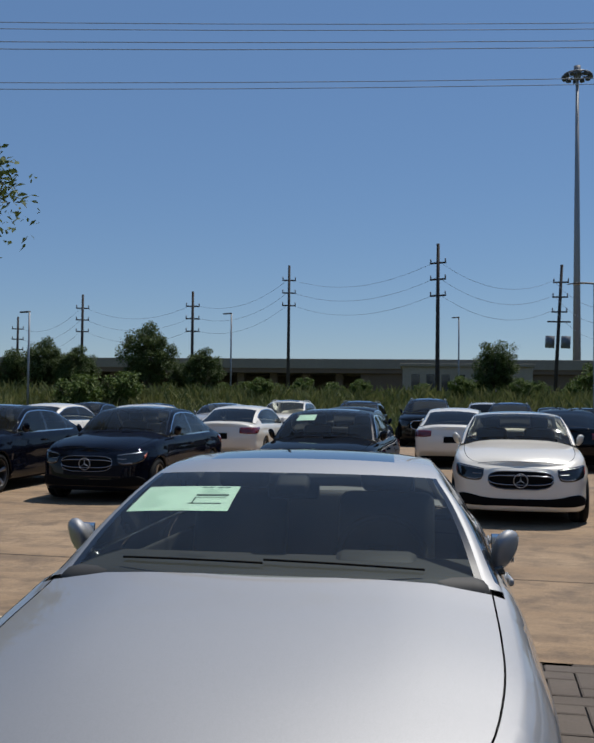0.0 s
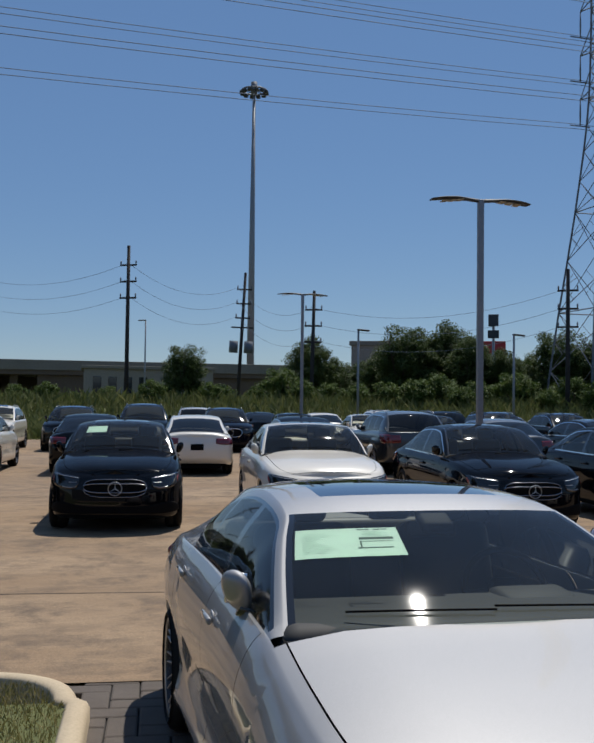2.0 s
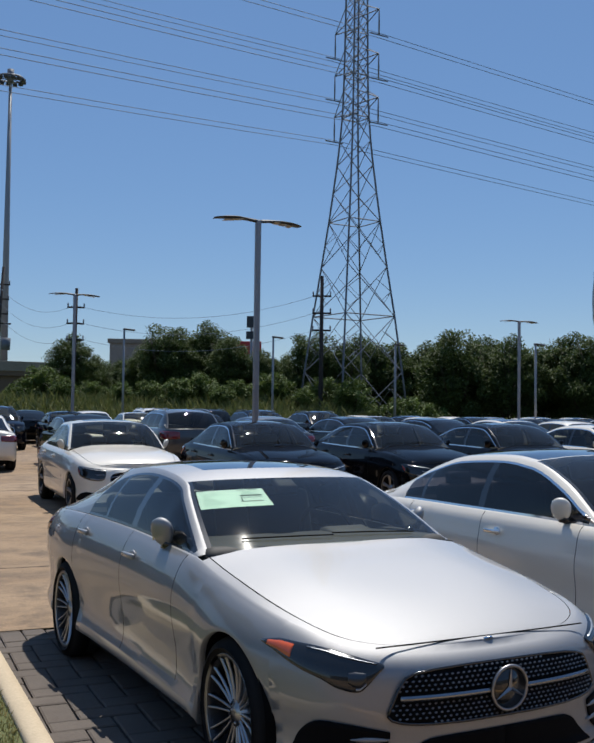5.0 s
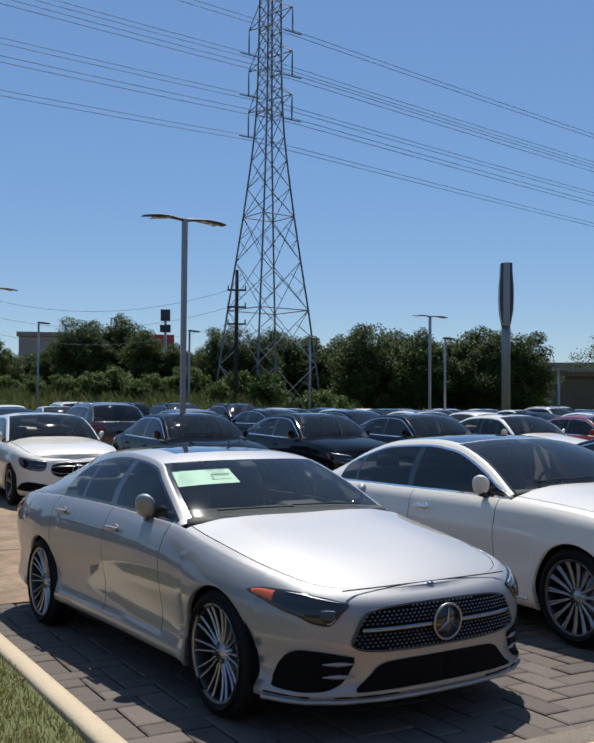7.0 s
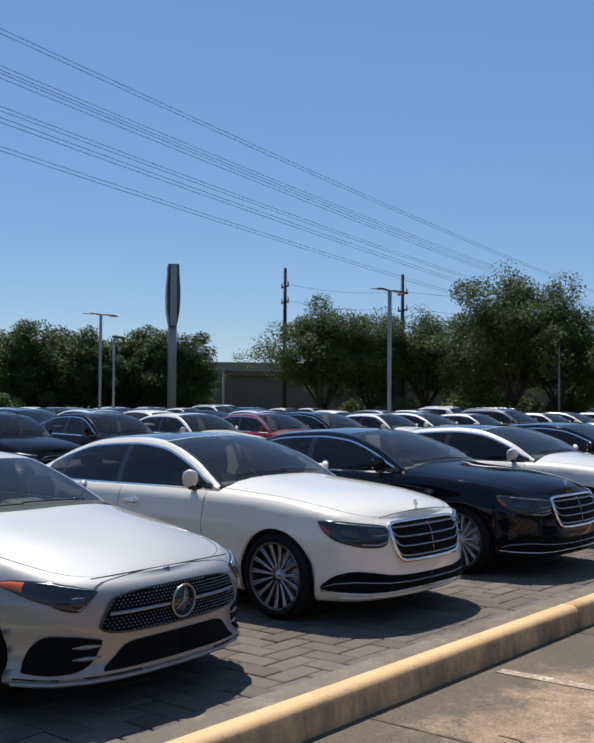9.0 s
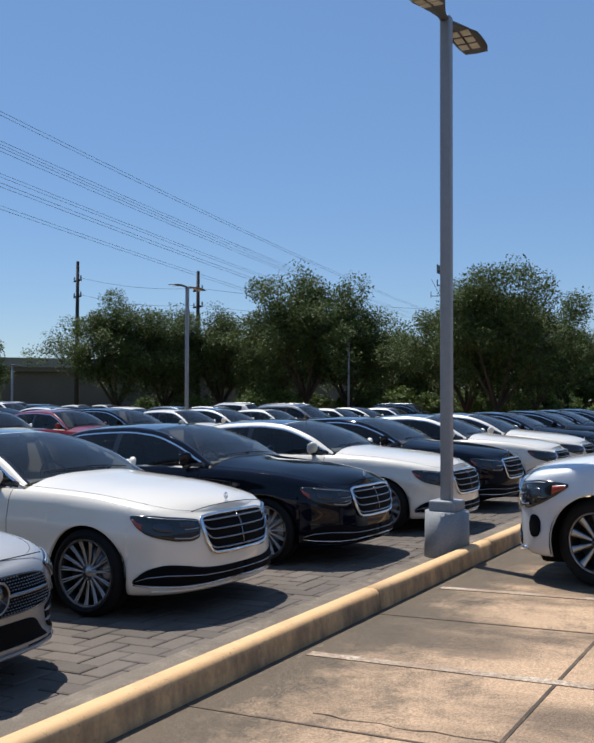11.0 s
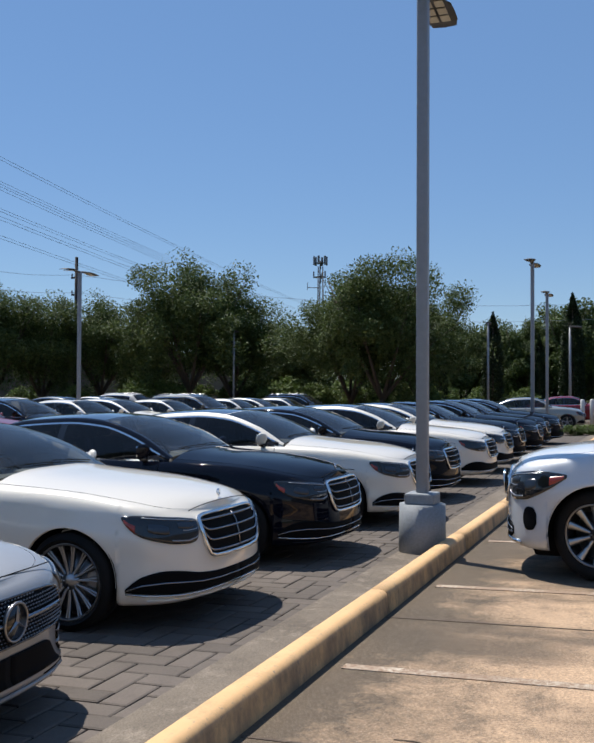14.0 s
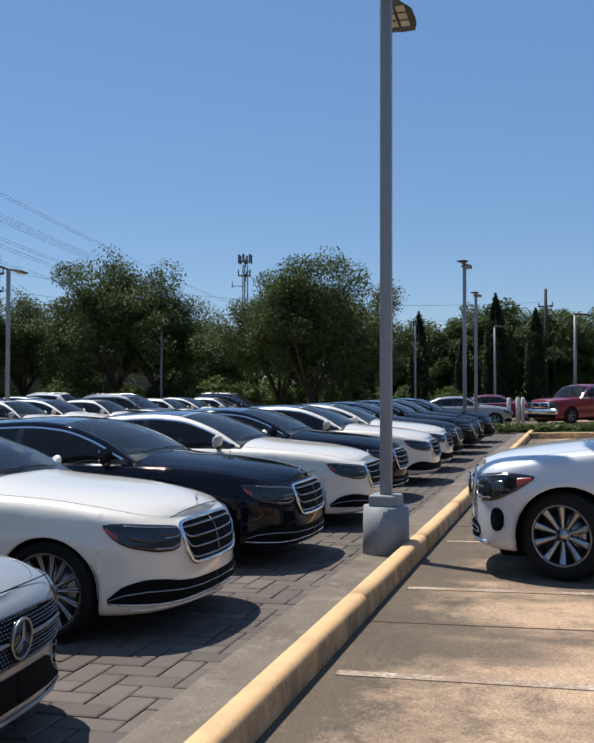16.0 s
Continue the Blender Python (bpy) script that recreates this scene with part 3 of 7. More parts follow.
        m = piece("door_mirror", mesh_of(shaped, head[1] if sgn > 0 else [tuple(reversed(f)) for f in head[1]], M_PAINT), root)
        foot = tube([(sgn * (xb - 0.05), yA + 0.01, zb - 0.012), (sgn * (xb - 0.01), yA + 0.02, zb + 0.02), (sgn * (xb + 0.04), yA + 0.025, zb + 0.045)], [0.04, 0.030, 0.040], 10)
        piece("mirror_foot", mesh_of(*foot, M_GLOSS), m)
        piece("mirror_glass", mesh_of(*rounded(0.09, 0.01, 0.11, 0.004, pose(sgn * (xb + 0.05), yA + 0.057, zb + 0.106)), M_CHROME), m)
    # door handles
    for yh, zh in P["handles"]:
        s = S.s_y(yh)
        for sgn in (1, -1):
            p0 = S.at(s, zh, 0.02)
            sh_ = join(rounded(0.022, 0.21, 0.032, 0.01, pose(sgn * p0.x, yh, zh)), ball((sgn * (p0.x - 0.022), yh - 0.03, zh), (0.01, 0.05, 0.035), 8))
            piece("door_handle", mesh_of(*sh_, P.get("handle", M_PAINT)), root)
    def top_at(k, a, off=0.0):
        C, E = Vector((0, cy(k), cz(k))), Vector((ex(k), ey(k), ez(k)))
        b = abs(a)
        return Vector((a * E.x, C.y + (E.y - C.y) * b**2, C.z + (E.z - C.z) * (0.75 * b**2.2 + 0.25 * b**7) + off))
    P["top_at"] = top_at
    P["trim_fn"](S, P, root)
    return root


def strip(S, pts, off=0.006, rad=0.008):
    """A thin round strip on the body through (s, z) pairs."""
    return tube([S.at(s, z, off) for s, z in pts], rad, 6)


def badge(root, c, r, tilt, metal=None):
    ring = [(r * math.cos(2 * math.pi * k / 32), 0, r * math.sin(2 * math.pi * k / 32)) for k in range(32)]
    M = pose(*c, tilt)
    back = moved(lathe([(0.0, 0), (0.0, r * 0.98), (-0.02, r * 0.98)], 32), M @ pose(0, 0, 0, 0, 0, -90))
    em = piece("emblem", mesh_of(*join(moved(tube(ring, r * 0.075, 8, True), M)), metal or M_CHROME), root, "chrome ring emblem on the grille")
    piece("emblem_back", mesh_of(*back, M_GLOSS), em)
    sp = []
    for k in range(3):
        w = 2 * math.pi * k / 3
        tip, l, q = (r * math.sin(w), r * math.cos(w)), 0.13 * r, w + math.pi / 3
        a = (l * math.sin(q), l * math.cos(q))
        b = (l * math.sin(w - math.pi / 3), l * math.cos(w - math.pi / 3))
        vs = [Vector((tip[0], -0.006, tip[1])), Vector((a[0], -0.004, a[1])), Vector((0, -0.016, 0)), Vector((b[0], -0.004, b[1]))]
        sp.append((vs, [(0, 1, 2), (0, 2, 3)]))
    piece("emblem_spokes", mesh_of(*moved(join(*sp), M), metal or M_CHROME, False), em)


def lights(S, root, cols, tail, marker=(0.80, 0.97, 0.2, 0.72), amber=M_DULLAMBER, bars=((0.05, 0.70, 0.90, 0.935), (0.08, 0.30, 0.50, 0.54), (0.10, 0.40, 0.10, 0.15)), units=((0.16, 0.34, 0.58, 0.84), (0.42, 0.62, 0.30, 0.70))):
    """Headlights over columns (s, top, bottom) and tail lights."""
    lens = S.patch(cols, 0.009, 8, 0.004)
    n = len(cols)
    def sub(a, b, lo, hi, ends=1.0):
        out = []
        for k in range(7):
            u = (a + (b - a) * k / 6) * (n - 1)
            i = min(int(u), n - 2)
            f = u - i
            s, t, bt = (cols[i][c] + (cols[i + 1][c] - cols[i][c]) * f for c in range(3))
            w = 1 - (1 - ends) * (abs(k - 3) / 3) ** 3
            mid, half = 0.5 * (lo + hi), 0.5 * (hi - lo) * w
            out.append((s, bt + (t - bt) * (mid + half), bt + (t - bt) * (mid - half)))
        return out
    for flip in (False, True):
        fx = flip_x if flip else (lambda v, f: (v, f))
        h = piece("headlight", mesh_of(*fx(*lens), M_LENS), root, "dark clear headlight lens")
        if marker:
            piece("side_marker", mesh_of(*fx(*S.patch(sub(*marker), 0.0145, 3, 0.002)), amber), h, "orange side marker lens")
        for b in bars:
            piece("light_strip", mesh_of(*fx(*S.patch(sub(*b), 0.0150, 2, 0.002)), M_ALLOY), h)
        for a, b, lo, hi in units:
            piece("lamp_unit", mesh_of(*fx(*S.patch(sub(a, b, lo, hi, 0.7), 0.0140, 4, 0.003)), M_REFLECTOR), h)
        piece("tail_light", mesh_of(*fx(*S.patch(tail, 0.008, 6, 0.008)), M_RED), root, "red tail light")


def grille(S, root, cols, bars, style, frame_mat, frame_r=0.012):
    """A grille over columns (x, top, bottom) across the nose, with bars or a studded mesh."""
    half = [(S.s_x(x), t, b) for x, t, b in cols]
    vs, fs = S.patch(half, 0.009, 8, 0.0)
    g = piece("grille", mesh_of(*both_sides(vs, fs), M_DARK), root, "dark grille")
    path = [S.at(s, t, 0.012) for s, t, b in half] + [S.at(s, b, 0.012) for s, t, b in reversed(half)]
    path += [Vector((-p.x, p.y, p.z)) for p in reversed(path)][1:-1]
    piece("grille_frame", mesh_of(*tube(path, frame_r, 6, True), frame_mat), g)
    def at(u, q, off):
        i = min(int(u * (len(half) - 1)), len(half) - 2)
        f = u * (len(half) - 1) - i
        s, t, b = (half[i][c] + (half[i + 1][c] - half[i][c]) * f for c in range(3))
        return S.at(s, b + (t - b) * q, off)
    for k in range(bars):
        q = (k + 0.5) / bars
        rad = 0.009
        if bars == 1:
            zb = 0.5 * (cols[0][1] + cols[0][2])
            rad, pts = 0.013, [S.at(S.s_x(0.50 * u / 12), zb, 0.018) for u in range(12, -1, -1)]
        else:
            pts = [at(u / 12, q, 0.016) for u in range(12, -1, -1)]
        pts += [Vector((-p.x, p.y, p.z)) for p in reversed(pts)][1:]
        piece("grille_bar", mesh_of(*tube(pts, rad, 6), M_CHROME if style == "bars" else M_SLAT), g)
    if style == "studs":
        studs = []
        xs, ts, bs = ([c[k] for c in cols] for k in range(3))
        mid = 0.5 * (ts[0] + bs[0])
        d = [Vector((0.009, 0, 0)), Vector((0, 0, 0.0055)), Vector((-0.009, 0, 0)), Vector((0, 0, -0.0055))]
        for row in range(12):
            z = bs[0] + 0.012 + row * (ts[0] - bs[0] - 0.022) / 11
            if abs(z - mid) < 0.018:
                continue
            for c in range(20):
                x = 0.027 * (c + (0.5 if row % 2 else 0.0))
                if x > xs[-1] or not np.interp(x, xs, bs) + 0.008 < z < np.interp(x, xs, ts) - 0.008:
                    continue
                p = S.at(S.s_x(x), z, 0.014)
                for sx in ((1, -1) if x else (1,)):
                    b = Vector((sx * p.x, p.y, p.z))
                    studs.append(([b + Vector((0, -0.006, 0))] + [b + e for e in d], [(0, 1, 2), (0, 2, 3), (0, 3, 4), (0, 4, 1)]))
        tagged(piece("grille_studs", mesh_of(*join(*studs), M_STEEL, False), g), kind="stuff")
    return g


def bumper_hole(S, root, cols, both=True, slats=0, name="air_intake"):
    vs, fs = S.patch(cols, 0.009, 8, 0.0)
    if both == "join":
        me = mesh_of(*both_sides(vs, fs), M_DARK)
        o = piece(name, me, root)
    else:
        o = piece(name, mesh_of(vs, fs, M_DARK), root)
        o2 = piece(name, mesh_of(*flip_x(vs, fs), M_DARK), root)
    for k in range(slats):
        q = (k + 1) / (slats + 1)
        pts = [(s, b + (t - b) * q) for s, t, b in cols]
        sh = strip(S, pts, 0.014, 0.007)
        piece("intake_slat", mesh_of(*both_sides(*sh), M_SLAT), o)
    return o


def sedan_numbers():
    """A long four-door saloon."""
    return dict(
        L=5.25, r=0.348, arch=0.382, axles=(0.91, 4.075), belly=0.42, sill=0.30, cowl=1.62, deck=4.66, doors=[1.74, 2.90, 4.02], handles=[(2.70, 0.87), (3.86, 0.89)],
        plan=[(0, 0), (0.38, 0.03), (0.66, 0.13), (0.82, 0.30), (0.90, 0.60), (0.935, 1.0), (0.945, 1.8), (0.945, 3.0), (0.945, 4.0), (0.93, 4.6), (0.88, 5.0), (0.70, 5.18), (0, 5.25)],
        low=[(0, 0.20), (0.5, 0.19), (1.4, 0.20), (3.6, 0.22), (4.6, 0.24), (5.25, 0.30)],
        shoulder=[(0, 0.80), (0.2, 0.83), (0.5, 0.885), (0.95, 0.95), (1.5, 0.985), (2.2, 1.0), (3.2, 1.01), (4.2, 1.02), (4.8, 1.0), (5.25, 0.96)],
        crown=[(0, 0.80), (0.12, 0.85), (0.3, 0.92), (0.6, 0.98), (1.1, 1.04), (1.45, 1.078), (1.6, 1.10), (1.8, 1.105), (4.6, 1.10), (5.0, 1.09), (5.25, 1.0)],
        front=[(0, -0.05), (0.1, 0.0), (0.3, 0.0), (0.6, -0.01), (0.8, -0.03), (0.92, -0.065), (1, -0.13)],
        side=[(0, -0.06), (0.06, -0.025), (0.25, -0.004), (0.45, -0.012), (0.62, 0.0), (0.7, -0.002), (0.78, -0.016), (0.88, -0.03), (0.95, -0.05), (1, -0.085)],
        rear=[(0, -0.14), (0.2, -0.02), (0.5, 0.0), (0.75, -0.02), (1, -0.08)],
        roof_c=[(0, 1.585, 1.085), (0.14, 1.98, 1.305), (0.27, 2.44, 1.455), (0.42, 2.9, 1.492), (0.58, 3.5, 1.475), (0.72, 4.0, 1.39), (0.86, 4.4, 1.255), (1, 4.80, 1.10)],
        roof_e=[(0, 0.82, 1.64, 1.03), (0.14, 0.74, 2.06, 1.265), (0.27, 0.665, 2.52, 1.405), (0.42, 0.635, 2.95, 1.44), (0.58, 0.635, 3.5, 1.42), (0.72, 0.65, 3.95, 1.325), (0.86, 0.69, 4.33, 1.185), (1, 0.76, 4.70, 1.045)],
        kw=0.27, kr=0.68, ws=0.962, windows=[(0.04, 0.42), (0.445, 0.70), (0.715, 0.82)], sunroof=(0.277, 0.66, 0.93), tint=M_DARKGLASS, hood_edge=0.91, wheel=(0.25, 0.270, 15, "fan"), trim_fn=trim_long_sedan,
        handle=M_CHROME, dash=M_PALE_DASH, seats=M_PALE_SEAT)


def scaled(P, fx, fy, fz, **more):
    """The same kind of car at another size."""
    Q = dict(P)
    Q["plan"] = [(x * fx, y * fy) for x, y in P["plan"]]
    for k in ("low", "shoulder", "crown"):
        Q[k] = [(y * fy, z * (fz if k != "low" else 1)) for y, z in P[k]]
    Q["roof_c"] = [(k, y * fy, z * fz) for k, y, z in P["roof_c"]]
    Q["roof_e"] = [(k, x * fx, y * fy, z * fz) for k, x, y, z in P["roof_e"]]
    Q["axles"] = tuple(a * fy for a in P["axles"])
    Q["doors"] = [a * fy for a in P["doors"]]
    Q["handles"] = [(a * fy, z * fz) for a, z in P["handles"]]
    for k in ("L", "cowl", "deck"):
        Q[k] = P[k] * fy
    Q.update(more)
    return Q


def coupe_numbers():
    """A low four-door coupe."""
    return dict(
        L=4.99, r=0.345, arch=0.372, axles=(0.86, 3.80), belly=0.40, sill=0.33, cowl=1.40, deck=4.40, doors=[1.56, 2.50, 3.56], handles=[(2.33, 0.90), (3.35, 0.945)],
        plan=[(0, 0), (0.36, 0.022), (0.63, 0.11), (0.80, 0.27), (0.885, 0.55), (0.925, 0.95), (0.93, 1.6), (0.925, 2.6), (0.94, 3.5), (0.94, 4.0), (0.90, 4.5), (0.80, 4.82), (0.55, 4.95), (0, 4.99)],
        low=[(0, 0.195), (0.5, 0.19), (1.4, 0.215), (3.4, 0.235), (4.4, 0.25), (4.99, 0.30)],
        shoulder=[(0, 0.738), (0.15, 0.760), (0.35, 0.795), (0.6, 0.832), (0.9, 0.880), (1.25, 0.940), (1.48, 0.982), (2, 1.008), (2.4, 1.024), (3, 1.040), (3.5, 1.046), (4, 1.040), (4.4, 1.025), (4.8, 0.98), (4.99, 0.94)],
        crown=[(0, 0.715), (0.10, 0.742), (0.16, 0.768), (0.25, 0.800), (0.5, 0.868), (0.9, 0.946), (1.3, 1.010), (1.4, 1.028), (1.6, 1.04), (4.2, 1.06), (4.6, 1.06), (4.9, 1.03), (4.99, 0.97)],
        front=[(0, -0.05), (0.05, 0.0), (0.10, 0.012), (0.17, -0.012), (0.36, -0.008), (0.55, 0.004), (0.78, 0.0), (0.87, -0.012), (0.93, -0.036), (0.97, -0.066), (1, -0.105)],
        side=[(0, -0.035), (0.05, -0.002), (0.10, -0.008), (0.2, -0.036), (0.34, -0.034), (0.5, -0.014), (0.64, 0.0), (0.73, -0.001), (0.82, -0.016), (0.9, -0.040), (0.96, -0.068), (1, -0.098)],
        rear=[(0, -0.14), (0.2, -0.02), (0.5, 0.0), (0.75, -0.02), (1, -0.08)],
        roof_c=[(0, 1.365, 1.020), (0.1, 1.65, 1.168), (0.2, 1.92, 1.285), (0.27, 2.10, 1.352), (0.34, 2.35, 1.408), (0.42, 2.72, 1.436), (0.58, 3.3, 1.428), (0.72, 3.75, 1.315), (0.86, 4.15, 1.195), (1, 4.52, 1.06)],
        roof_e=[(0, 0.778, 1.465, 0.994), (0.1, 0.728, 1.74, 1.142), (0.2, 0.668, 2.0, 1.262), (0.27, 0.618, 2.18, 1.334), (0.34, 0.599, 2.45, 1.376), (0.42, 0.585, 2.8, 1.396), (0.58, 0.585, 3.3, 1.375), (0.72, 0.605, 3.72, 1.265), (0.86, 0.655, 4.1, 1.150), (1, 0.74, 4.45, 1.03)],
        kw=0.27, kr=0.66, ws=0.962, windows=[(0.04, 0.355), (0.375, 0.52), (0.532, 0.655)], sunroof=(0.335, 0.52, 0.70), hood_edge=0.935, mirror_y=0.27, mirror_x=-0.022, mirror_z=-0.028, wheel=(0.255, 0.268, 10, "twin"), trim_fn=trim_coupe, trim=M_GLOSS, hood0=0.125,
        frame=[(0, 0.040), (0.30, 0.046), (0.45, 0.055), (0.54, 0.075), (0.60, 0.12), (0.64, 0.20), (0.655, 0.27)], crown_power=5.5)


def suv_numbers():
    """A tall estate car."""
    return dict(
        L=4.75, r=0.36, arch=0.40, axles=(0.86, 3.76), belly=0.5, sill=0.38, cowl=1.54, deck=4.50, doors=[1.64, 2.62, 3.50], handles=[(2.45, 0.98), (3.36, 1.0)],
        plan=[(0, 0), (0.40, 0.03), (0.68, 0.12), (0.83, 0.28), (0.91, 0.58), (0.94, 1.0), (0.945, 1.8), (0.945, 3.0), (0.94, 3.9), (0.91, 4.3), (0.82, 4.6), (0.60, 4.71), (0, 4.75)],
        low=[(0, 0.26), (0.5, 0.25), (1.4, 0.27), (3.4, 0.28), (4.2, 0.30), (4.75, 0.36)],
        shoulder=[(0, 0.92), (0.2, 0.945), (0.5, 0.985), (0.95, 1.035), (1.5, 1.07), (2.2, 1.08), (3.2, 1.09), (4.2, 1.10), (4.75, 1.09)],
        crown=[(0, 0.92), (0.12, 0.96), (0.3, 1.02), (0.6, 1.07), (1.1, 1.12), (1.5, 1.14), (1.8, 1.15), (4.5, 1.12), (4.75, 1.09)],
        front=[(0, -0.05), (0.1, 0.0), (0.3, 0.0), (0.6, -0.005), (0.8, -0.02), (0.92, -0.05), (1, -0.11)],
        side=[(0, -0.05), (0.06, -0.015), (0.25, -0.004), (0.45, -0.014), (0.62, 0.0), (0.7, -0.002), (0.78, -0.014), (0.88, -0.028), (0.95, -0.045), (1, -0.075)],
        rear=[(0, -0.10), (0.2, -0.02), (0.5, 0.0), (0.75, -0.01), (1, -0.05)],
        roof_c=[(0, 1.51, 1.14), (0.14, 1.88, 1.39), (0.25, 2.2, 1.56), (0.4, 2.7, 1.64), (0.6, 3.4, 1.635), (0.8, 4.1, 1.57), (0.9, 4.42, 1.36), (1, 4.62, 1.12)],
        roof_e=[(0, 0.83, 1.56, 1.09), (0.14, 0.76, 1.96, 1.34), (0.25, 0.70, 2.3, 1.50), (0.4, 0.665, 2.75, 1.57), (0.6, 0.66, 3.4, 1.565), (0.8, 0.67, 4.03, 1.50), (0.9, 0.71, 4.3, 1.32), (1, 0.78, 4.52, 1.11)],
        kw=0.25, kr=0.81, ws=0.962, windows=[(0.04, 0.385), (0.405, 0.60), (0.615, 0.78)], sunroof=(0.29, 0.5, 0.66), tint=M_DARKGLASS, wheel=(0.25, 0.255, 10, "spoke"), trim_fn=trim_suv, frame=0.075, seat=0.4)


def tail_columns(S, L, hi, lo):
    return [(S.s_y(L - 0.52), hi, hi - 0.04), (S.s_y(L - 0.38), hi, lo + 0.04), (S.s_y(L - 0.2), hi, lo), (S.s_x(0.66, True), hi, lo), (S.s_x(0.46, True), hi - 0.01, lo + 0.02)]


def trim_coupe(S, P, root):
    head = [(S.s_x(0.555), 0.694, 0.684), (S.s_x(0.59), 0.704, 0.650), (S.s_x(0.645), 0.718, 0.592), (S.s_x(0.665), 0.723, 0.590), (S.s_x(0.72), 0.734, 0.604), (S.s_y(0.22), 0.746, 0.634), (S.s_y(0.33), 0.755, 0.668), (S.s_y(0.45), 0.757, 0.704), (S.s_y(0.56), 0.742, 0.732)]
    lights(S, root, head, tail_columns(S, P["L"], 0.95, 0.82), (0.79, 0.955, 0.25, 0.90), M_AMBER, ((0.10, 0.72, 0.93, 0.955), (0.20, 0.34, 0.05, 0.12)), ((0.20, 0.42, 0.16, 0.60),))
    g = grille(S, root, [(0.0, 0.676, 0.452), (0.2, 0.675, 0.452), (0.36, 0.668, 0.455), (0.44, 0.656, 0.460), (0.475, 0.642, 0.464), (0.505, 0.596, 0.470), (0.532, 0.535, 0.480), (0.545, 0.508, 0.494)], 1, "studs", M_GLOSS, 0.007)
    badge(root, (0, -0.034, 0.566), 0.092, 4, M_STEEL)
    em = join(lathe([(0, 0), (0.004, 0.022), (-0.004, 0.024)], 20))
    piece("hood_emblem", mesh_of(*moved(em, pose(0, 0.112, 0.744, 0, -62, 90)), M_CHROME), root)
    bumper_hole(S, root, [(S.s_x(x), t, b) for x, t, b in ((0.0, 0.400, 0.262), (0.2, 0.399, 0.262), (0.34, 0.394, 0.261), (0.40, 0.378, 0.261), (0.46, 0.325, 0.260), (0.525, 0.272, 0.260))], "join")
    bumper_hole(S, root, [(S.s_x(0.535), 0.428, 0.400), (S.s_x(0.60), 0.442, 0.300), (S.s_x(0.68), 0.458, 0.268), (S.s_x(0.76), 0.466, 0.262), (S.s_y(0.26), 0.455, 0.264), (S.s_y(0.33), 0.400, 0.268), (S.s_y(0.375), 0.320, 0.276)])
    for z in (0.398, 0.335):
        sh = S.patch([(S.s_x(0.535), z + 0.004, z - 0.004), (S.s_x(0.61), z + 0.012, z - 0.012), (S.s_x(0.68), z + 0.003, z - 0.003)], 0.010, 2, 0.006)
        for f in (sh, flip_x(*sh)):
            piece("intake_fin", mesh_of(*f, M_PAINT), root)
    # front lip with a dark gap above it
    pts = [(S.s_x(x), 0.212) for x in (0.0, 0.2, 0.4, 0.6, 0.75)] + [(S.s_y(y), 0.214) for y in (0.3, 0.42)]
    piece("front_lip", mesh_of(*both_sides(*strip(S, pts, 0.014, 0.013)), M_PAINT), root)
    gap = [(S.s_x(x), 0.236) for x in (0.30, 0.45, 0.6, 0.75)] + [(S.s_y(y), 0.238) for y in (0.3, 0.42)]
    piece("lip_gap", mesh_of(*both_sides(*strip(S, gap, -0.001, 0.005)), M_DARK), root)
    # price sheet behind the windshield
    top_at = P["top_at"]
    a0, a1, k0, k1 = -0.925, -0.314, 0.143, 0.219
    def sheet(b0, b1, q0, q1, off, mat, name, parent):
        vs = [top_at(q0 + (q1 - q0) * j / 3, b0 + (b1 - b0) * i / 6, off) for i in range(7) for j in range(4)]
        vs += [v - Vector((0, 0, 0.0015)) for v in vs]
        fs = []
        for i in range(6):
            for j in range(3):
                q = i * 4 + j
                fs += [(q, q + 4, q + 5, q + 1), (28 + q, 28 + q + 1, 28 + q + 5, 28 + q + 4)]
        return piece(name, mesh_of(vs, fs, mat), parent, "pale green printed price sheet" if name == "window_sticker" else "")
    st = sheet(a0, a1, k0, k1, -0.006, M_PAPER, "window_sticker", root)
    w, h = a1 - a0, k1 - k0
    lines = [(0.60, 0.93, 0.56, 0.63, M_INK), (0.57, 0.90, 0.25, 0.275, M_INK), (0.60, 0.72, 0.92, 0.94, M_INK), (0.76, 0.90, 0.92, 0.94, M_INK), (0.60, 0.615, 0.28, 0.5, M_INK), (0.60, 0.92, 0.48, 0.49, M_INK)]
    lines += [(0.07, 0.28 + 0.09 * math.sin(7.0 * k), 0.14 + 0.062 * k, 0.146 + 0.062 * k, M_PRINT) for k in range(12)]
    lines += [(0.64, 0.88 - 0.05 * (k % 2), 0.68 + 0.05 * k, 0.69 + 0.05 * k, M_PRINT) for k in range(4)]
    for x0, x1, z0, z1, ink in lines:
        sheet(a0 + w * x0, a0 + w * x1, k0 + h * z0, k0 + h * z1, -0.0045, ink, "print_bar", st)


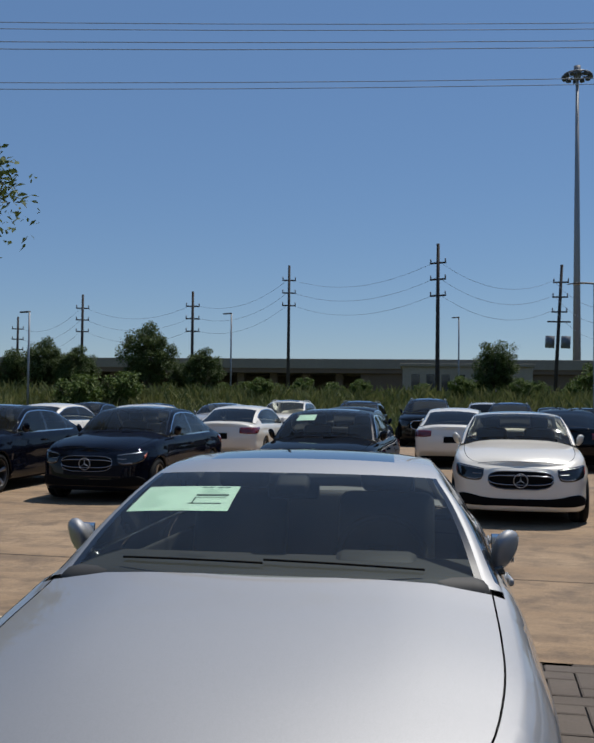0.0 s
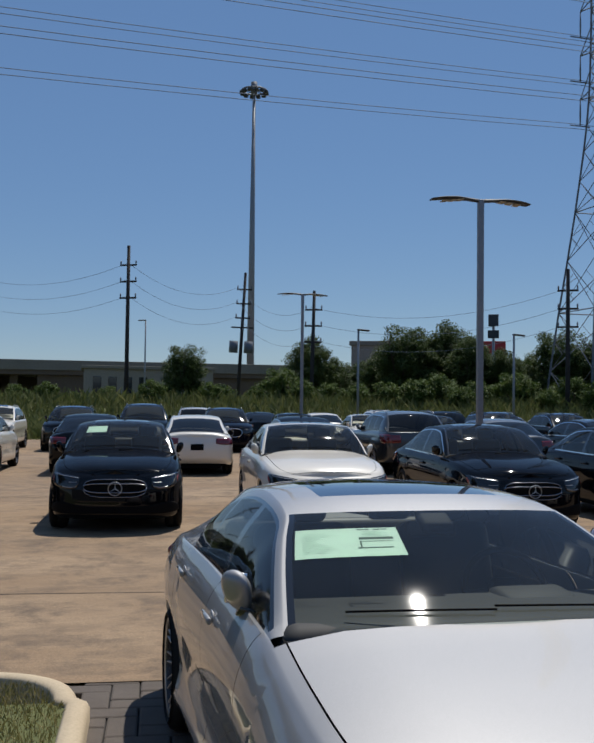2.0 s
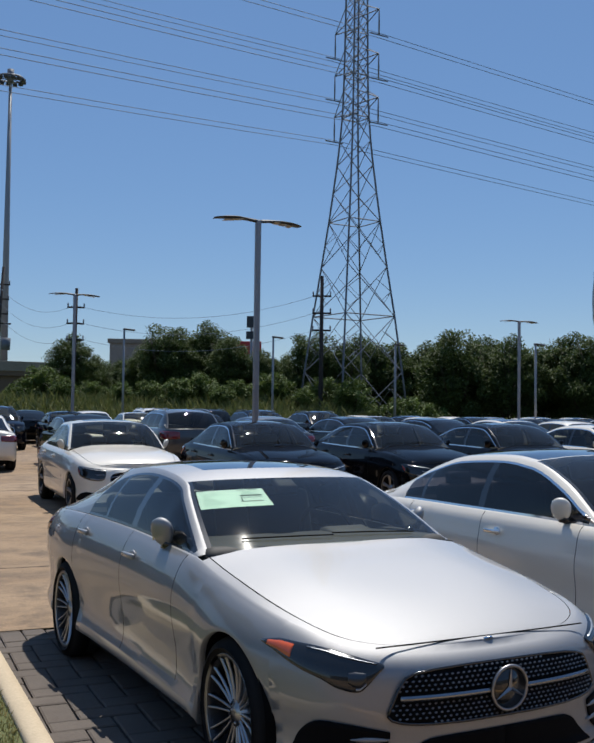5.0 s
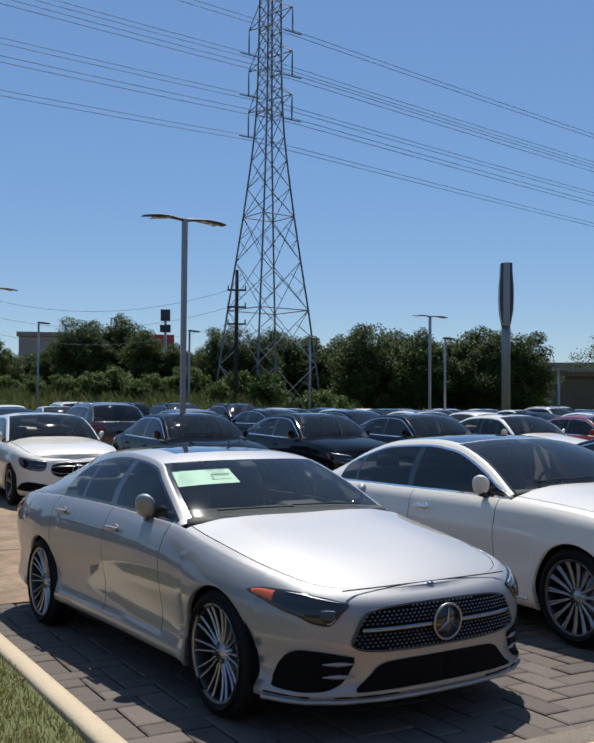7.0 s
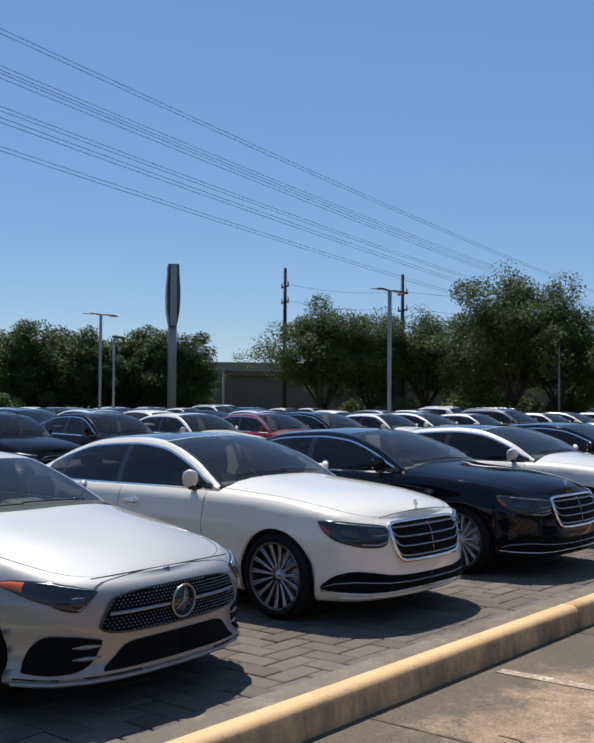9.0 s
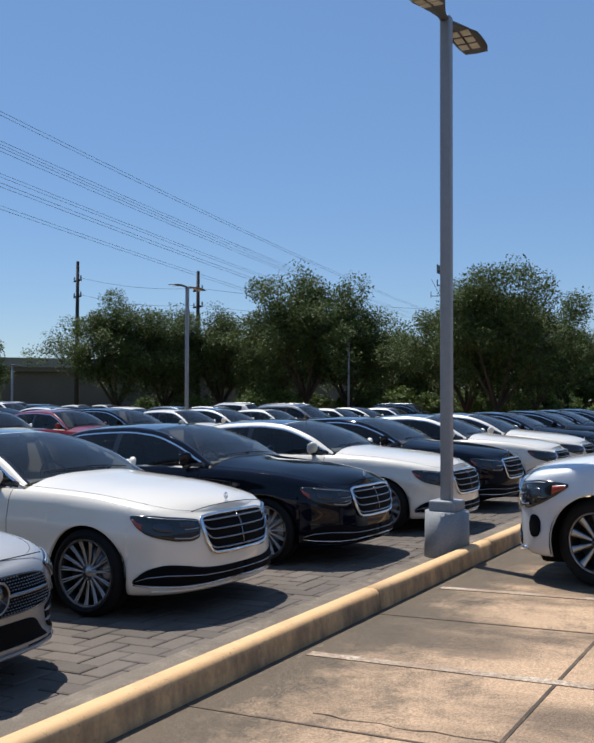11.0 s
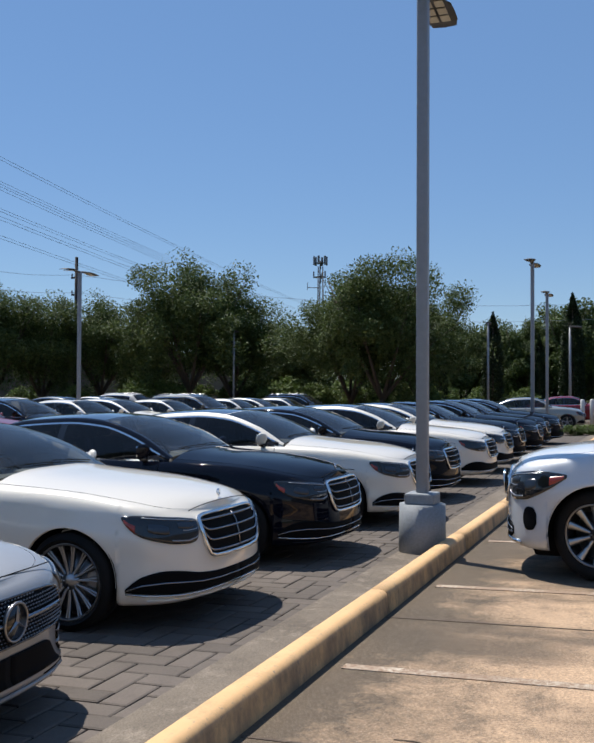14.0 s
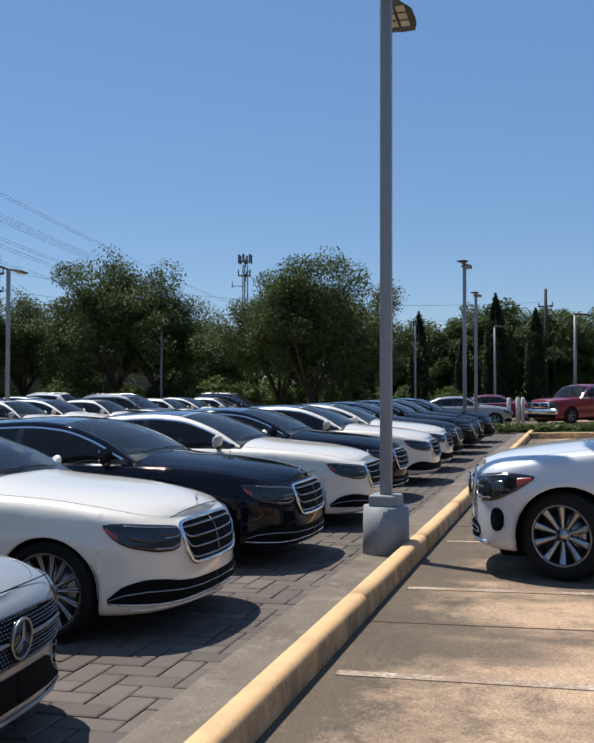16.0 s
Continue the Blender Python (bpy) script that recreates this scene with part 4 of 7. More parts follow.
def trim_long_sedan(S, P, root):
    f = P["L"] / 5.25
    z = P["shoulder"][0][1] / 0.80
    def X(x):
        return S.s_x(x * P["plan"][5][0] / 0.935)
    def Y(y):
        return S.s_y(y * f)
    head = [(X(0.50), 0.758 * z, 0.68 * z), (X(0.525), 0.765 * z, 0.622 * z), (X(0.60), 0.778 * z, 0.602 * z), (X(0.70), 0.790 * z, 0.608 * z), (X(0.78), 0.800 * z, 0.630 * z), (Y(0.31), 0.808 * z, 0.652 * z), (Y(0.38), 0.813 * z, 0.685 * z), (Y(0.44), 0.814 * z, 0.730 * z), (Y(0.49), 0.810 * z, 0.792 * z)]
    lights(S, root, head, tail_columns(S, P["L"], 0.95 * z, 0.78 * z), (0.77, 0.95, 0.05, 0.45))
    if P.get("badge"):
        grille(S, root, [(0.0, 0.735 * z, 0.50 * z), (0.2, 0.735 * z, 0.50 * z), (0.31, 0.725 * z, 0.515 * z), (0.38, 0.70 * z, 0.55 * z), (0.41, 0.66 * z, 0.60 * z)], 2, "slats", M_SLAT, 0.007)
        badge(root, (0, -0.03, 0.615 * z), 0.088, 2, M_ALLOY)
    else:
        g = grille(S, root, [(0.0, 0.782 * z, 0.482 * z), (0.22, 0.782 * z, 0.482 * z), (0.36, 0.780 * z, 0.488 * z), (0.41, 0.777 * z, 0.51 * z), (0.45, 0.770 * z, 0.58 * z), (0.472, 0.755 * z, 0.675 * z)], 4, "slats", M_CHROME, 0.017)
        bar = strip(S, [(0.0, 0.51 * z), (0.0, 0.6 * z), (0.0, 0.7 * z), (0.0, 0.765 * z)], 0.022, 0.005)
        piece("grille_bar", mesh_of(*bar, M_SLAT), g)
        orn = join(tube([(0.026 * math.cos(2 * math.pi * k / 20), 0, 0.026 * math.sin(2 * math.pi * k / 20)) for k in range(20)], 0.004, 6, True), tube([(0, 0, -0.05), (0, 0, 0.022)], 0.004, 6),
                   tube([(0, 0, 0), (0.022, 0, -0.013)], 0.003, 5), tube([(0, 0, 0), (-0.022, 0, -0.013)], 0.003, 5), rounded(0.03, 0.03, 0.01, 0.004, pose(0, 0, -0.05)))
        piece("hood_ornament", mesh_of(*moved(orn, pose(0, 0.16, 0.905 * z)), M_CHROME), root, "upright chrome ring ornament")
    bumper_hole(S, root, [(X(0.0), 0.372 * z, 0.270), (X(0.3), 0.374 * z, 0.268), (X(0.5), 0.388 * z, 0.262), (X(0.66), 0.418 * z, 0.262), (X(0.76), 0.428 * z, 0.268), (X(0.84), 0.395 * z, 0.276), (Y(0.46), 0.315 * z, 0.286)], "join", 1)
    wing = [(X(0.0), 0.262), (X(0.3), 0.260), (X(0.5), 0.252), (X(0.66), 0.252), (X(0.76), 0.258), (X(0.84), 0.266), (Y(0.46), 0.277)]
    piece("intake_trim", mesh_of(*both_sides(*strip(S, wing, 0.010, 0.006)), M_CHROME), root)
    line = [(X(x), 0.222) for x in (0.0, 0.2, 0.4, 0.6, 0.75)] + [(Y(0.32), 0.225)]
    piece("bumper_trim", mesh_of(*both_sides(*strip(S, line, 0.008, 0.009)), M_PAINT), root)
    sill = [(S.s_y(P["axles"][0] + P["arch"] + 0.06 + q * (P["axles"][1] - P["axles"][0] - 2 * P["arch"] - 0.12) / 10), 0.275) for q in range(11)]
    for f2 in (strip(S, sill, 0.006, 0.010), flip_x(*strip(S, sill, 0.006, 0.010))):
        piece("sill_trim", mesh_of(*f2, M_CHROME if not P.get("badge") else M_GLOSS), root)
    bumper_hole(S, root, [(S.s_x(0.5, True), 0.36, 0.31), (S.s_x(0.2, True), 0.36, 0.31), (S.s_x(0.0, True), 0.36, 0.31)], "join", 0, "diffuser")
    pl = rounded(0.31, 0.01, 0.15, 0.004, pose(0, P["L"] + 0.002, 0.72 * z))
    piece("rear_plate", mesh_of(*pl, M_DARK), root)


def trim_suv(S, P, root):
    f = P["L"] / 4.75
    z = P["shoulder"][0][1] / 0.92
    def X(x):
        return S.s_x(x * P["plan"][5][0] / 0.94)
    def Y(y):
        return S.s_y(y * f)
    head = [(X(0.47), 0.82 * z, 0.74 * z), (X(0.54), 0.848 * z, 0.662 * z), (X(0.66), 0.868 * z, 0.638 * z), (X(0.77), 0.880 * z, 0.648 * z), (Y(0.25), 0.886 * z, 0.672 * z), (Y(0.33), 0.884 * z, 0.712 * z), (Y(0.42), 0.876 * z, 0.765 * z), (Y(0.52), 0.860 * z, 0.835 * z)]
    lights(S, root, head, tail_columns(S, P["L"], 1.04 * z, 0.82 * z))
    grille(S, root, [(0.0, 0.875 * z, 0.58 * z), (0.2, 0.875 * z, 0.58 * z), (0.34, 0.865 * z, 0.60 * z), (0.41, 0.83 * z, 0.65 * z), (0.435, 0.78 * z, 0.71 * z)], 2, "bars", M_CHROME, 0.014)
    badge(root, (0, -0.03, 0.73 * z), 0.115, 2)
    bumper_hole(S, root, [(X(0.0), 0.45 * z, 0.30 * z), (X(0.3), 0.45 * z, 0.30 * z), (X(0.5), 0.44 * z, 0.31 * z), (X(0.58), 0.40 * z, 0.34 * z)], "join", 2)
    bumper_hole(S, root, [(X(0.745), 0.52 * z, 0.47 * z), (X(0.76), 0.57 * z, 0.415 * z), (X(0.785), 0.59 * z, 0.395 * z), (X(0.81), 0.578 * z, 0.405 * z), (X(0.825), 0.53 * z, 0.45 * z)])
    line = [(X(x), 0.285 * z) for x in (0.0, 0.2, 0.4, 0.6, 0.7)]
    piece("skid_plate", mesh_of(*both_sides(*strip(S, line, 0.010, 0.018)), M_CHROME), root)
    ta = P["top_at"]
    for sgn in (1, -1):
        rail = tube([ta(k, sgn * 0.93, 0.035 + 0.012 * math.sin(math.pi * (k - 0.3) / 0.46)) for k in [0.3 + 0.46 * i / 12 for i in range(13)]], 0.014, 6)
        piece("roof_rail", mesh_of(*rail, M_ALLOY), root)
    pl = rounded(0.31, 0.01, 0.15, 0.004, pose(0, P["L"] + 0.002, 0.78 * z))
    piece("rear_plate", mesh_of(*pl, M_DARK), root)


def trim_pickup(S, P, root):
    """Square lamps, a big chrome grille and a chrome bumper."""
    zt = S.sh(0.0)
    g = piece("grille", mesh_of(*rounded(1.16, 0.10, 0.36, 0.03, pose(0, 0.0, zt - 0.26)), M_CHROME), root, "big chrome grille")
    for k in range(3):
        for sx in (-0.27, 0.27):
            piece("grille_opening", mesh_of(*rounded(0.48, 0.04, 0.075, 0.012, pose(sx, -0.04, zt - 0.37 + 0.105 * k)), M_DARK, False), g)
    for sx in (1, -1):
        h = piece("headlight", mesh_of(*rounded(0.30, 0.16, 0.33, 0.04, pose(sx * 0.75, 0.09, zt - 0.26, 0, 0, sx * 14)), M_LENS), root, "square headlight")
        piece("lamp_unit", mesh_of(*ball((sx * 0.74, 0.02, zt - 0.24), (0.11, 0.03, 0.11), 10), M_REFLECTOR), h)
        piece("tail_light", mesh_of(*rounded(0.12, 0.06, 0.4, 0.02, pose(sx * 0.88, P["L"] - 0.03, zt - 0.1)), M_RED), root)
    piece("front_bumper", mesh_of(*join(rounded(2.0, 0.20, 0.26, 0.05, pose(0, 0.02, 0.62)), rounded(0.5, 0.22, 0.06, 0.02, pose(0, 0.0, 0.60))), M_CHROME), root, "chrome front bumper")
    piece("air_dam", mesh_of(*rounded(1.7, 0.12, 0.2, 0.03, pose(0, 0.06, 0.42)), M_DARK), root)
    piece("rear_bumper", mesh_of(*rounded(1.9, 0.18, 0.2, 0.04, pose(0, P["L"] + 0.03, 0.62)), M_CHROME), root)


# ---- parked cars ----
MASTERS = {}
MASTERS["coupe"] = build_car("car", coupe_numbers())
MASTERS["saloon"] = build_car("car", sedan_numbers())
COMPACT = scaled(dict(
    sedan_numbers(), roof_c=[(0, 1.585, 1.085), (0.14, 1.95, 1.322), (0.27, 2.36, 1.480), (0.42, 2.85, 1.512), (0.58, 3.5, 1.485), (0.72, 4.0, 1.39), (0.86, 4.4, 1.255), (1, 4.80, 1.10)],
    roof_e=[(0, 0.82, 1.64, 1.03), (0.14, 0.74, 2.03, 1.282), (0.27, 0.665, 2.45, 1.430), (0.42, 0.635, 2.92, 1.455), (0.58, 0.635, 3.5, 1.43), (0.72, 0.65, 3.95, 1.325), (0.86, 0.69, 4.33, 1.185), (1, 0.76, 4.70, 1.045)]), 0.96, 0.893, 0.968, r=0.33, arch=0.362, badge=True, dash=M_DASH, seats=M_SEAT, tint=M_SIDEGLASS, wheel=(0.235, 0.235, 5, "spoke"), sunroof=(0.31, 0.47, 0.66), handle=M_PAINT)
MASTERS["compact"] = build_car("car", COMPACT)
MASTERS["suv"] = build_car("car", suv_numbers())
MASTERS["large_suv"] = build_car("car", scaled(suv_numbers(), 1.03, 1.085, 1.075, r=0.395, arch=0.44, axles=(0.83, 4.02), steer=-24, wheel=(0.26, 0.272, 10, "spoke")))
MASTERS["pickup"] = build_car("car", scaled(dict(
    suv_numbers(), deck=3.62, doors=[1.64, 2.62, 3.2], handles=[(2.45, 0.98)], kr=0.72, windows=[(0.04, 0.50), (0.53, 0.72)], sunroof=(0.4, 0.41, 0.1),
    shoulder=[(0, 1.0), (0.2, 1.01), (0.5, 1.025), (1.0, 1.05), (1.5, 1.07), (2.2, 1.08), (3.2, 1.09), (4.75, 1.09)],
    front=[(0, -0.05), (0.1, 0.0), (0.6, 0.0), (0.88, -0.008), (0.95, -0.02), (1, -0.05)],
    crown=[(0, 1.0), (0.12, 1.045), (0.3, 1.07), (0.6, 1.09), (1.1, 1.115), (1.5, 1.13), (1.8, 1.14), (3.6, 1.11), (4.75, 1.11)],
    roof_c=[(0, 1.50, 1.13), (0.14, 1.76, 1.40), (0.25, 1.98, 1.585), (0.4, 2.4, 1.65), (0.6, 3.0, 1.65), (0.8, 3.48, 1.60), (0.9, 3.60, 1.36), (1, 3.68, 1.12)],
    roof_e=[(0, 0.84, 1.54, 1.09), (0.14, 0.79, 1.82, 1.36), (0.25, 0.745, 2.06, 1.53), (0.4, 0.72, 2.45, 1.59), (0.6, 0.72, 3.0, 1.59), (0.8, 0.73, 3.42, 1.54), (0.9, 0.76, 3.55, 1.32), (1, 0.79, 3.62, 1.11)]),
    1.06, 1.2, 1.14, trim_fn=trim_pickup, r=0.40, arch=0.46, wheel=(0.27, 0.24, 5, "spoke")))
USED = set()


def park(kind, m, color, label, skip=(), group="cars parked in the lot", category="car"):
    """One more car of that kind at the pose m, in its own paint."""
    src = MASTERS[kind]
    made = {}
    first = kind not in USED
    USED.add(kind)
    for o in (src, *src.children_recursive):
        if o is not src and (o.name.split(".")[0] in skip or (o.parent is not src and o.parent.name.split(".")[0] in skip)):
            continue
        c = o.copy()
        scene.collection.objects.link(c)
        made[o] = c
        c.parent = made.get(o.parent)
        if c.data and c.data.materials and c.data.materials[0] == M_PAINT:
            c.material_slots[0].link = "OBJECT"
            c.material_slots[0].material = color
        if o is not src and ("windshield" in o.name or "window" in o.name) and "trim" not in o.name:
            c.visible_shadow = False
    root = made[src]
    root.name = "car"
    root.matrix_basis = m
    tagged(root, label, category, group)
    return root


def drop_masters():
    for src in MASTERS.values():
        for o in [*src.children_recursive, src]:
            bpy.data.objects.remove(o)

LOT = pose(0, 0, 0, 0, 0, -4.4)
SLOPE = math.tan(radians(1.5))


def ground_z(x, y):
    """Height of the ground: the paved strip falls away from the kerb to a shallow valley, and the lot behind rises again."""
    if y < 4.9:
        return (4.9 - max(y, -9.0)) * SLOPE
    fade = 1 - 0.6 * min(1.0, max(0.0, (x - 8.0) / 18.0))
    q = min(1.0, (y - 4.9) / 6.5)
    return 0.16 * fade * q * q * (3 - 2 * q)


def stand(x, y, heading, length=3.0):
    """The pose of a car whose nose is at (x, y); heading 0 looks towards -y, and it turns to the left with rising degrees."""
    t = radians(heading)
    back = (x - math.sin(t) * length, y + math.cos(t) * length)
    z0, z1 = ground_z(x, y), ground_z(*back)
    return pose(x, y, z0, 0, 0, heading) @ pose(0, 0, 0, math.degrees(math.atan2(z1 - z0, length)))


def lot(u, v):
    p = LOT @ Vector((u, v, 0))
    return p.x, p.y



# ---- ground materials ----
def lot_concrete(name, c_pale, c_dark, c_rust):
    """Old sun-bleached concrete with rusty stains, dark patches and streaks along the parking bays."""
    m, t, p = nodes_of(name)
    w = coords(t)
    mp = add(t, "ShaderNodeMapping", Scale=(0.35, 1.0, 1.0), Rotation=(0, 0, 0.08))
    t.links.new(w, mp.inputs["Vector"])
    big, mid, fine = noise_tex(t, mp.outputs[0], 0.5, 7, 0.7), noise_tex(t, w, 1.9, 8, 0.75), noise_tex(t, w, 75.0, 4, 0.7)
    streak = noise_tex(t, mp.outputs[0], 3.2, 5, 0.7)
    c = mixed(t, ramp(t, big, [(0.36, (0, 0, 0)), (0.66, (1, 1, 1))]), c_pale, c_rust)
    c = mixed(t, ramp(t, mid, [(0.48, (0, 0, 0)), (0.66, (0.9, 0.9, 0.9))]), c, c_dark)
    c = mixed(t, ramp(t, streak, [(0.48, (0, 0, 0)), (0.70, (0.7, 0.7, 0.7))]), c, c_dark)
    c = mixed(t, 0.7, c, ramp(t, fine, [(0.25, (0.25, 0.25, 0.25)), (0.75, (0.75, 0.75, 0.75))]), "OVERLAY")
    t.links.new(c, p.inputs["Base Color"])
    p.inputs["Roughness"].default_value = 0.9
    bumped(t, p, fine, 0.5, 0.005)
    return m


def mottled(name, pale, dark, mid_tone, scale):
    """Old rough concrete with pale worn spots on dark dirt."""
    m, t, p = nodes_of(name)
    w = coords(t)
    a, b, fine = noise_tex(t, w, scale, 8, 0.75), noise_tex(t, w, scale * 0.3, 4, 0.6), noise_tex(t, w, 90.0, 3, 0.7)
    c = mixed(t, ramp(t, b, [(0.35, (0, 0, 0)), (0.65, (1, 1, 1))]), dark, mid_tone)
    c = mixed(t, ramp(t, a, [(0.52, (0, 0, 0)), (0.66, (1, 1, 1))]), c, pale)
    c = mixed(t, 0.8, c, ramp(t, fine, [(0.25, (0.2, 0.2, 0.2)), (0.75, (0.8, 0.8, 0.8))]), "OVERLAY")
    t.links.new(c, p.inputs["Base Color"])
    p.inputs["Roughness"].default_value = 0.9
    bumped(t, p, fine, 0.6, 0.005)
    return m


def bay_concrete():
    """Parking bays: sun-bleached tan pools, grey-brown dirt washed up along the kerb, fine grit."""
    m, t, p = nodes_of("stained_concrete")
    w = coords(t)
    turned = add(t, "ShaderNodeMapping", Rotation=(0, 0, radians(4.4)))
    t.links.new(w, turned.inputs["Vector"])
    wide = add(t, "ShaderNodeMapping", Scale=(1.0, 0.42, 1.0))
    t.links.new(turned.outputs[0], wide.inputs["Vector"])
    pools, blot, fine, grit = noise_tex(t, wide.outputs[0], 0.75, 5, 0.55), noise_tex(t, w, 2.6, 9, 0.78), noise_tex(t, w, 60.0, 4, 0.75), noise_tex(t, w, 240.0, 2, 0.6)
    sep = t.nodes.new("ShaderNodeSeparateXYZ")
    t.links.new(turned.outputs[0], sep.inputs[0])
    reach = add(t, "ShaderNodeMath")
    reach.operation = "MULTIPLY_ADD"
    t.links.new(blot, reach.inputs[0])
    reach.inputs[1].default_value = 3.2
    t.links.new(sep.outputs["Y"], reach.inputs[2])
    near_kerb = ramp(t, add_map(t, reach.outputs[0], -0.75, 0.35), [(0.0, (0, 0, 0)), (1.0, (0.95, 0.95, 0.95))])
    c = mixed(t, ramp(t, pools, [(0.475, (0, 0, 0)), (0.57, (1, 1, 1))]), (0.15, 0.103, 0.066), (0.44, 0.295, 0.183))
    c = mixed(t, ramp(t, blot, [(0.54, (0, 0, 0)), (0.68, (0.7, 0.7, 0.7))]), c, (0.15, 0.108, 0.075))
    c = mixed(t, near_kerb, c, (0.080, 0.058, 0.037))
    c = mixed(t, 0.75, c, ramp(t, fine, [(0.3, (0.15, 0.15, 0.15)), (0.7, (0.85, 0.85, 0.85))]), "OVERLAY")
    c = mixed(t, ramp(t, grit, [(0.60, (0, 0, 0)), (0.68, (0.5, 0.5, 0.5))]), c, (0.55, 0.47, 0.38))
    t.links.new(c, p.inputs["Base Color"])
    p.inputs["Roughness"].default_value = 0.9
    bumped(t, p, fine, 0.6, 0.005)
    return m


def add_map(t, value, lo, hi):
    n = t.nodes.new("ShaderNodeMapRange")
    n.inputs["From Min"].default_value, n.inputs["From Max"].default_value = lo, hi
    t.links.new(value, n.inputs["Value"])
    return n.outputs["Result"]


M_LOT = lot_concrete("lot_concrete", (0.315, 0.220, 0.134), (0.12, 0.084, 0.056), (0.215, 0.139, 0.078))
M_NEARLOT = bay_concrete()
M_JOINTLINE = mottled("joint_filler", (0.20, 0.14, 0.095), (0.05, 0.036, 0.026), (0.10, 0.07, 0.05), 4.0)
M_PAVER = surface("paver", (0.088, 0.070, 0.058), (0.178, 0.146, 0.122), 3.0, 0.9, 70.0, 0.5, 0.004, 0.0, 0.35)
M_JOINT = surface("paver_bed", (0.016, 0.014, 0.013), (0.03, 0.026, 0.023), 8.0, 0.95)
M_GUTTER = mottled("gutter_concrete", (0.235, 0.192, 0.148), (0.115, 0.092, 0.07), (0.175, 0.142, 0.108), 5.0)
M_KERB = surface("pale_kerb", (0.42, 0.33, 0.22), (0.55, 0.45, 0.31), 2.5, 0.85, 60.0, 0.4, 0.004)


def worn_line():
    m, t, p = nodes_of("worn_line_paint")
    w = coords(t)
    n, f = noise_tex(t, w, 2.2, 5, 0.7), noise_tex(t, w, 34.0, 5, 0.75)
    k = mixed(t, 1.0, ramp(t, n, [(0.36, (0.15, 0.15, 0.15)), (0.62, (1, 1, 1))]), ramp(t, f, [(0.42, (0, 0, 0)), (0.58, (1, 1, 1))]), "MULTIPLY")
    t.links.new(mixed(t, k, (0.26, 0.17, 0.11), (0.55, 0.47, 0.37)), p.inputs["Base Color"])
    p.inputs["Roughness"].default_value = 0.88
    return m


M_LINE = worn_line()
M_EARTH = surface("meadow_earth", (0.07, 0.085, 0.028), (0.13, 0.135, 0.05), 0.6, 1.0, 9.0)
M_GREYPAINT = surface("grey_paint", (0.22, 0.235, 0.25), (0.29, 0.305, 0.32), 3.0, 0.55, 40.0, 0.15, 0.002)
M_POLE = simple("lamp_pole_paint", (0.24, 0.25, 0.27), 0.45, 0.2)
M_HEAD = simple("lamp_head_metal", (0.055, 0.056, 0.058), 0.6, 0.1)
M_DIFFUSER = simple("lamp_diffuser", (0.42, 0.37, 0.27), 0.4)
M_GALV = simple("galvanised_steel", (0.145, 0.16, 0.19), 0.6, 0.2)
M_TIMBER = simple("pole_timber", (0.035, 0.030, 0.030), 0.9)
M_WIRE = simple("wire", (0.16, 0.20, 0.26), 0.8)
M_BARK = surface("bark", (0.055, 0.042, 0.032), (0.11, 0.085, 0.06), 6.0, 0.95, 30.0, 0.8, 0.02)


def yellow_paint():
    m, t, p = nodes_of("yellow_kerb_paint")
    w = coords(t)
    n, f = noise_tex(t, w, 3.5, 6, 0.7), noise_tex(t, w, 28.0, 5, 0.7)
    c = mixed(t, n, (0.64, 0.375, 0.16), (0.77, 0.495, 0.25))
    wear = ramp(t, f, [(0.58, (0, 0, 0)), (0.70, (0.9, 0.9, 0.9))])
    c = mixed(t, wear, c, (0.34, 0.25, 0.17))
    scuff = noise_tex(t, w, 1.6, 8, 0.8)
    c = mixed(t, ramp(t, scuff, [(0.54, (0, 0, 0)), (0.68, (0.5, 0.5, 0.5))]), c, (0.36, 0.23, 0.115))
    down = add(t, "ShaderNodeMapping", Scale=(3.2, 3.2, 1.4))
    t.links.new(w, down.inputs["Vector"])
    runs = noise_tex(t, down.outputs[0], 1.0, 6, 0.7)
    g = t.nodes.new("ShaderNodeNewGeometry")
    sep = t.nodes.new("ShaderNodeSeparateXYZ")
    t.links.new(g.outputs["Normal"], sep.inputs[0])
    # brown runs are weighted by facing: upright sides are coloured darker than the top
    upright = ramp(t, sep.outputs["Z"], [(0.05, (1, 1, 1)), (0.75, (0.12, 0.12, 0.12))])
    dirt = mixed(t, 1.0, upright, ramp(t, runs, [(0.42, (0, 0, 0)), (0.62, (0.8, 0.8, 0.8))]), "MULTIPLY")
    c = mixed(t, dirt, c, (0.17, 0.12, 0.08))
    t.links.new(c, p.inputs["Base Color"])
    p.inputs["Roughness"].default_value = 0.75
    bumped(t, p, f, 0.4, 0.004)
    return m


M_YELLOW = yellow_paint()


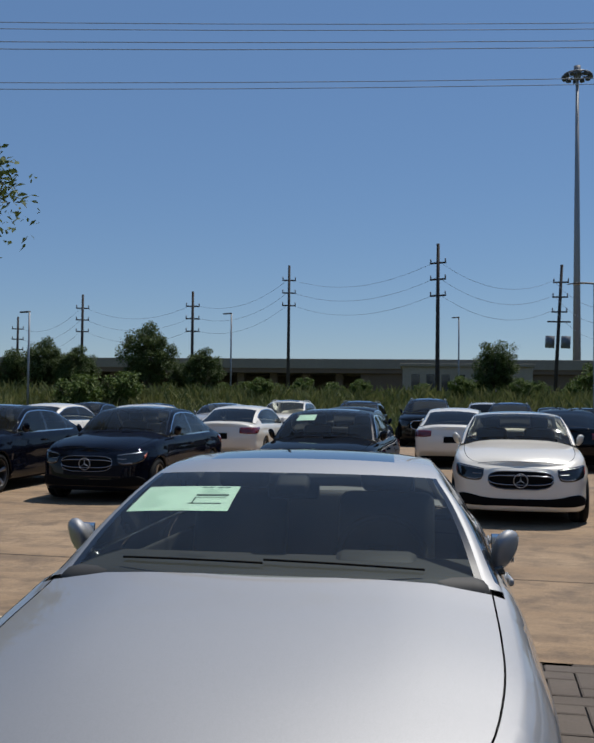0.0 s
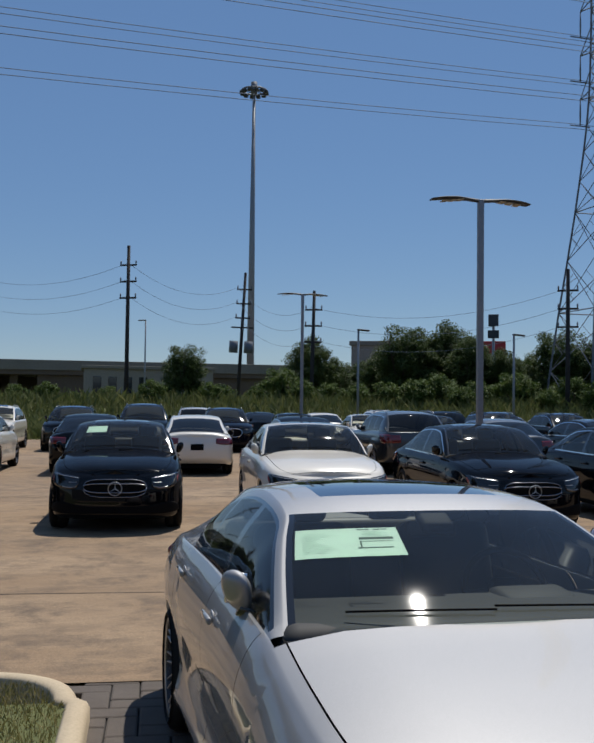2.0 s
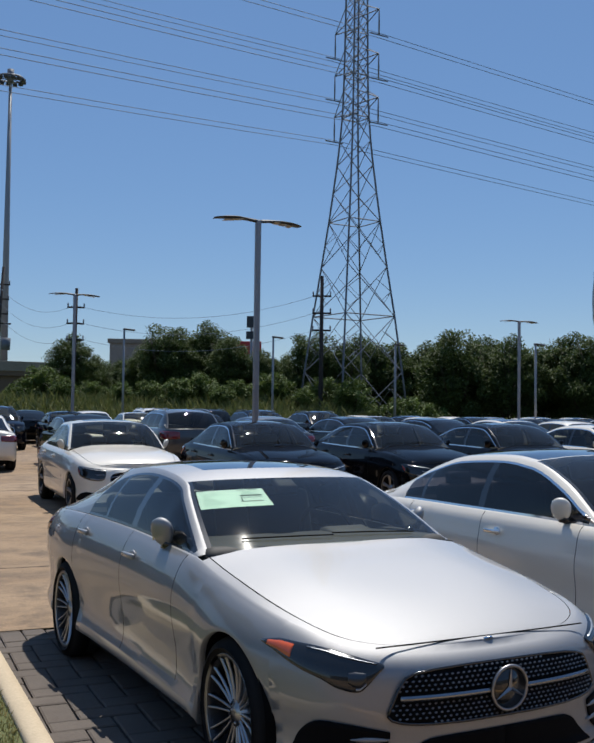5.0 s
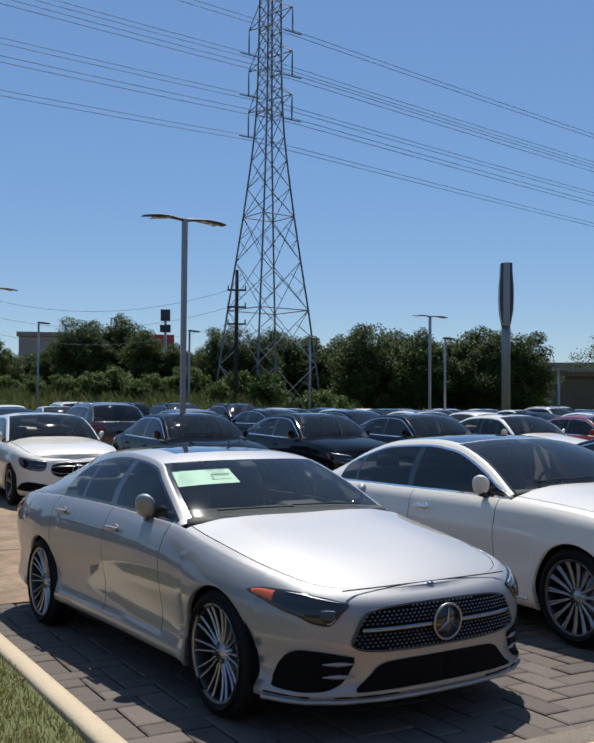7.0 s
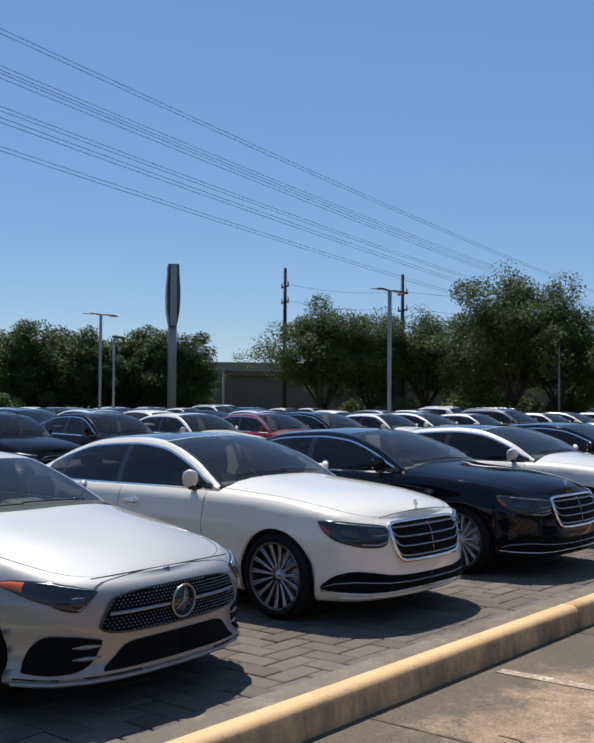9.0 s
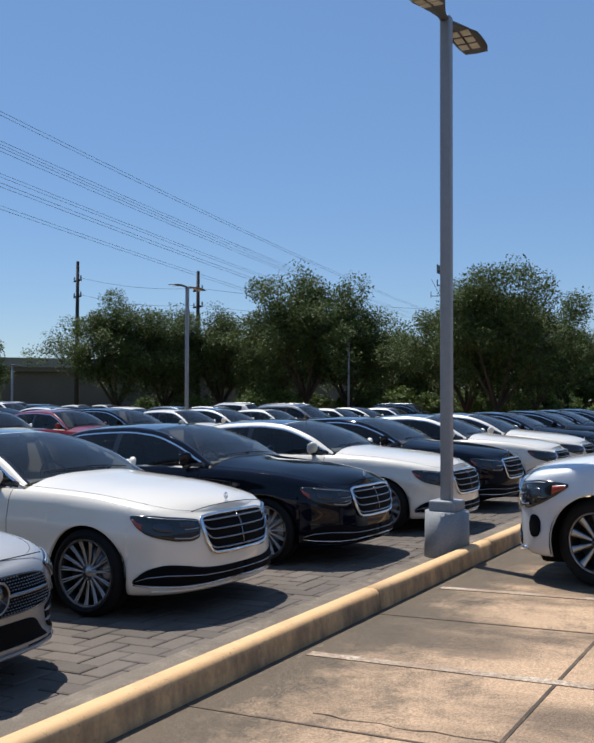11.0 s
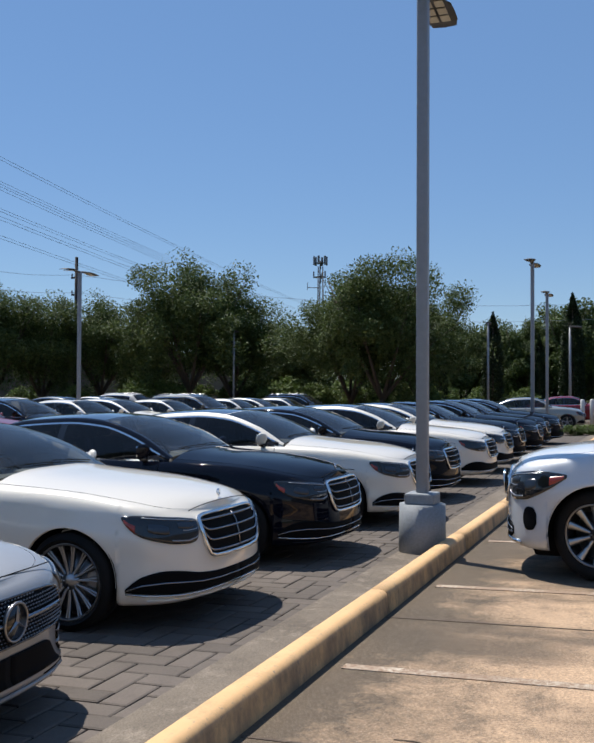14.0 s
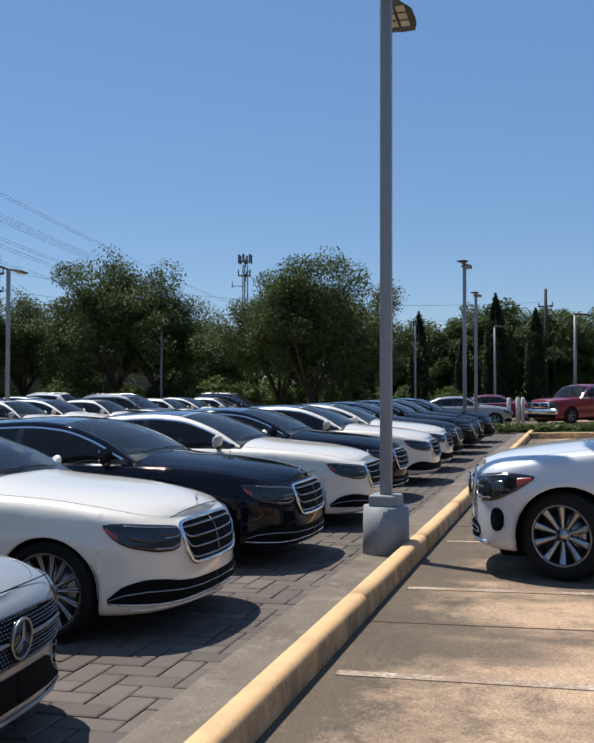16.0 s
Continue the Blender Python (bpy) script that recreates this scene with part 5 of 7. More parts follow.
def leaf_material(name, c1, c2, c3):
    m, t, p = nodes_of(name)
    g = t.nodes.new("ShaderNodeNewGeometry")
    c = ramp(t, g.outputs["Random Per Island"], [(0.0, c1), (0.55, c2), (1.0, c3)])
    t.links.new(c, p.inputs["Base Color"])
    p.inputs["Roughness"].default_value = 0.6
    p.inputs["Specular IOR Level"].default_value = 0.25
    tr = t.nodes.new("ShaderNodeBsdfTranslucent")
    mx = t.nodes.new("ShaderNodeMixShader")
    t.links.new(c, tr.inputs[0])
    mx.inputs[0].default_value = 0.25
    t.links.new(p.outputs[0], mx.inputs[1])
    t.links.new(tr.outputs[0], mx.inputs[2])
    t.links.new(mx.outputs[0], t.nodes["Material Output"].inputs[0])
    return m


M_LEAF = leaf_material("oak_leaves", (0.038, 0.062, 0.018), (0.072, 0.105, 0.03), (0.125, 0.165, 0.055))
M_BUSH = leaf_material("bush_leaves", (0.05, 0.085, 0.02), (0.10, 0.15, 0.035), (0.17, 0.22, 0.06))
M_CYPRESS = leaf_material("cypress_leaves", (0.012, 0.024, 0.012), (0.02, 0.036, 0.016), (0.035, 0.055, 0.02))
M_GRASS = leaf_material("lawn_blades", (0.13, 0.124, 0.030), (0.27, 0.235, 0.085), (0.45, 0.37, 0.19))
M_WEEDS = leaf_material("meadow_blades", (0.08, 0.10, 0.03), (0.14, 0.16, 0.05), (0.24, 0.23, 0.09))


# ---- ground ----
def sheet_over(us, vs, lift, material, name, label, category):
    """A ground sheet over the lot's own axes that follows the fall of the ground."""
    pts = []
    for u in us:
        for v in vs:
            x, y = lot(u, v)
            pts.append((x, y, ground_z(x, y) + lift))
    n = len(vs)
    fs = [(i * n + j, i * n + n + j, i * n + n + j + 1, i * n + j + 1) for i in range(len(us) - 1) for j in range(n - 1)]
    return tagged(new(name, mesh_of(pts, fs, material, True)), label, category, kind="structure")


def span(a, b, n):
    return [a + (b - a) * i / n for i in range(n + 1)]


sheet_over([-1500, -300, -60, -20, 0, 8, 14, 20, 26, 40, 80, 300, 1500], [-600, -60, -10] + span(-8.5, 4.5, 4) + span(5.0, 13, 8) + [30, 60, 200, 1500], -0.13, M_EARTH, "ground", "dry green meadow reaching the horizon", "ground")
sheet_over(span(-60, -4, 6) + span(0, 32, 8) + [45, 60, 72], [4.75, 5.2] + span(6, 13, 7) + [20, 30, 44.5], 0.004, M_LOT, "lot", "sun-bleached brown concrete of the car lot", "concrete")
sheet_over(span(-1.75, 34, 12), span(-0.42, 4.80, 6), -0.022, M_JOINT, "paver_bed", "dark sand bed under the pavers", "pavement")
sheet_over(span(-14, 34, 12), span(-14, -0.83, 6), -0.042, M_NEARLOT, "pavement", "stained tan concrete with worn parking lines", "concrete")
sheet_over(span(34, 72, 6), span(-30, 4.75, 6), -0.008, M_NEARLOT, "road", "pale concrete drive beyond the planter", "concrete")


def slab(name, u0, u1, v0, v1, z0, z1, material, r=0.02, steps=6, lean=0.0):
    """A long solid with a rounded top edge that follows the ground along u."""
    arc = [(1 - math.cos(math.pi / 2 * k / 4), math.sin(math.pi / 2 * k / 4)) for k in range(5)] if r > 0.03 else [(0, 0), (0.3, 0.7), (1, 1)]
    prof = [(v0 - lean, z0)] + [(v0 + r * a, z1 - r + r * b) for a, b in arc] + [(v1 - r * a, z1 - r + r * b) for a, b in reversed(arc)] + [(v1, z0)]
    vs, fs = [], []
    for i in range(steps + 1):
        u = u0 + (u1 - u0) * i / steps
        for v, z in prof:
            x, y = lot(u, v)
            vs.append((x, y, ground_z(x, y) + z))
    n = len(prof)
    for i in range(steps):
        for j in range(n - 1):
            fs.append((i * n + j, i * n + j + 1, i * n + n + j + 1, i * n + n + j))
    fs += [tuple(range(n)), tuple(reversed(range(steps * n, steps * n + n)))]
    ob = new(name, tidy(mesh_of(vs, fs, material, r > 0.055)))
    for f in ob.data.polygons:
        if len(f.vertices) > 4:
            f.use_smooth = False
    return ob


gut = tagged(slab("gutter", -1.62, 34, -0.78, -0.36, -0.1, 0.016, M_GUTTER, 0.012, 12), "grey stained concrete gutter beside the pavers", "gutter", kind="structure")
kerb = tagged(new("kerb"), "yellow painted concrete kerb with worn joints", "kerb", kind="structure")
ends = [-1.6] + [3.21 + 3.05 * i for i in range(10)] + [33.2]
for a, b in zip(ends, ends[1:]):
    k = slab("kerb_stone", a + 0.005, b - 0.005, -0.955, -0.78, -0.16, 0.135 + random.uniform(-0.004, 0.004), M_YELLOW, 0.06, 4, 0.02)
    k.parent = kerb
for i, u in enumerate((-0.8, 1.75, 4.32, 6.95, 9.6, 12.2, 14.8, 17.4)):
    tagged(slab("parking_line", u - 0.05, u + 0.05, -5.6, -1.08, -0.1, -0.036, M_LINE, 0.001, 1), "worn white parking line painted on concrete", "marking", "parking lines", "structure")
for v, u0, u1 in ((-2.75, -14, 30),):
    tagged(slab("expansion_joint", u0, u1, v - 0.012, v + 0.012, -0.1, -0.038, M_JOINTLINE, 0.001, 6), "dark expansion joint in the concrete", "joint", kind="structure")
for u in (0.45, 3.08, 8.2, 13.4):
    tagged(slab("expansion_joint", u - 0.009, u + 0.009, -8, -0.98, -0.1, -0.038, M_JOINTLINE, 0.001, 2), "dark expansion joint in the concrete", "joint", kind="structure")
for v in (7.5, 16.0, 22.5):
    tagged(slab("expansion_joint", -40, 50, v - 0.013, v + 0.013, -0.05, 0.007, M_JOINTLINE, 0.001, 20), "dark expansion joint in the concrete", "joint", kind="structure")
crack = []
crng0 = random.Random(12)
for i in range(30):
    u, v = 0.62 + crng0.uniform(-0.018, 0.018), -4.6 + 2.9 * i / 29
    x, y = lot(u, v)
    crack.append((x, y, ground_z(x, y) - 0.0425))
tagged(new("crack", mesh_of(*tube(crack, [0.003 + 0.006 * crng0.random() for _ in crack], 5), M_JOINTLINE)), "dark ragged crack in the concrete", "crack", kind="structure")
# grass island with its kerb
isl = tagged(new("island_kerb"), "pale concrete kerb round the grass island", "kerb", kind="structure")
path = [(-1.72, v) for v in span(-0.9, 3.9, 10)]
for k in range(9):
    w = math.pi / 2 * k / 8
    path.append((-2.42 + 0.62 * math.cos(w), 4.0 + 0.62 * math.sin(w)))
path += [(u, 4.62) for u in (-3.2, -4.5, -6.0, -8.0)]
prof = [(0.07, -0.15), (0.07, 0.08), (0.05, 0.115), (0.0, 0.125), (-0.05, 0.12), (-0.07, 0.10), (-0.07, -0.15)]
vs, fs = [], []
for i, (pu, pv) in enumerate(path):
    a, b = path[max(0, i - 1)], path[min(len(path) - 1, i + 1)]
    d = Vector((b[0] - a[0], b[1] - a[1])).normalized()
    nx, ny = d.y, -d.x
    pu2 = pu - 0.065 * (pv / 4.0 if i < 11 else 1.0)
    for o, z in prof:
        x, y = lot(pu2 + nx * o, pv + ny * o)
        vs.append((x, y, ground_z(x, y) + z))
n = len(prof)
for i in range(len(path) - 1):
    for j in range(n - 1):
        fs.append((i * n + j, i * n + n + j, i * n + n + j + 1, i * n + j + 1))
fs.append(tuple(range(n)))
piece("kerb_run", tidy(mesh_of(vs, fs, M_KERB, True)), isl)
sheet_over([-8.0, -5.0, -3.0, -2.42, -1.82], span(-0.85, 4.0, 6), 0.085, M_EARTH, "island_soil", "soil under the island's grass", "soil")
sheet_over([-8.0, -5.0, -2.5], span(4.0, 4.56, 2), 0.085, M_EARTH, "island_soil", "soil under the island's grass", "soil")


def bank(x, y):
    """Height of the grassy bank between the lot and the freeway."""
    az, d = math.degrees(math.atan2(x + 3.5, y + 3.5)), math.hypot(x + 3.5, y + 3.5)
    ends = max(0.0, min(1.0, (az + 26) / 4, (33 - az) / 3))
    rise = max(0.0, min(1.0, (d - 66) / 11)) * max(0.0, min(1.0, (104 - d) / 14))
    return 2.1 * ends * rise * rise * (3 - 2 * rise)


bank_pts = [(x, y, bank(x, y) - 0.04) for a in span(-27, 34, 40) for d in span(65, 105, 14) for x, y in [(-3.5 + d * math.sin(radians(a)), -3.5 + d * math.cos(radians(a)))]]
tagged(new("bank", mesh_of(bank_pts, [(i * 15 + j, i * 15 + j + 1, i * 15 + j + 16, i * 15 + j + 15) for i in range(40) for j in range(14)], M_EARTH, True)), "low grassy bank behind the car lot", "ground", kind="structure")


def blades(name, n, place, height, width, material, label):
    vs, fs = [], []
    rng = random.Random(5)
    for _ in range(n):
        x, y, z = place(rng)
        a, h = rng.uniform(0, 6.283), height * rng.uniform(0.45, 1.25)
        dx, dy = math.cos(a) * width, math.sin(a) * width
        lx, ly = rng.gauss(0, 0.35) * h, rng.gauss(0, 0.35) * h
        b = len(vs)
        vs += [(x - dx, y - dy, z), (x + dx, y + dy, z), (x + dx * 0.7 + lx * 0.4, y + dy * 0.7 + ly * 0.4, z + h * 0.6), (x + lx, y + ly, z + h)]
        fs += [(b, b + 1, b + 2), (b, b + 2, b + 3)]
    return tagged(new(name, mesh_of(vs, fs, material, True)), label, "grass", kind="stuff")


def island_spot(rng):
    while True:
        u, v = rng.uniform(-4.6, -1.80), rng.uniform(-0.8, 4.55)
        if u > -2.42 - 0.02 and v > 4.0 and math.hypot(u + 2.42, v - 4.0) > 0.54:
            continue
        x, y = lot(u - 0.06 * max(0, v) / 4, v)
        return x, y, ground_z(x, y) + 0.08


def verge_spot(rng):
    x, y = lot(rng.uniform(-45, 52), 45.5 + 30 * rng.random() ** 1.5)
    return x, y, ground_z(x, y) - 0.08 + bank(x, y)


blades("lawn", 40000, island_spot, 0.042, 0.0035, M_GRASS, "short lawn with dry patches on the kerbed island")
def bank_spot(rng):
    a, d = radians(rng.uniform(-25, 32)), rng.uniform(67, 84)
    x, y = -3.5 + d * math.sin(a), -3.5 + d * math.cos(a)
    return x, y, bank(x, y) - 0.08


blades("bank_grass", 30000, bank_spot, 0.7, 0.05, M_WEEDS, "tall uncut grass on the bank")
blades("meadow_grass", 22000, verge_spot, 0.95, 0.05, M_WEEDS, "tall uncut grass behind the car lot")


# ---- trees ----
def leaf_cloud(rng, clusters, per, size, flat=0.8):
    """Clumps of small leaves round the given centres."""
    vs, fs = [], []
    for c, rad in clusters:
        for _ in range(per):
            d = Vector((rng.gauss(0, 1), rng.gauss(0, 1), rng.gauss(0, 1)))
            d = d.normalized() * rad * rng.uniform(0.45, 1.12) if d.length else d
            p = c + Vector((d.x, d.y, d.z * flat))
            q = Euler((rng.uniform(-0.9, 0.9), rng.uniform(-0.9, 0.9), rng.uniform(0, 6.28))).to_matrix()
            s = size * rng.uniform(0.6, 1.3)
            b = len(vs)
            for v in ((-s, 0, 0), (0, -s * 0.45, s * 0.1), (s, 0, -s * 0.1), (0, s * 0.45, s * 0.1)):
                vs.append(p + q @ Vector(v))
            fs.append((b, b + 1, b + 2, b + 3))
    return vs, fs


def tree_meshes(seed, height, width, trunk, leaf, per, count, low=0.25, mat=None, lobes=0.35):
    """A tapered trunk with limbs, and a crown of leaf clumps with gaps."""
    rng = random.Random(seed)
    wood, clusters = [], []
    fork = height * low * rng.uniform(0.6, 0.85)
    if low < 0.1 and width < 3:
        wood = [tube([(0, 0, -0.1), (0, 0, height * 0.5), (0, 0, height * 0.9)], [trunk, trunk * 0.6, trunk * 0.2], 8)]
    else:
        wood.append(tube([(0, 0, -0.1), (0.05, 0, fork * 0.5), (0.02, 0.03, fork)], [trunk * 1.25, trunk, trunk * 0.85], 8))
    for i in range(0 if width < 3 else 7):
        a = 6.283 * i / 7 + rng.uniform(-0.4, 0.4)
        reach = width * rng.uniform(0.22, 0.40)
        top = Vector((math.cos(a) * reach, math.sin(a) * reach, height * rng.uniform(0.55, 0.88)))
        mid = Vector((math.cos(a) * reach * 0.55, math.sin(a) * reach * 0.55, fork + (top.z - fork) * 0.45))
        wood.append(tube([(0.02, 0.03, fork * 0.9), mid, top], [trunk * 0.6, trunk * 0.34, trunk * 0.1], 6))
        for _ in range(2):
            e = top + Vector((rng.uniform(-1, 1), rng.uniform(-1, 1), rng.uniform(-0.3, 0.5))) * width * 0.14
            wood.append(tube([mid, (mid + e) / 2 + Vector((0, 0, 0.2)), e], [trunk * 0.25, trunk * 0.14, trunk * 0.05], 5))
    for _ in range(count):
        while True:
            d = Vector((rng.uniform(-1, 1), rng.uniform(-1, 1), rng.uniform(-1, 1)))
            if 0.2 < d.length < 1:
                break
        wob = 0.82 + lobes * noise.noise(d * (1.2 + 1.4 * lobes) + Vector((seed, 0, 0)))
        zc, zr = height * (low + 1) / 2, height * (1 - low) / 2
        taper = 1 - 0.25 * max(0.0, d.z)
        c = Vector((d.x * width / 2 * wob * taper, d.y * width / 2 * wob * taper, zc + d.z * zr * wob))
        clusters.append((c, width * rng.uniform(0.07, 0.13)))
    return tidy(mesh_of(*join(*wood), M_BARK)), mesh_of(*leaf_cloud(rng, clusters, per, leaf), mat or M_LEAF, False)


OAKS = [tree_meshes(s, 9.5, 10.0, 0.24, 0.105, 330, 150, 0.2, None, 0.75) for s in (1, 2, 3)]
WOODS = [tree_meshes(s, 8.5, 8.0, 0.16, 0.135, 220, 115, 0.03, M_LEAF) for s in (11, 12, 13)]
BUSHES = [tree_meshes(s, 3.2, 5.0, 0.06, 0.15, 70, 55, 0.0, M_BUSH) for s in (21, 22, 23)]


def cypress_meshes(height, radius):
    """A slim column of upright sprays that ends in a point."""
    r = random.Random(31)
    clusters = []
    for k in range(150):
        f = (k + r.random()) / 150
        rad = radius * min(1.0, 0.55 + 2.2 * f, 2.1 * (1 - f) ** 0.85) * r.uniform(0.55, 0.85)
        a = r.uniform(0, 6.283)
        clusters.append((Vector((rad * math.cos(a), rad * math.sin(a), height * (0.02 + 0.97 * f))), 0.30 * min(1.0, 3 * (1 - f) + 0.12)))
    return tidy(mesh_of(*tube([(0, 0, -0.1), (0, 0, height * 0.5), (0, 0, height * 0.97)], [0.12, 0.08, 0.02], 8), M_BARK)), mesh_of(*leaf_cloud(r, clusters, 90, 0.10, 2.0), M_CYPRESS, False)


SLIM = [cypress_meshes(9.0, 0.95)]


def tree(kinds, i, x, y, scale, name, label, category, group="", stretch=1.0):
    ob = new(name)
    if kinds is WOODS:
        scale -= 0.115 * bank(x, y)
    wood, crown = kinds[i % len(kinds)]
    piece("trunk", wood, ob)
    piece("crown", crown, ob)
    ob.matrix_basis = pose(x, y, ground_z(x, y) - 0.06 + bank(x, y), 0, 0, (i * 77) % 360) @ Matrix.Diagonal((scale, scale, scale * stretch, 1))
    return tagged(ob, label, category, group)


def polar(az, d, x0=-3.5, y0=-3.5):
    """A place at so many degrees to the right of +y and metres from where the walk turns."""
    return x0 + d * math.sin(radians(az)), y0 + d * math.cos(radians(az))


rng = random.Random(8)
# the wood behind the meadow, from the freeway bridge round past the pylon to the tall sign
az = 14.6
i = 0
while az < 46.4:
    d = rng.uniform(86, 98)
    s = (0.86 if az < 19 else (1.06 if az < 24.5 else (0.84 if az < 28 else 1.08))) + rng.uniform(-0.1, 0.12)
    tree(WOODS, i, *polar(az, d), s, "tree", "dark green woodland tree with a ragged crown", "tree", "trees behind the meadow")
    az += rng.uniform(1.15, 1.75)
    i += 1
az = 13.0
while az < 37:
    tree(BUSHES, i, *polar(az, rng.uniform(74, 82)), rng.uniform(0.5, 0.95), "bush", "bright green wild bush in tall grass", "bush", "bushes in the meadow")
    az += rng.uniform(1.1, 1.9)
    i += 1
# single trees by the freeway, to the north
for az, d, s, k in ((-15.9, 80, 0.95, 0), (-12.6, 80, 0.74, 2), (-13.9, 84, 0.6, 1), (-20.0, 78, 0.72, 2), (-21.8, 80, 0.78, 0), (-23.6, 82, 0.7, 1)):
    tree(WOODS, k, *polar(az, d, 0, -1.8), s, "tree", "green wild tree beside the freeway", "tree", "trees by the freeway")
for az, d, s in ((-17.5, 72, 0.8), (-9, 74, 0.5), (-3, 76, 0.45), (6.5, 74, 0.5), (-20, 70, 0.9), (3, 74, 0.55)):
    tree(BUSHES, int(az) % 3, *polar(az, d, 0, -1.8), s, "bush", "bright green wild bush in tall grass", "bush", "bushes in the meadow")
az = -21.0
while az < 13.5:
    tree(BUSHES, i, *polar(az, rng.uniform(80, 88), 0, -1.8), rng.uniform(0.25, 0.52), "bush", "bright green wild bush in tall grass", "bush", "bushes in the meadow")
    az += rng.uniform(1.3, 2.1)
    i += 1
tree(WOODS, 1, *polar(4.9, 78, 0, -1.8), 0.82, "tree", "bright green leaning tree before the freeway", "tree", "trees by the freeway")
# live oaks along the east side
for az, d, s, k, st in ((55.2, 74, 1.0, 0, 1.02), (58.0, 76, 0.92, 2, 1.05), (61.4, 76, 1.0, 1, 0.98), (66.6, 70, 1.12, 1, 1.10), (69.2, 72, 1.0, 0, 1.0), (76.2, 66, 0.95, 0, 1.05), (78.0, 62, 1.0, 2, 1.13), (80.2, 66, 0.9, 1, 1.06)):
    tree(OAKS, k, *polar(az, d, -4.2, -3.2), s, "oak_tree", "spreading live oak with dense dark leaves", "tree", "live oaks along the lot", st)
for az, d, s in ((64.0, 84, 0.95), (71.5, 86, 1.0), (73.2, 84, 0.95), (74.8, 90, 0.95), (81.4, 92, 1.05), (83.0, 96, 1.1), (84.8, 98, 1.1), (86.5, 94, 1.1), (88, 98, 1.3), (89.6, 94, 1.3), (91.2, 98, 1.25), (92.6, 92, 1.15), (94.2, 96, 1.2), (96.0, 94, 1.1), (98, 96, 1.1), (100, 98, 1.1)):
    tree(WOODS, int(az), *polar(az, d, -4.2, -3.2), s, "tree", "dark green tree in the row behind the lot", "tree", "trees east of the lot")
for az, d, s in ((63.5, 68, 0.8), (65.2, 70, 0.8), (72.3, 66, 0.9), (74.2, 68, 0.75), (81.5, 84, 0.9), (84, 82, 0.75), (86.5, 84, 0.7), (60, 72, 0.7), (76.2, 73, 0.9), (77.6, 75, 0.85), (79.0, 72, 0.9), (80.3, 75, 0.9), (67.4, 75, 0.8), (69.6, 74, 0.85), (71.0, 75, 0.8), (57, 80, 0.7)):
    tree(BUSHES, int(az), *polar(az, d, -4.2, -3.2), s, "bush", "light green garden bush", "bush", "bushes under the oaks")
for az, d, s in ((81.3, 75, 0.86), (82.3, 77, 0.72), (85.4, 75, 0.90), (88.0, 84, 0.75), (89.9, 80, 1.09), (92.2, 78, 0.92)):
    tree(SLIM, 0, *polar(az, d, -4.12, -2.14), s, "cypress", "slim dark green columnar cypress", "tree", "cypresses east of the lot")
YOUNG = [tree_meshes(5, 9.5, 10.0, 0.2, 0.085, 420, 220, 0.24)]
tree(YOUNG, 0, *polar(-39.9, 20.0, 0.47, -1.9), 0.985, "oak_tree", "young oak with light green leaves in the lot", "tree", "", 1.0)


def far_woods():
    """A belt of far woods all round, too far to tell trees apart."""
    r = random.Random(14)
    clusters = []
    for _ in range(2000):
        a = r.uniform(-75, 130)
        d = r.uniform(175, 215)
        x, y = polar(a, d)
        top = 7.5 + 2.5 * noise.noise(Vector((a * 0.35, 0, 0)))
        clusters.append((Vector((x, y, top * r.random() ** 1.3)), r.uniform(1.6, 2.6)))
    return leaf_cloud(r, clusters, 34, 0.75)


tagged(new("far_woods", mesh_of(*far_woods(), M_LEAF, False)), "belt of far dark green woods on the horizon", "woods", kind="stuff")


# ---- lamps, poles, pylon ----
def column(r0, r1, z0, z1, sides=12):
    return tube([(0, 0, z0), (0, 0, (z0 + z1) / 2), (0, 0, z1)], [r0, (r0 + r1) / 2, r1], sides)


def blade_mesh(length):
    """A curved lamp arm that swells into a flat head."""
    vs, fs = [], []
    secs = 9
    for i in range(secs):
        t = i / (secs - 1)
        w = 0.05 + 0.13 * min(1, max(0.0, (t - 0.15) / 0.35)) * (1 - 0.35 * max(0, t - 0.85) / 0.15)
        h = 0.04 * (1 - t) + 0.026
        x, z = length * t, 0.07 * math.sin(t * 2.2) - 0.055 * t * t
        for dy, dz in ((-w, 0), (-w * 0.7, h * 0.6), (0, h), (w * 0.7, h * 0.6), (w, 0), (0, -h * 0.3)):
            vs.append(Vector((x, dy, z + dz)))
    for i in range(secs - 1):
        for j in range(6):
            k = (j + 1) % 6
            fs.append((i * 6 + j, i * 6 + k, i * 6 + 6 + k, i * 6 + 6 + j))
    fs += [tuple(reversed(range(6))), tuple(range((secs - 1) * 6, secs * 6))]
    return vs, fs


BLADE = tidy(mesh_of(*blade_mesh(1.06), M_HEAD))


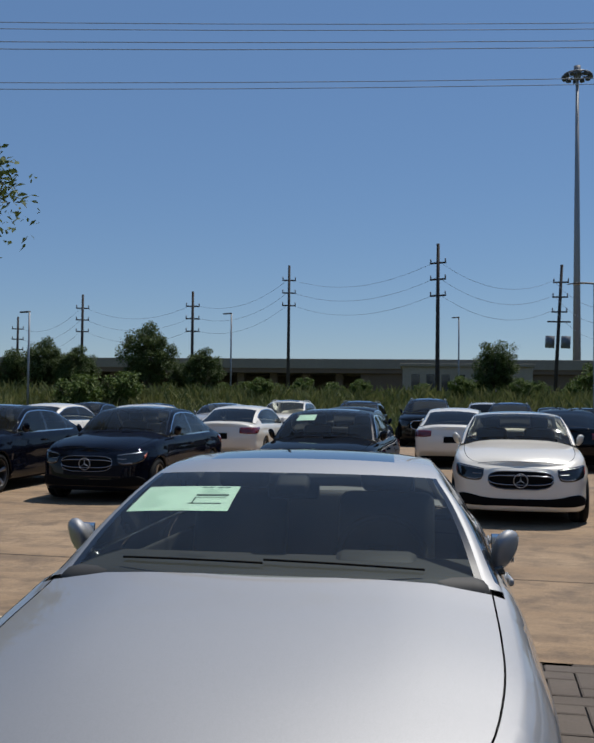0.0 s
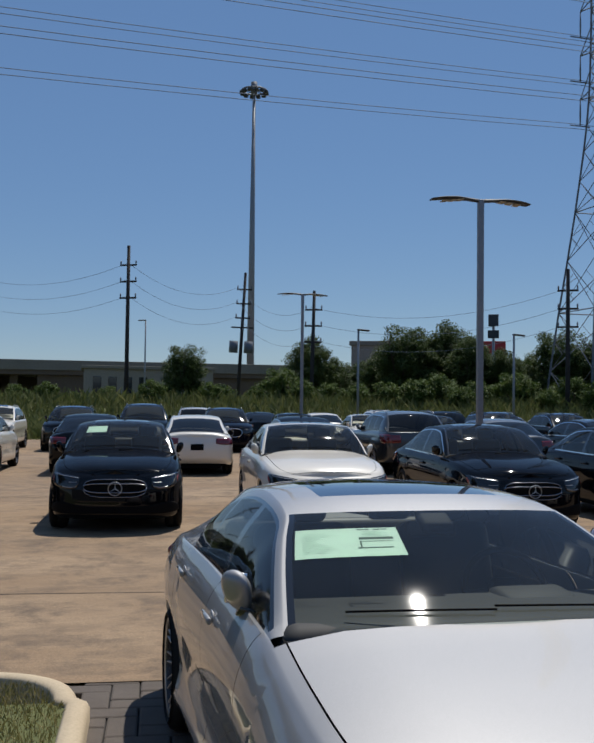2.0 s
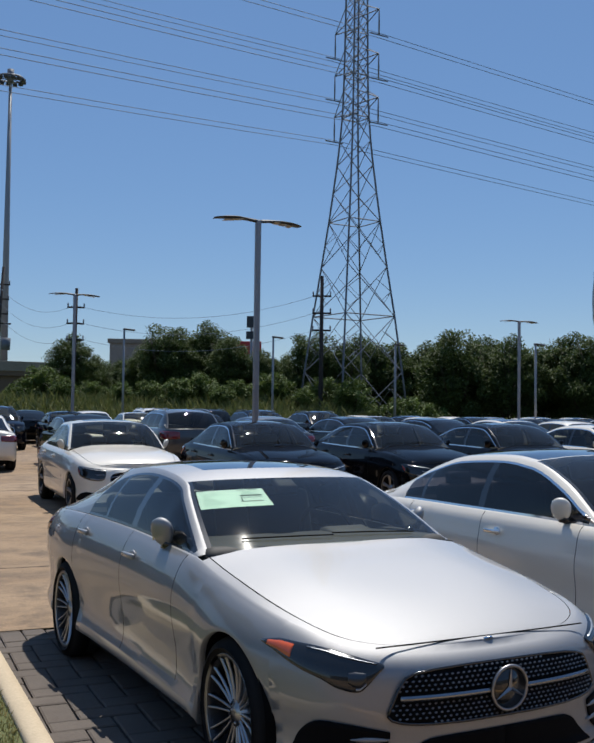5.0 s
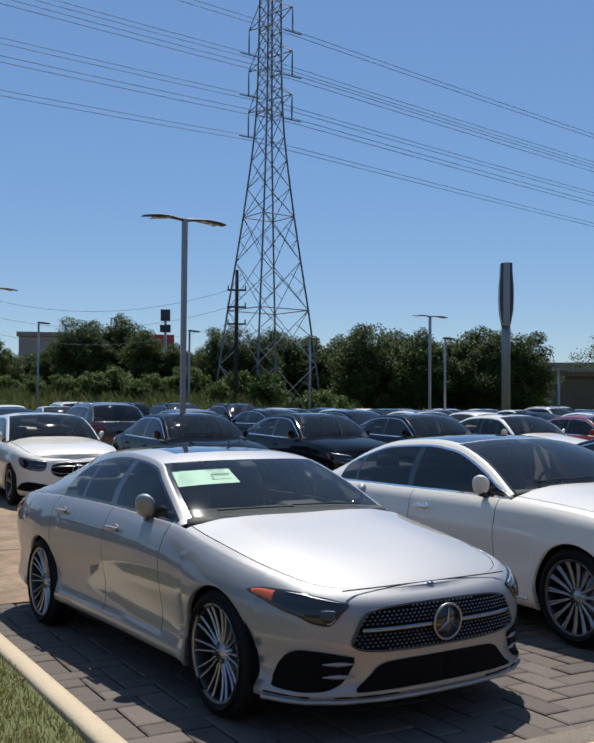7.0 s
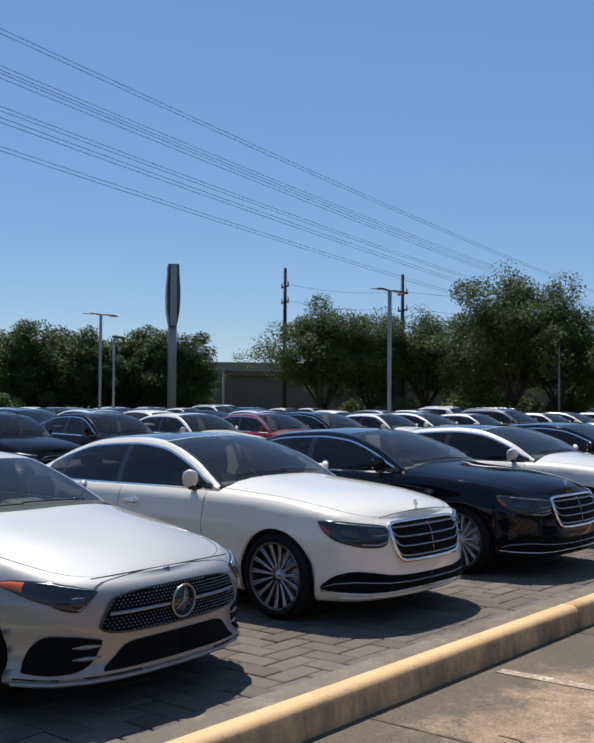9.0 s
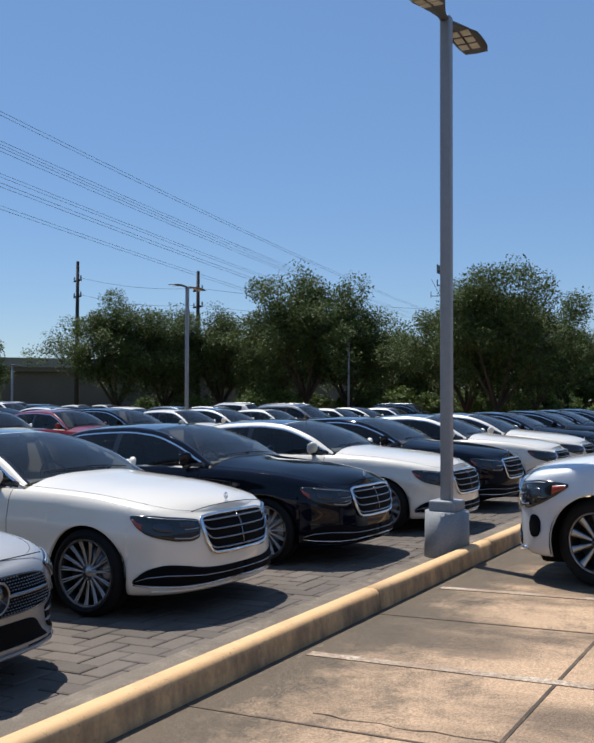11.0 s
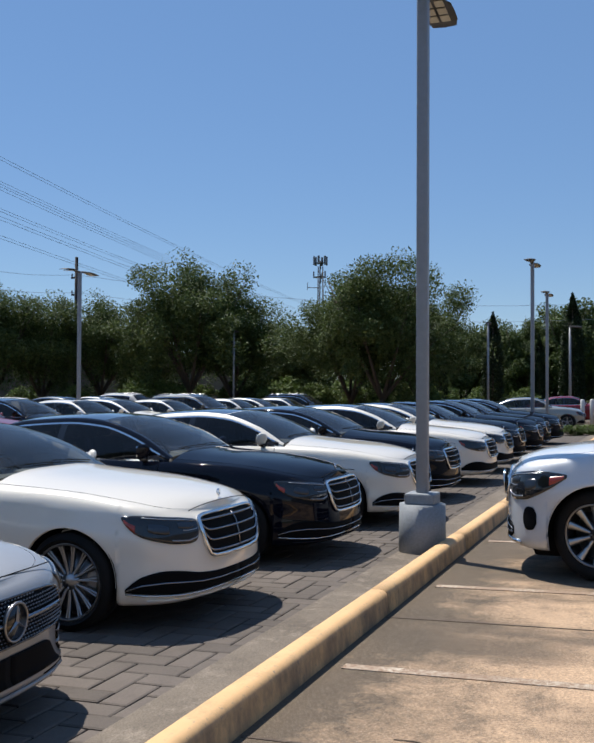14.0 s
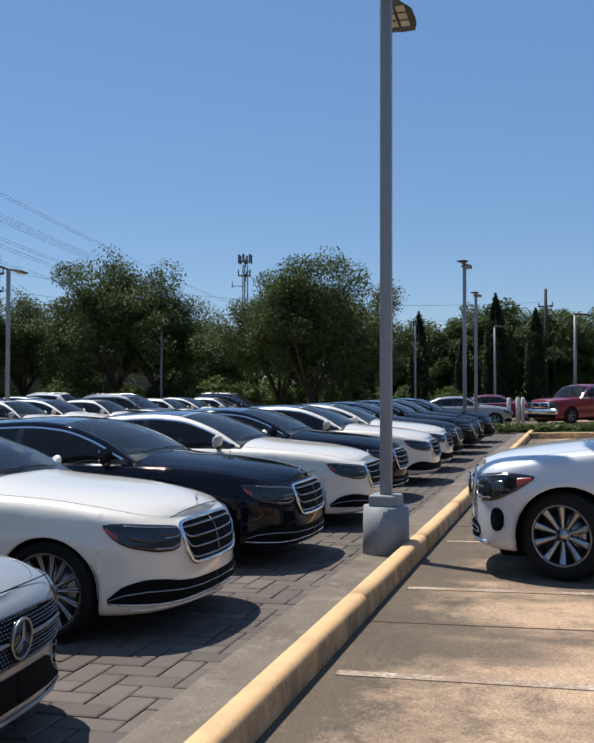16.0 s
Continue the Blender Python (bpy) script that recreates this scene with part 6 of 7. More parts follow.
def lamp_post(x, y, top, turn, label, base=True, base_z=None):
    ob = new("street_lamp")
    z0 = ground_z(x, y)
    h = top - z0
    ob.matrix_basis = pose(x, y, z0, 0, 0, turn)
    b0 = 0.0
    if base:
        bm = column(0.245, 0.235, -0.05, 0.50, 24)
        piece("concrete_base", mesh_of(*bm, M_GREYPAINT), ob, "grey painted round concrete base")
        piece("base_plate", mesh_of(*rounded(0.31, 0.31, 0.12, 0.02, pose(0, 0, 0.555)), M_GREYPAINT, False), ob)
        b0 = 0.6
    piece("pole", mesh_of(*rounded(0.118, 0.118, h - b0, 0.02, pose(0, 0, (h + b0) / 2), 3), M_POLE), ob)
    for sgn in (0, 180):
        arm = piece("lamp_head", BLADE, ob, "curved dark lamp head")
        arm.matrix_basis = pose(0, 0, h - 0.06, 0, 0, sgn)
        for k in range(3):
            for j in (-1, 1):
                d = piece("diffuser", mesh_of(*rounded(0.13, 0.10, 0.012, 0.004, pose(0.46 + 0.16 * k, j * 0.065, 0.045 - 0.02 * k - 0.018) @ pose(0, 0, 0, 0, 6)), M_DIFFUSER, False), arm)
    return tagged(ob, label, "lamp", "lamp posts of the lot")


x, y = lot(5.80, -0.60)
lamp_post(x, y, 6.05, -4.4, "grey lamp post on a painted concrete base at the kerb")
for x, y, top, turn in ((6.36, 16.24, 6.12, 0), (7.4, 36.6, 6.55, 0), (26.0, 14.43, 6.05, -4), (28.2, 32.75, 6.25, -4), (28.0, -1.1, 6.1, -4), (36.7, -1.28, 5.95, -4)):
    lamp_post(x, y, top, turn, "slim grey lamp post with two curved heads")


def arm_lamp(x, y, top, turn):
    ob = new("street_lamp")
    z0 = ground_z(x, y)
    ob.matrix_basis = pose(x, y, z0, 0, 0, turn)
    piece("pole", mesh_of(*column(0.085, 0.065, -0.05, top - z0, 10), M_POLE), ob)
    piece("lamp_head", mesh_of(*rounded(0.75, 0.3, 0.10, 0.04, pose(0.32, 0, top - z0, 0, 4)), M_HEAD), ob)
    return tagged(ob, "thin grey lamp post with one short arm", "lamp", "thin lamp posts of the lot")


for x, y, top, turn in ((15.3, 55.1, 6.7, 0), (24.1, 51.6, 6.4, 0), (30.9, 47.7, 6.0, 0), (4.3, 88.1, 9.8, 180), (-15.1, 76.6, 9.1, 180), (-26.9, 62.5, 7.9, 180), (36.5, 40.9, 5.9, 0), (41.4, 36.1, 3.9, 0), (55.9, -2.0, 5.8, -90), (45.7, -6.0, 5.7, -90), (58, 20.5, 6.0, 0), (57, 3.0, 6.2, 0)):
    arm_lamp(x, y, top, turn)


def utility_pole(x, y, top, turn, arms=3, boxes=False, lean=0.0):
    ob = new("utility_pole")
    z0 = ground_z(x, y)
    h = top - z0
    ob.matrix_basis = pose(x, y, z0, 0, lean, turn)
    piece("pole", mesh_of(*column(0.20, 0.13, -0.1, h, 10), M_TIMBER), ob)
    for k in range(arms):
        z = h - 1.6 - 1.35 * k
        piece("crossarm", mesh_of(*rounded(1.5, 0.12, 0.14, 0.02, pose(0, 0, z)), M_TIMBER, False), ob)
        for sx in (-0.68, 0.68):
            piece("insulator", mesh_of(*join(tube([(sx, 0, z + 0.05), (sx, 0, z + 0.2), (sx, 0, z + 0.38)], [0.03, 0.07, 0.04], 8)), M_GALV), ob)
    if boxes:
        for sx in (-0.75, 0.75):
            piece("transformer", mesh_of(*join(tube([(sx, 0, h - 7.6), (sx, 0, h - 6.5)], 0.42, 14)), M_GALV), ob, "grey cylindrical transformer")
        piece("crossarm", mesh_of(*rounded(2.2, 0.12, 0.14, 0.02, pose(0, 0, h - 5.2)), M_TIMBER, False), ob)
    return tagged(ob, "dark timber utility pole with short crossarms", "pole", "utility poles along the freeway")


def wire(a, b, sag, r, label, group, twin=0.0):
    """A hanging wire; twin wires hang side by side."""
    for off in ((-twin, twin) if twin else (0.0,)):
        pts = []
        for i in range(33):
            t = i / 32
            p = Vector(a).lerp(Vector(b), t)
            pts.append(Vector((p.x, p.y, p.z - 4 * sag * t * (1 - t) + off)))
        tagged(new("power_line", mesh_of(*tube(pts, r, 5), M_WIRE)), label, "wire", group)


row = [(-51.7, 117.2, 12.5), (-38.1, 104.0, 13.9), (-23.6, 98.0, 13.5), (-13.2, 98.4, 16.3), (2.1, 76.9, 14.9), (12.8, 86.9, 14.5), (17.2, 75.3, 11.6), (33.4, 62.0, 12.3)]
for i, (x, y, top) in enumerate(row):
    utility_pole(x, y, top, 20 if i < 4 else -30, 3, i == 5, 3.0 if i == 5 else (1.0 if i == 6 else 0.0))
for k in range(3):
    for (x0, y0, t0), (x1, y1, t1) in zip(row[:-1], row[1:]):
        wire((x0, y0, t0 - 1.4 - 1.35 * k), (x1, y1, t1 - 1.4 - 1.35 * k), 1.5, 0.014, "thin distribution wire sagging between timber poles", "distribution wires")
for x, y, top in ((59.7, 45.3, 13.3), (63.0, 35.7, 12.4), (85.8, -6.5, 11.2)):
    utility_pole(x, y, top, 60, 2)
for k in range(2):
    wire((59.7, 45.3, 12.0 - 1.4 * k), (63.0, 35.7, 11.0 - 1.4 * k), 0.4, 0.014, "thin distribution wire sagging between timber poles", "distribution wires")
    wire((63.0, 35.7, 11.0 - 1.4 * k), (85.8, -6.5, 10.0 - 1.4 * k), 1.2, 0.014, "thin distribution wire sagging between timber poles", "distribution wires")

# high mast light
mast = new("high_mast_light")
mast.matrix_basis = pose(23.5, 140.4, 0)
piece("mast", mesh_of(*tube([(0, 0, 0), (0, 0, 26), (0, 0, 50.5)], [0.64, 0.44, 0.22], 14), M_POLE), mast)
ring = [(1.9 * math.cos(2 * math.pi * k / 24), 1.9 * math.sin(2 * math.pi * k / 24), 50.3) for k in range(24)]
piece("ring", mesh_of(*join(tube(ring, 0.14, 6, True), tube([(0, 0, 49.6), (0, 0, 51.6)], 0.5, 10)), M_GALV), mast)
for k in range(12):
    a = 2 * math.pi * k / 12
    piece("floodlight", mesh_of(*join(rounded(0.6, 0.62, 0.5, 0.12, pose(1.95 * math.cos(a), 1.95 * math.sin(a), 49.95, 0, 0, math.degrees(a))), tube([(0, 0, 50.4), (1.5 * math.cos(a), 1.5 * math.sin(a), 50.2)], 0.07, 5)), M_HEAD), mast)
tagged(mast, "tall steel high mast light with a ring of floodlights", "lamp")

# lattice pylon and its conductors
LINE = 3.6
PY = Vector((38.75, 66.1, 0.0))
pylon = new("pylon")
pylon.matrix_basis = pose(*PY, 0, 0, LINE)
half = curve([(0, 3.45), (5, 2.98), (9.7, 2.50), (17.8, 1.58), (26.8, 0.83), (30, 0.74), (40, 0.62), (46, 0.25)])
levels = [0, 5.0, 9.7, 13.9, 17.8, 20.3, 22.7, 24.8, 26.8] + [26.8 + 1.2 * k for k in range(1, 12)] + [41.5, 43.5, 46]


def bar(a, b, r):
    return tube([a, b], r, 4)


corner = [(1, 1), (-1, 1), (-1, -1), (1, -1)]
for c in corner:
    piece("leg", mesh_of(*tube([(c[0] * half(z), c[1] * half(z), z) for z in levels], 0.085, 5), M_GALV), pylon)
for i in range(len(levels) - 1):
    z0, z1 = levels[i], levels[i + 1]
    h0, h1 = half(z0), half(z1)
    for k in range(4):
        shapes = []
        a, b = corner[k], corner[(k + 1) % 4]
        p0, p1, q0, q1 = Vector((a[0] * h0, a[1] * h0, z0)), Vector((a[0] * h1, a[1] * h1, z1)), Vector((b[0] * h0, b[1] * h0, z0)), Vector((b[0] * h1, b[1] * h1, z1))
        shapes += [bar(p0, q1, 0.038), bar(q0, p1, 0.038)]
        if i < 4:
            # short struts from the middle of the legs stiffen the large lower panels
            mid = (p0 + q1 + q0 + p1) / 4
            for e, f in ((p0, p1), (q0, q1)):
                shapes.append(bar(e.lerp(f, 0.5), e.lerp(mid, 0.55), 0.026))
                shapes.append(bar(e.lerp(f, 0.5), f.lerp(mid, 0.55), 0.026))
        if i in (1, 3, 7, 10, 13):
            shapes.append(bar(p1, q1, 0.048))
        for sh in shapes:
            piece("brace", mesh_of(*sh, M_GALV, False), pylon)
for z in (27.7, 31.4, 35.15):
    for sy in (1, -1):
        e = Vector((0, sy * 3.3, z))
        h = half(z)
        for sx in (1, -1):
            piece("crossarm", mesh_of(*bar((sx * h, sy * h, z - 0.1), e, 0.055), M_GALV, False), pylon)
            piece("crossarm", mesh_of(*bar((sx * h, sy * h, z + 1.35), e, 0.04), M_GALV, False), pylon)
        hang = piece("insulator", mesh_of(*tube([e, (0, e.y, z - 1.2), (0, e.y, z - 2.15)], [0.045, 0.08, 0.06], 6), M_GALV), pylon)
        piece("yoke", mesh_of(*rounded(1.9, 0.10, 0.09, 0.02, pose(0, e.y, z - 2.2)), M_GALV, False), hang)
        w0 = pylon.matrix_basis @ Vector((0, e.y, z - 2.25))
        d = Vector((0.998, 0.062, 0))
        wire(w0, w0 - Vector((0.965, 0.262, 0)) * 330, 7.6, 0.026, "high-voltage twin conductor hanging from the pylon", "conductors", 0.2)
        wire(w0, w0 + d * 420, 4.6, 0.026, "high-voltage twin conductor hanging from the pylon", "conductors", 0.2)
tagged(pylon, "tall grey steel lattice pylon with crossarms", "pylon")

# tall sign seen from its edge
sign = new("pylon_sign")
sign.matrix_basis = pose(52.6, 51.6, 0, 0, 0, -44)
M_SIGN = simple("sign_side", (0.035, 0.04, 0.05), 0.4, 0.3)
piece("post", mesh_of(*tube([(0, 0, -0.1), (0, 0, 13.0)], 0.36, 16), M_POLE), sign)
for sx in (-1, 1):
    # each panel bulges in its middle and narrows to both ends
    prof = [(0.20, -2.2), (0.50, -2.2), (0.58, -1.2), (0.60, 0), (0.58, 1.2), (0.50, 2.2), (0.20, 2.2)]
    rows = ((8.05, 0.30), (8.6, 0.62), (9.3, 0.95), (10.4, 1.06), (11.4, 1.0), (12.2, 0.80), (13.0, 0.74))
    vs = [Vector((sx * (0.20 + (x - 0.20) * w), y, z)) for z, w in rows for x, y in prof]
    n = len(rows)
    fs = [tuple(range(7)), tuple(reversed(range(7 * n - 7, 7 * n)))]
    for k in range(n - 1):
        for j in range(7):
            l = (j + 1) % 7
            fs.append((k * 7 + j, k * 7 + l, k * 7 + 7 + l, k * 7 + 7 + j))
    piece("sign_panel", tidy(mesh_of(vs, fs, M_SIGN, False)), sign, "dark curved sign panel")
for y in (-2.24, 2.24):
    piece("edge_cover", mesh_of(*rounded(0.52, 0.10, 5.05, 0.03, pose(0, y, 10.5)), M_POLE), sign, "light grey edge cover")
tagged(sign, "tall dark two-sided sign on a grey post", "sign")
# small far sign
s2 = new("road_sign")
s2.matrix_basis = pose(38.8, 86.8, 0, 0, 0, -30)
piece("post", mesh_of(*tube([(0, 0, 0), (0, 0, 11.3)], 0.14, 8), M_POLE), s2)
piece("sign_panel", mesh_of(*rounded(1.0, 0.3, 1.2, 0.03, pose(0, -0.1, 10.8)), M_SIGN, False), s2)
piece("sign_panel", mesh_of(*rounded(1.1, 0.3, 0.8, 0.03, pose(0, -0.1, 9.4)), M_SIGN, False), s2)
tagged(s2, "far dark sign boards on a post", "sign")

# cell tower
cell = new("cell_tower")
cell.matrix_basis = pose(150.9, 39.6, 0)
legs = [(0.44 * math.cos(2.1 * k + 0.4), 0.44 * math.sin(2.1 * k + 0.4)) for k in range(3)]
for lx, ly in legs:
    piece("leg", mesh_of(*tube([(lx * 1.6, ly * 1.6, 0), (lx, ly, 23.0)], 0.10, 7), M_HEAD), cell)
for k in range(3):
    (ax, ay), (bx, by) = legs[k], legs[(k + 1) % 3]
    zig = [((ax, ay) if i % 2 else (bx, by)) + (1.0 + 1.0 * i,) for i in range(22)]
    piece("lattice", mesh_of(*tube(zig, 0.03, 4), M_HEAD), cell)
for z, n, rr, size in ((24.0, 6, 1.12, (0.36, 0.24, 1.5)), (21.6, 3, 1.15, (0.22, 0.2, 1.1))):
    ring = [(rr * 0.9 * math.cos(0.5236 * k), rr * 0.9 * math.sin(0.5236 * k), z - 0.4) for k in range(12)]
    spokes = [tube([(0, 0, z - 0.4), (rr * math.cos(2.0944 * k), rr * math.sin(2.0944 * k), z - 0.4)], 0.06, 5) for k in range(3)]
    piece("platform", mesh_of(*join(tube(ring, 0.07, 5, True), tube([(0, 0, z - 1.4), (0, 0, z)], 0.14, 8), *spokes), M_HEAD), cell)
    for k in range(n):
        a = 2 * math.pi * k / n
        piece("antenna", mesh_of(*rounded(*size, 0.05, pose(rr * math.cos(a), rr * math.sin(a), z, 0, 0, math.degrees(a) + 90)), M_GALV, False), cell)
arm = tube([(0, 0, 19.4), (-1.2, 1.9, 19.4)], 0.07, 5)
piece("side_arm", mesh_of(*join(arm, tube([(-1.2, 1.9, 19.0), (-1.2, 1.9, 20.2)], 0.06, 5)), M_HEAD), cell)
tagged(cell, "grey lattice cell tower with panel antennas", "tower")

# ---- freeway, buildings ----
M_BRIDGE = surface("bridge_concrete", (0.10, 0.074, 0.055), (0.145, 0.110, 0.083), 0.3, 0.9, 6.0)
M_RAIL = surface("bridge_rail", (0.17, 0.155, 0.13), (0.23, 0.21, 0.18), 0.4, 0.85, 6.0)
M_HOUSE = surface("pale_stucco", (0.22, 0.20, 0.175), (0.29, 0.265, 0.235), 0.3, 0.85, 5.0)
M_WINDOW = simple("window_pane", (0.02, 0.024, 0.03), 0.1, 0.0, 0.5)
M_REDPANEL = simple("red_panel", (0.30, 0.015, 0.02), 0.5)


def block(x0, x1, y0, y1, z0, z1, M=Matrix()):
    return moved(rounded(x1 - x0, y1 - y0, z1 - z0, 0.03, pose((x0 + x1) / 2, (y0 + y1) / 2, (z0 + z1) / 2), 1), M)


def freeway(M, length, open_part, label):
    ob = new("freeway_bridge")
    ob.matrix_basis = M
    piece("deck", mesh_of(*block(0, length, 0, 14, 5.6, 6.5), M_BRIDGE, False), ob)
    piece("parapet", mesh_of(*block(0, length, -0.2, 0.15, 6.2, 7.5), M_RAIL, False), ob)
    piece("wall", mesh_of(*block(open_part, length, 0.6, 1.0, -0.2, 5.58), M_BRIDGE, False), ob)
    piece("wall", mesh_of(*block(0, open_part, 12.6, 13.0, -0.2, 5.58), M_BRIDGE, False), ob)
    x = 1.5
    while x < open_part:
        piece("pier", mesh_of(*block(x, x + 1.0, 2.0, 3.2, -0.2, 5.58), M_BRIDGE, False), ob)
        x += 4.5
    return tagged(ob, label, "bridge")


freeway(pose(-75, 124, 0), 150, 68, "long grey concrete freeway bridge with piers")
freeway(pose(84, 98, 0, 0, 0, -46), 72, 0, "tan concrete freeway wall behind the oaks")
bld = new("building")
bld.matrix_basis = pose(-1.2, 107, 0)
piece("wall", mesh_of(*block(0, 14.5, 0, 9, -0.2, 5.9), M_HOUSE, False), bld)
piece("roof", mesh_of(*block(-0.3, 14.8, -0.3, 9.3, 5.9, 6.25), M_RAIL, False), bld)
for x in (1.0, 2.7, 4.4, 6.1):
    wn = piece("window", mesh_of(*block(x, x + 0.9, -0.08, 0.1, 2.9, 5.0), M_WINDOW, False), bld)
    piece("sill", mesh_of(*block(x - 0.1, x + 1.0, -0.15, 0.05, 2.75, 2.88), M_RAIL, False), wn)
piece("door", mesh_of(*block(8.3, 9.4, -0.08, 0.1, 0, 3.0), M_WINDOW, False), bld)
tagged(bld, "low pale stucco building with dark windows", "building")
rh = new("building")
rh.matrix_basis = pose(60.5, 131.5, 0, 0, 0, -25)
piece("wall", mesh_of(*block(-23, 0, 0, 14, 0, 11.6), M_HOUSE, False), rh)
piece("roof", mesh_of(*block(-23.3, -3.4, -0.3, 14.3, 11.6, 12.3), M_RAIL, False), rh)
piece("fascia", mesh_of(*block(-3.3, 0.6, -0.5, 14.3, 10.2, 12.2), M_REDPANEL, False), rh, "red fascia panel")
tagged(rh, "far pale store with a red fascia", "building")
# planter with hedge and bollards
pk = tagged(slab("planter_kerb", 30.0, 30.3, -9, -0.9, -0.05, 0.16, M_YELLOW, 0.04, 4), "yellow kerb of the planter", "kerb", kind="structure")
sheet_over([30.3, 34.5], span(-9, -0.95, 4), 0.05, M_EARTH, "planter_soil", "soil of the planter", "soil")
for i in range(11):
    x, y = lot(33.6 + 0.4 * (i % 2), 0.3 - 0.75 * i)
    tree(BUSHES, i, x, y, 0.27, "hedge_bush", "low clipped green hedge bush in the planter", "bush", "hedge in the planter", 0.55)
for i, (u, v) in enumerate(((43.0, 0.6), (43.4, 0.2), (44.2, 0.0))):
    x, y = lot(u, v)
    tagged(new("bollard", mesh_of(*moved(join(tube([(0, 0, -0.05), (0, 0, 1.25), (0, 0, 1.3)], [0.10, 0.10, 0.06], 14)), pose(x, y, ground_z(x, y))), simple("bollard_paint", (0.6, 0.58, 0.55), 0.6))), "pale concrete bollard by the drive", "bollard", "bollards by the drive")

# an unseen wall, added behind the walk, closes the place and darkens the cars' reflections
M_BACK_WALL = surface("showroom_front", (0.10, 0.105, 0.115), (0.15, 0.155, 0.165), 0.4, 0.35, 8.0, 0.1, 0.002)
tagged(new("wall_south", mesh_of(*block(-45, 60, -27, -26, 0.0, 7.5, LOT), M_BACK_WALL, False)), "plain dark grey wall added unseen behind the walk to darken reflections", "wall", kind="structure")

# ---- the parked cars, row by row ----
SMALL = ("steering_wheel", "intake_trim", "rear_view_mirror", "mirror_foot", "mirror_glass", "emblem_back", "brake_disc", "intake_slat", "lamp_unit", "sill_trim", "diffuser", "bumper_trim")
FAR = SMALL + ("front_seat", "rear_seat", "wiper", "door_handle", "light_strip", "emblem_spokes", "intake_fin", "skid_plate", "air_intake", "scuttle", "grille_bar", "side_marker")
NAMES = {"silver_paint": "silver", "white_paint": "white", "black_paint": "black", "navy_paint": "dark navy", "graphite_paint": "graphite grey", "red_paint": "red", "sand_paint": "sand grey"}
KINDS = {"coupe": "four-door coupe", "saloon": "long saloon", "compact": "compact saloon", "suv": "SUV", "large_suv": "large SUV"}

park("coupe", stand(-0.045, 0, 0), SILVER, "silver four-door coupe with a price sheet in its windshield", group="front row of parked cars")
front = (WHITE, NAVY, WHITE, NAVY, WHITE, WHITE, NAVY, NAVY, NAVY, NAVY)
for i, c in enumerate(front):
    park("saloon", stand(*lot(2.77 + 2.75 * i, 0.04 + (0.045, 0.03, -0.1, 0.05, -0.1, 0.0, 0.1, 0.0, 0.1, 0.0)[i]), -4.4), c, NAMES[c.name] + " long saloon with chrome grille on pavers", SMALL[5:] if i > 3 else (), "front row of parked cars")
second = [(-8.25, 11.8, "compact", NAVY), (-5.4, 11.6, "compact", NAVY), (-1.88, 10.94, "compact", BLACK), (0.98, 10.7, "compact", WHITE), (3.75, 10.6, "compact", BLACK), (6.45, 10.5, "compact", BLACK),
          (9.2, 10.6, "compact", BLACK), (11.95, 10.7, "compact", WHITE), (14.65, 10.7, "compact", RED), (17.4, 10.8, "saloon", NAVY), (20.1, 10.9, "compact", WHITE), (22.9, 11.0, "saloon", WHITE), (25.6, 11.0, "compact", WHITE),
          (28.4, 11.0, "suv", GRAPHITE), (31.1, 11.0, "compact", WHITE), (33.9, 11.0, "saloon", WHITE), (36.6, 11.0, "compact", WHITE), (39.4, 11.0, "suv", BLACK)]
for u, v, kind, c in second:
    ob = park(kind, stand(*lot(u, v), -4.4), c, NAMES[c.name] + " " + KINDS[kind] + " nose-out in the concrete lot", SMALL, "second row of parked cars")
    if u == -1.88:
        at = COMPACT["top_at"]
        vs = [at(0.15 + 0.06 * j / 2, -0.72 + 0.42 * i / 4, -0.004) for i in range(5) for j in range(3)]
        vs += [q - Vector((0, 0, 0.002)) for q in vs]
        fs = [f for i in range(4) for j in range(2) for b in [3 * i + j] for f in ((b, b + 3, b + 4, b + 1), (15 + b, 16 + b, 19 + b, 18 + b))]
        piece("window_sticker", mesh_of(vs, fs, M_PAPER), ob, "pale printed price sheet")
third = {-5.96: ("compact", WHITE), -3.0: ("compact", BLACK), -0.3: ("compact", WHITE), 2.4: ("compact", BLACK), 5.1: ("suv", GRAPHITE)}
fourth = {-7.3: ("suv", WHITE), -4.5: ("suv", BLACK), -1.8: ("large_suv", BLACK), 1.3: ("suv", NAVY), 4.0: ("compact", BLACK)}
crng = random.Random(21)


def pick():
    return crng.choice(("compact", "compact", "suv", "saloon")), crng.choice((WHITE, WHITE, WHITE, BLACK, BLACK, NAVY, GRAPHITE, SILVER))


for base, v, turn, known, lo, hi in ((7.9, 25.8, 175.6, third, -14, 41), (6.8, 32.5, -4.4, fourth, -16, 43), (6.0, 43.2, 175.6, {}, -2, 44)):
    spots = dict(known)
    u = base
    while u < hi:
        spots[round(u, 2)] = pick()
        u += 2.75
    u = (min(known) if known else base) - 2.8
    while u > lo:
        spots[round(u, 2)] = pick()
        u -= 2.8
    for u in sorted(spots):
        kind, c = spots[u]
        park(kind, stand(*lot(u, v + crng.uniform(-0.25, 0.25)), turn + crng.uniform(-1, 1)), c, NAMES[c.name] + " " + KINDS[kind] + " in a back row of the lot", FAR, "back rows of parked cars")
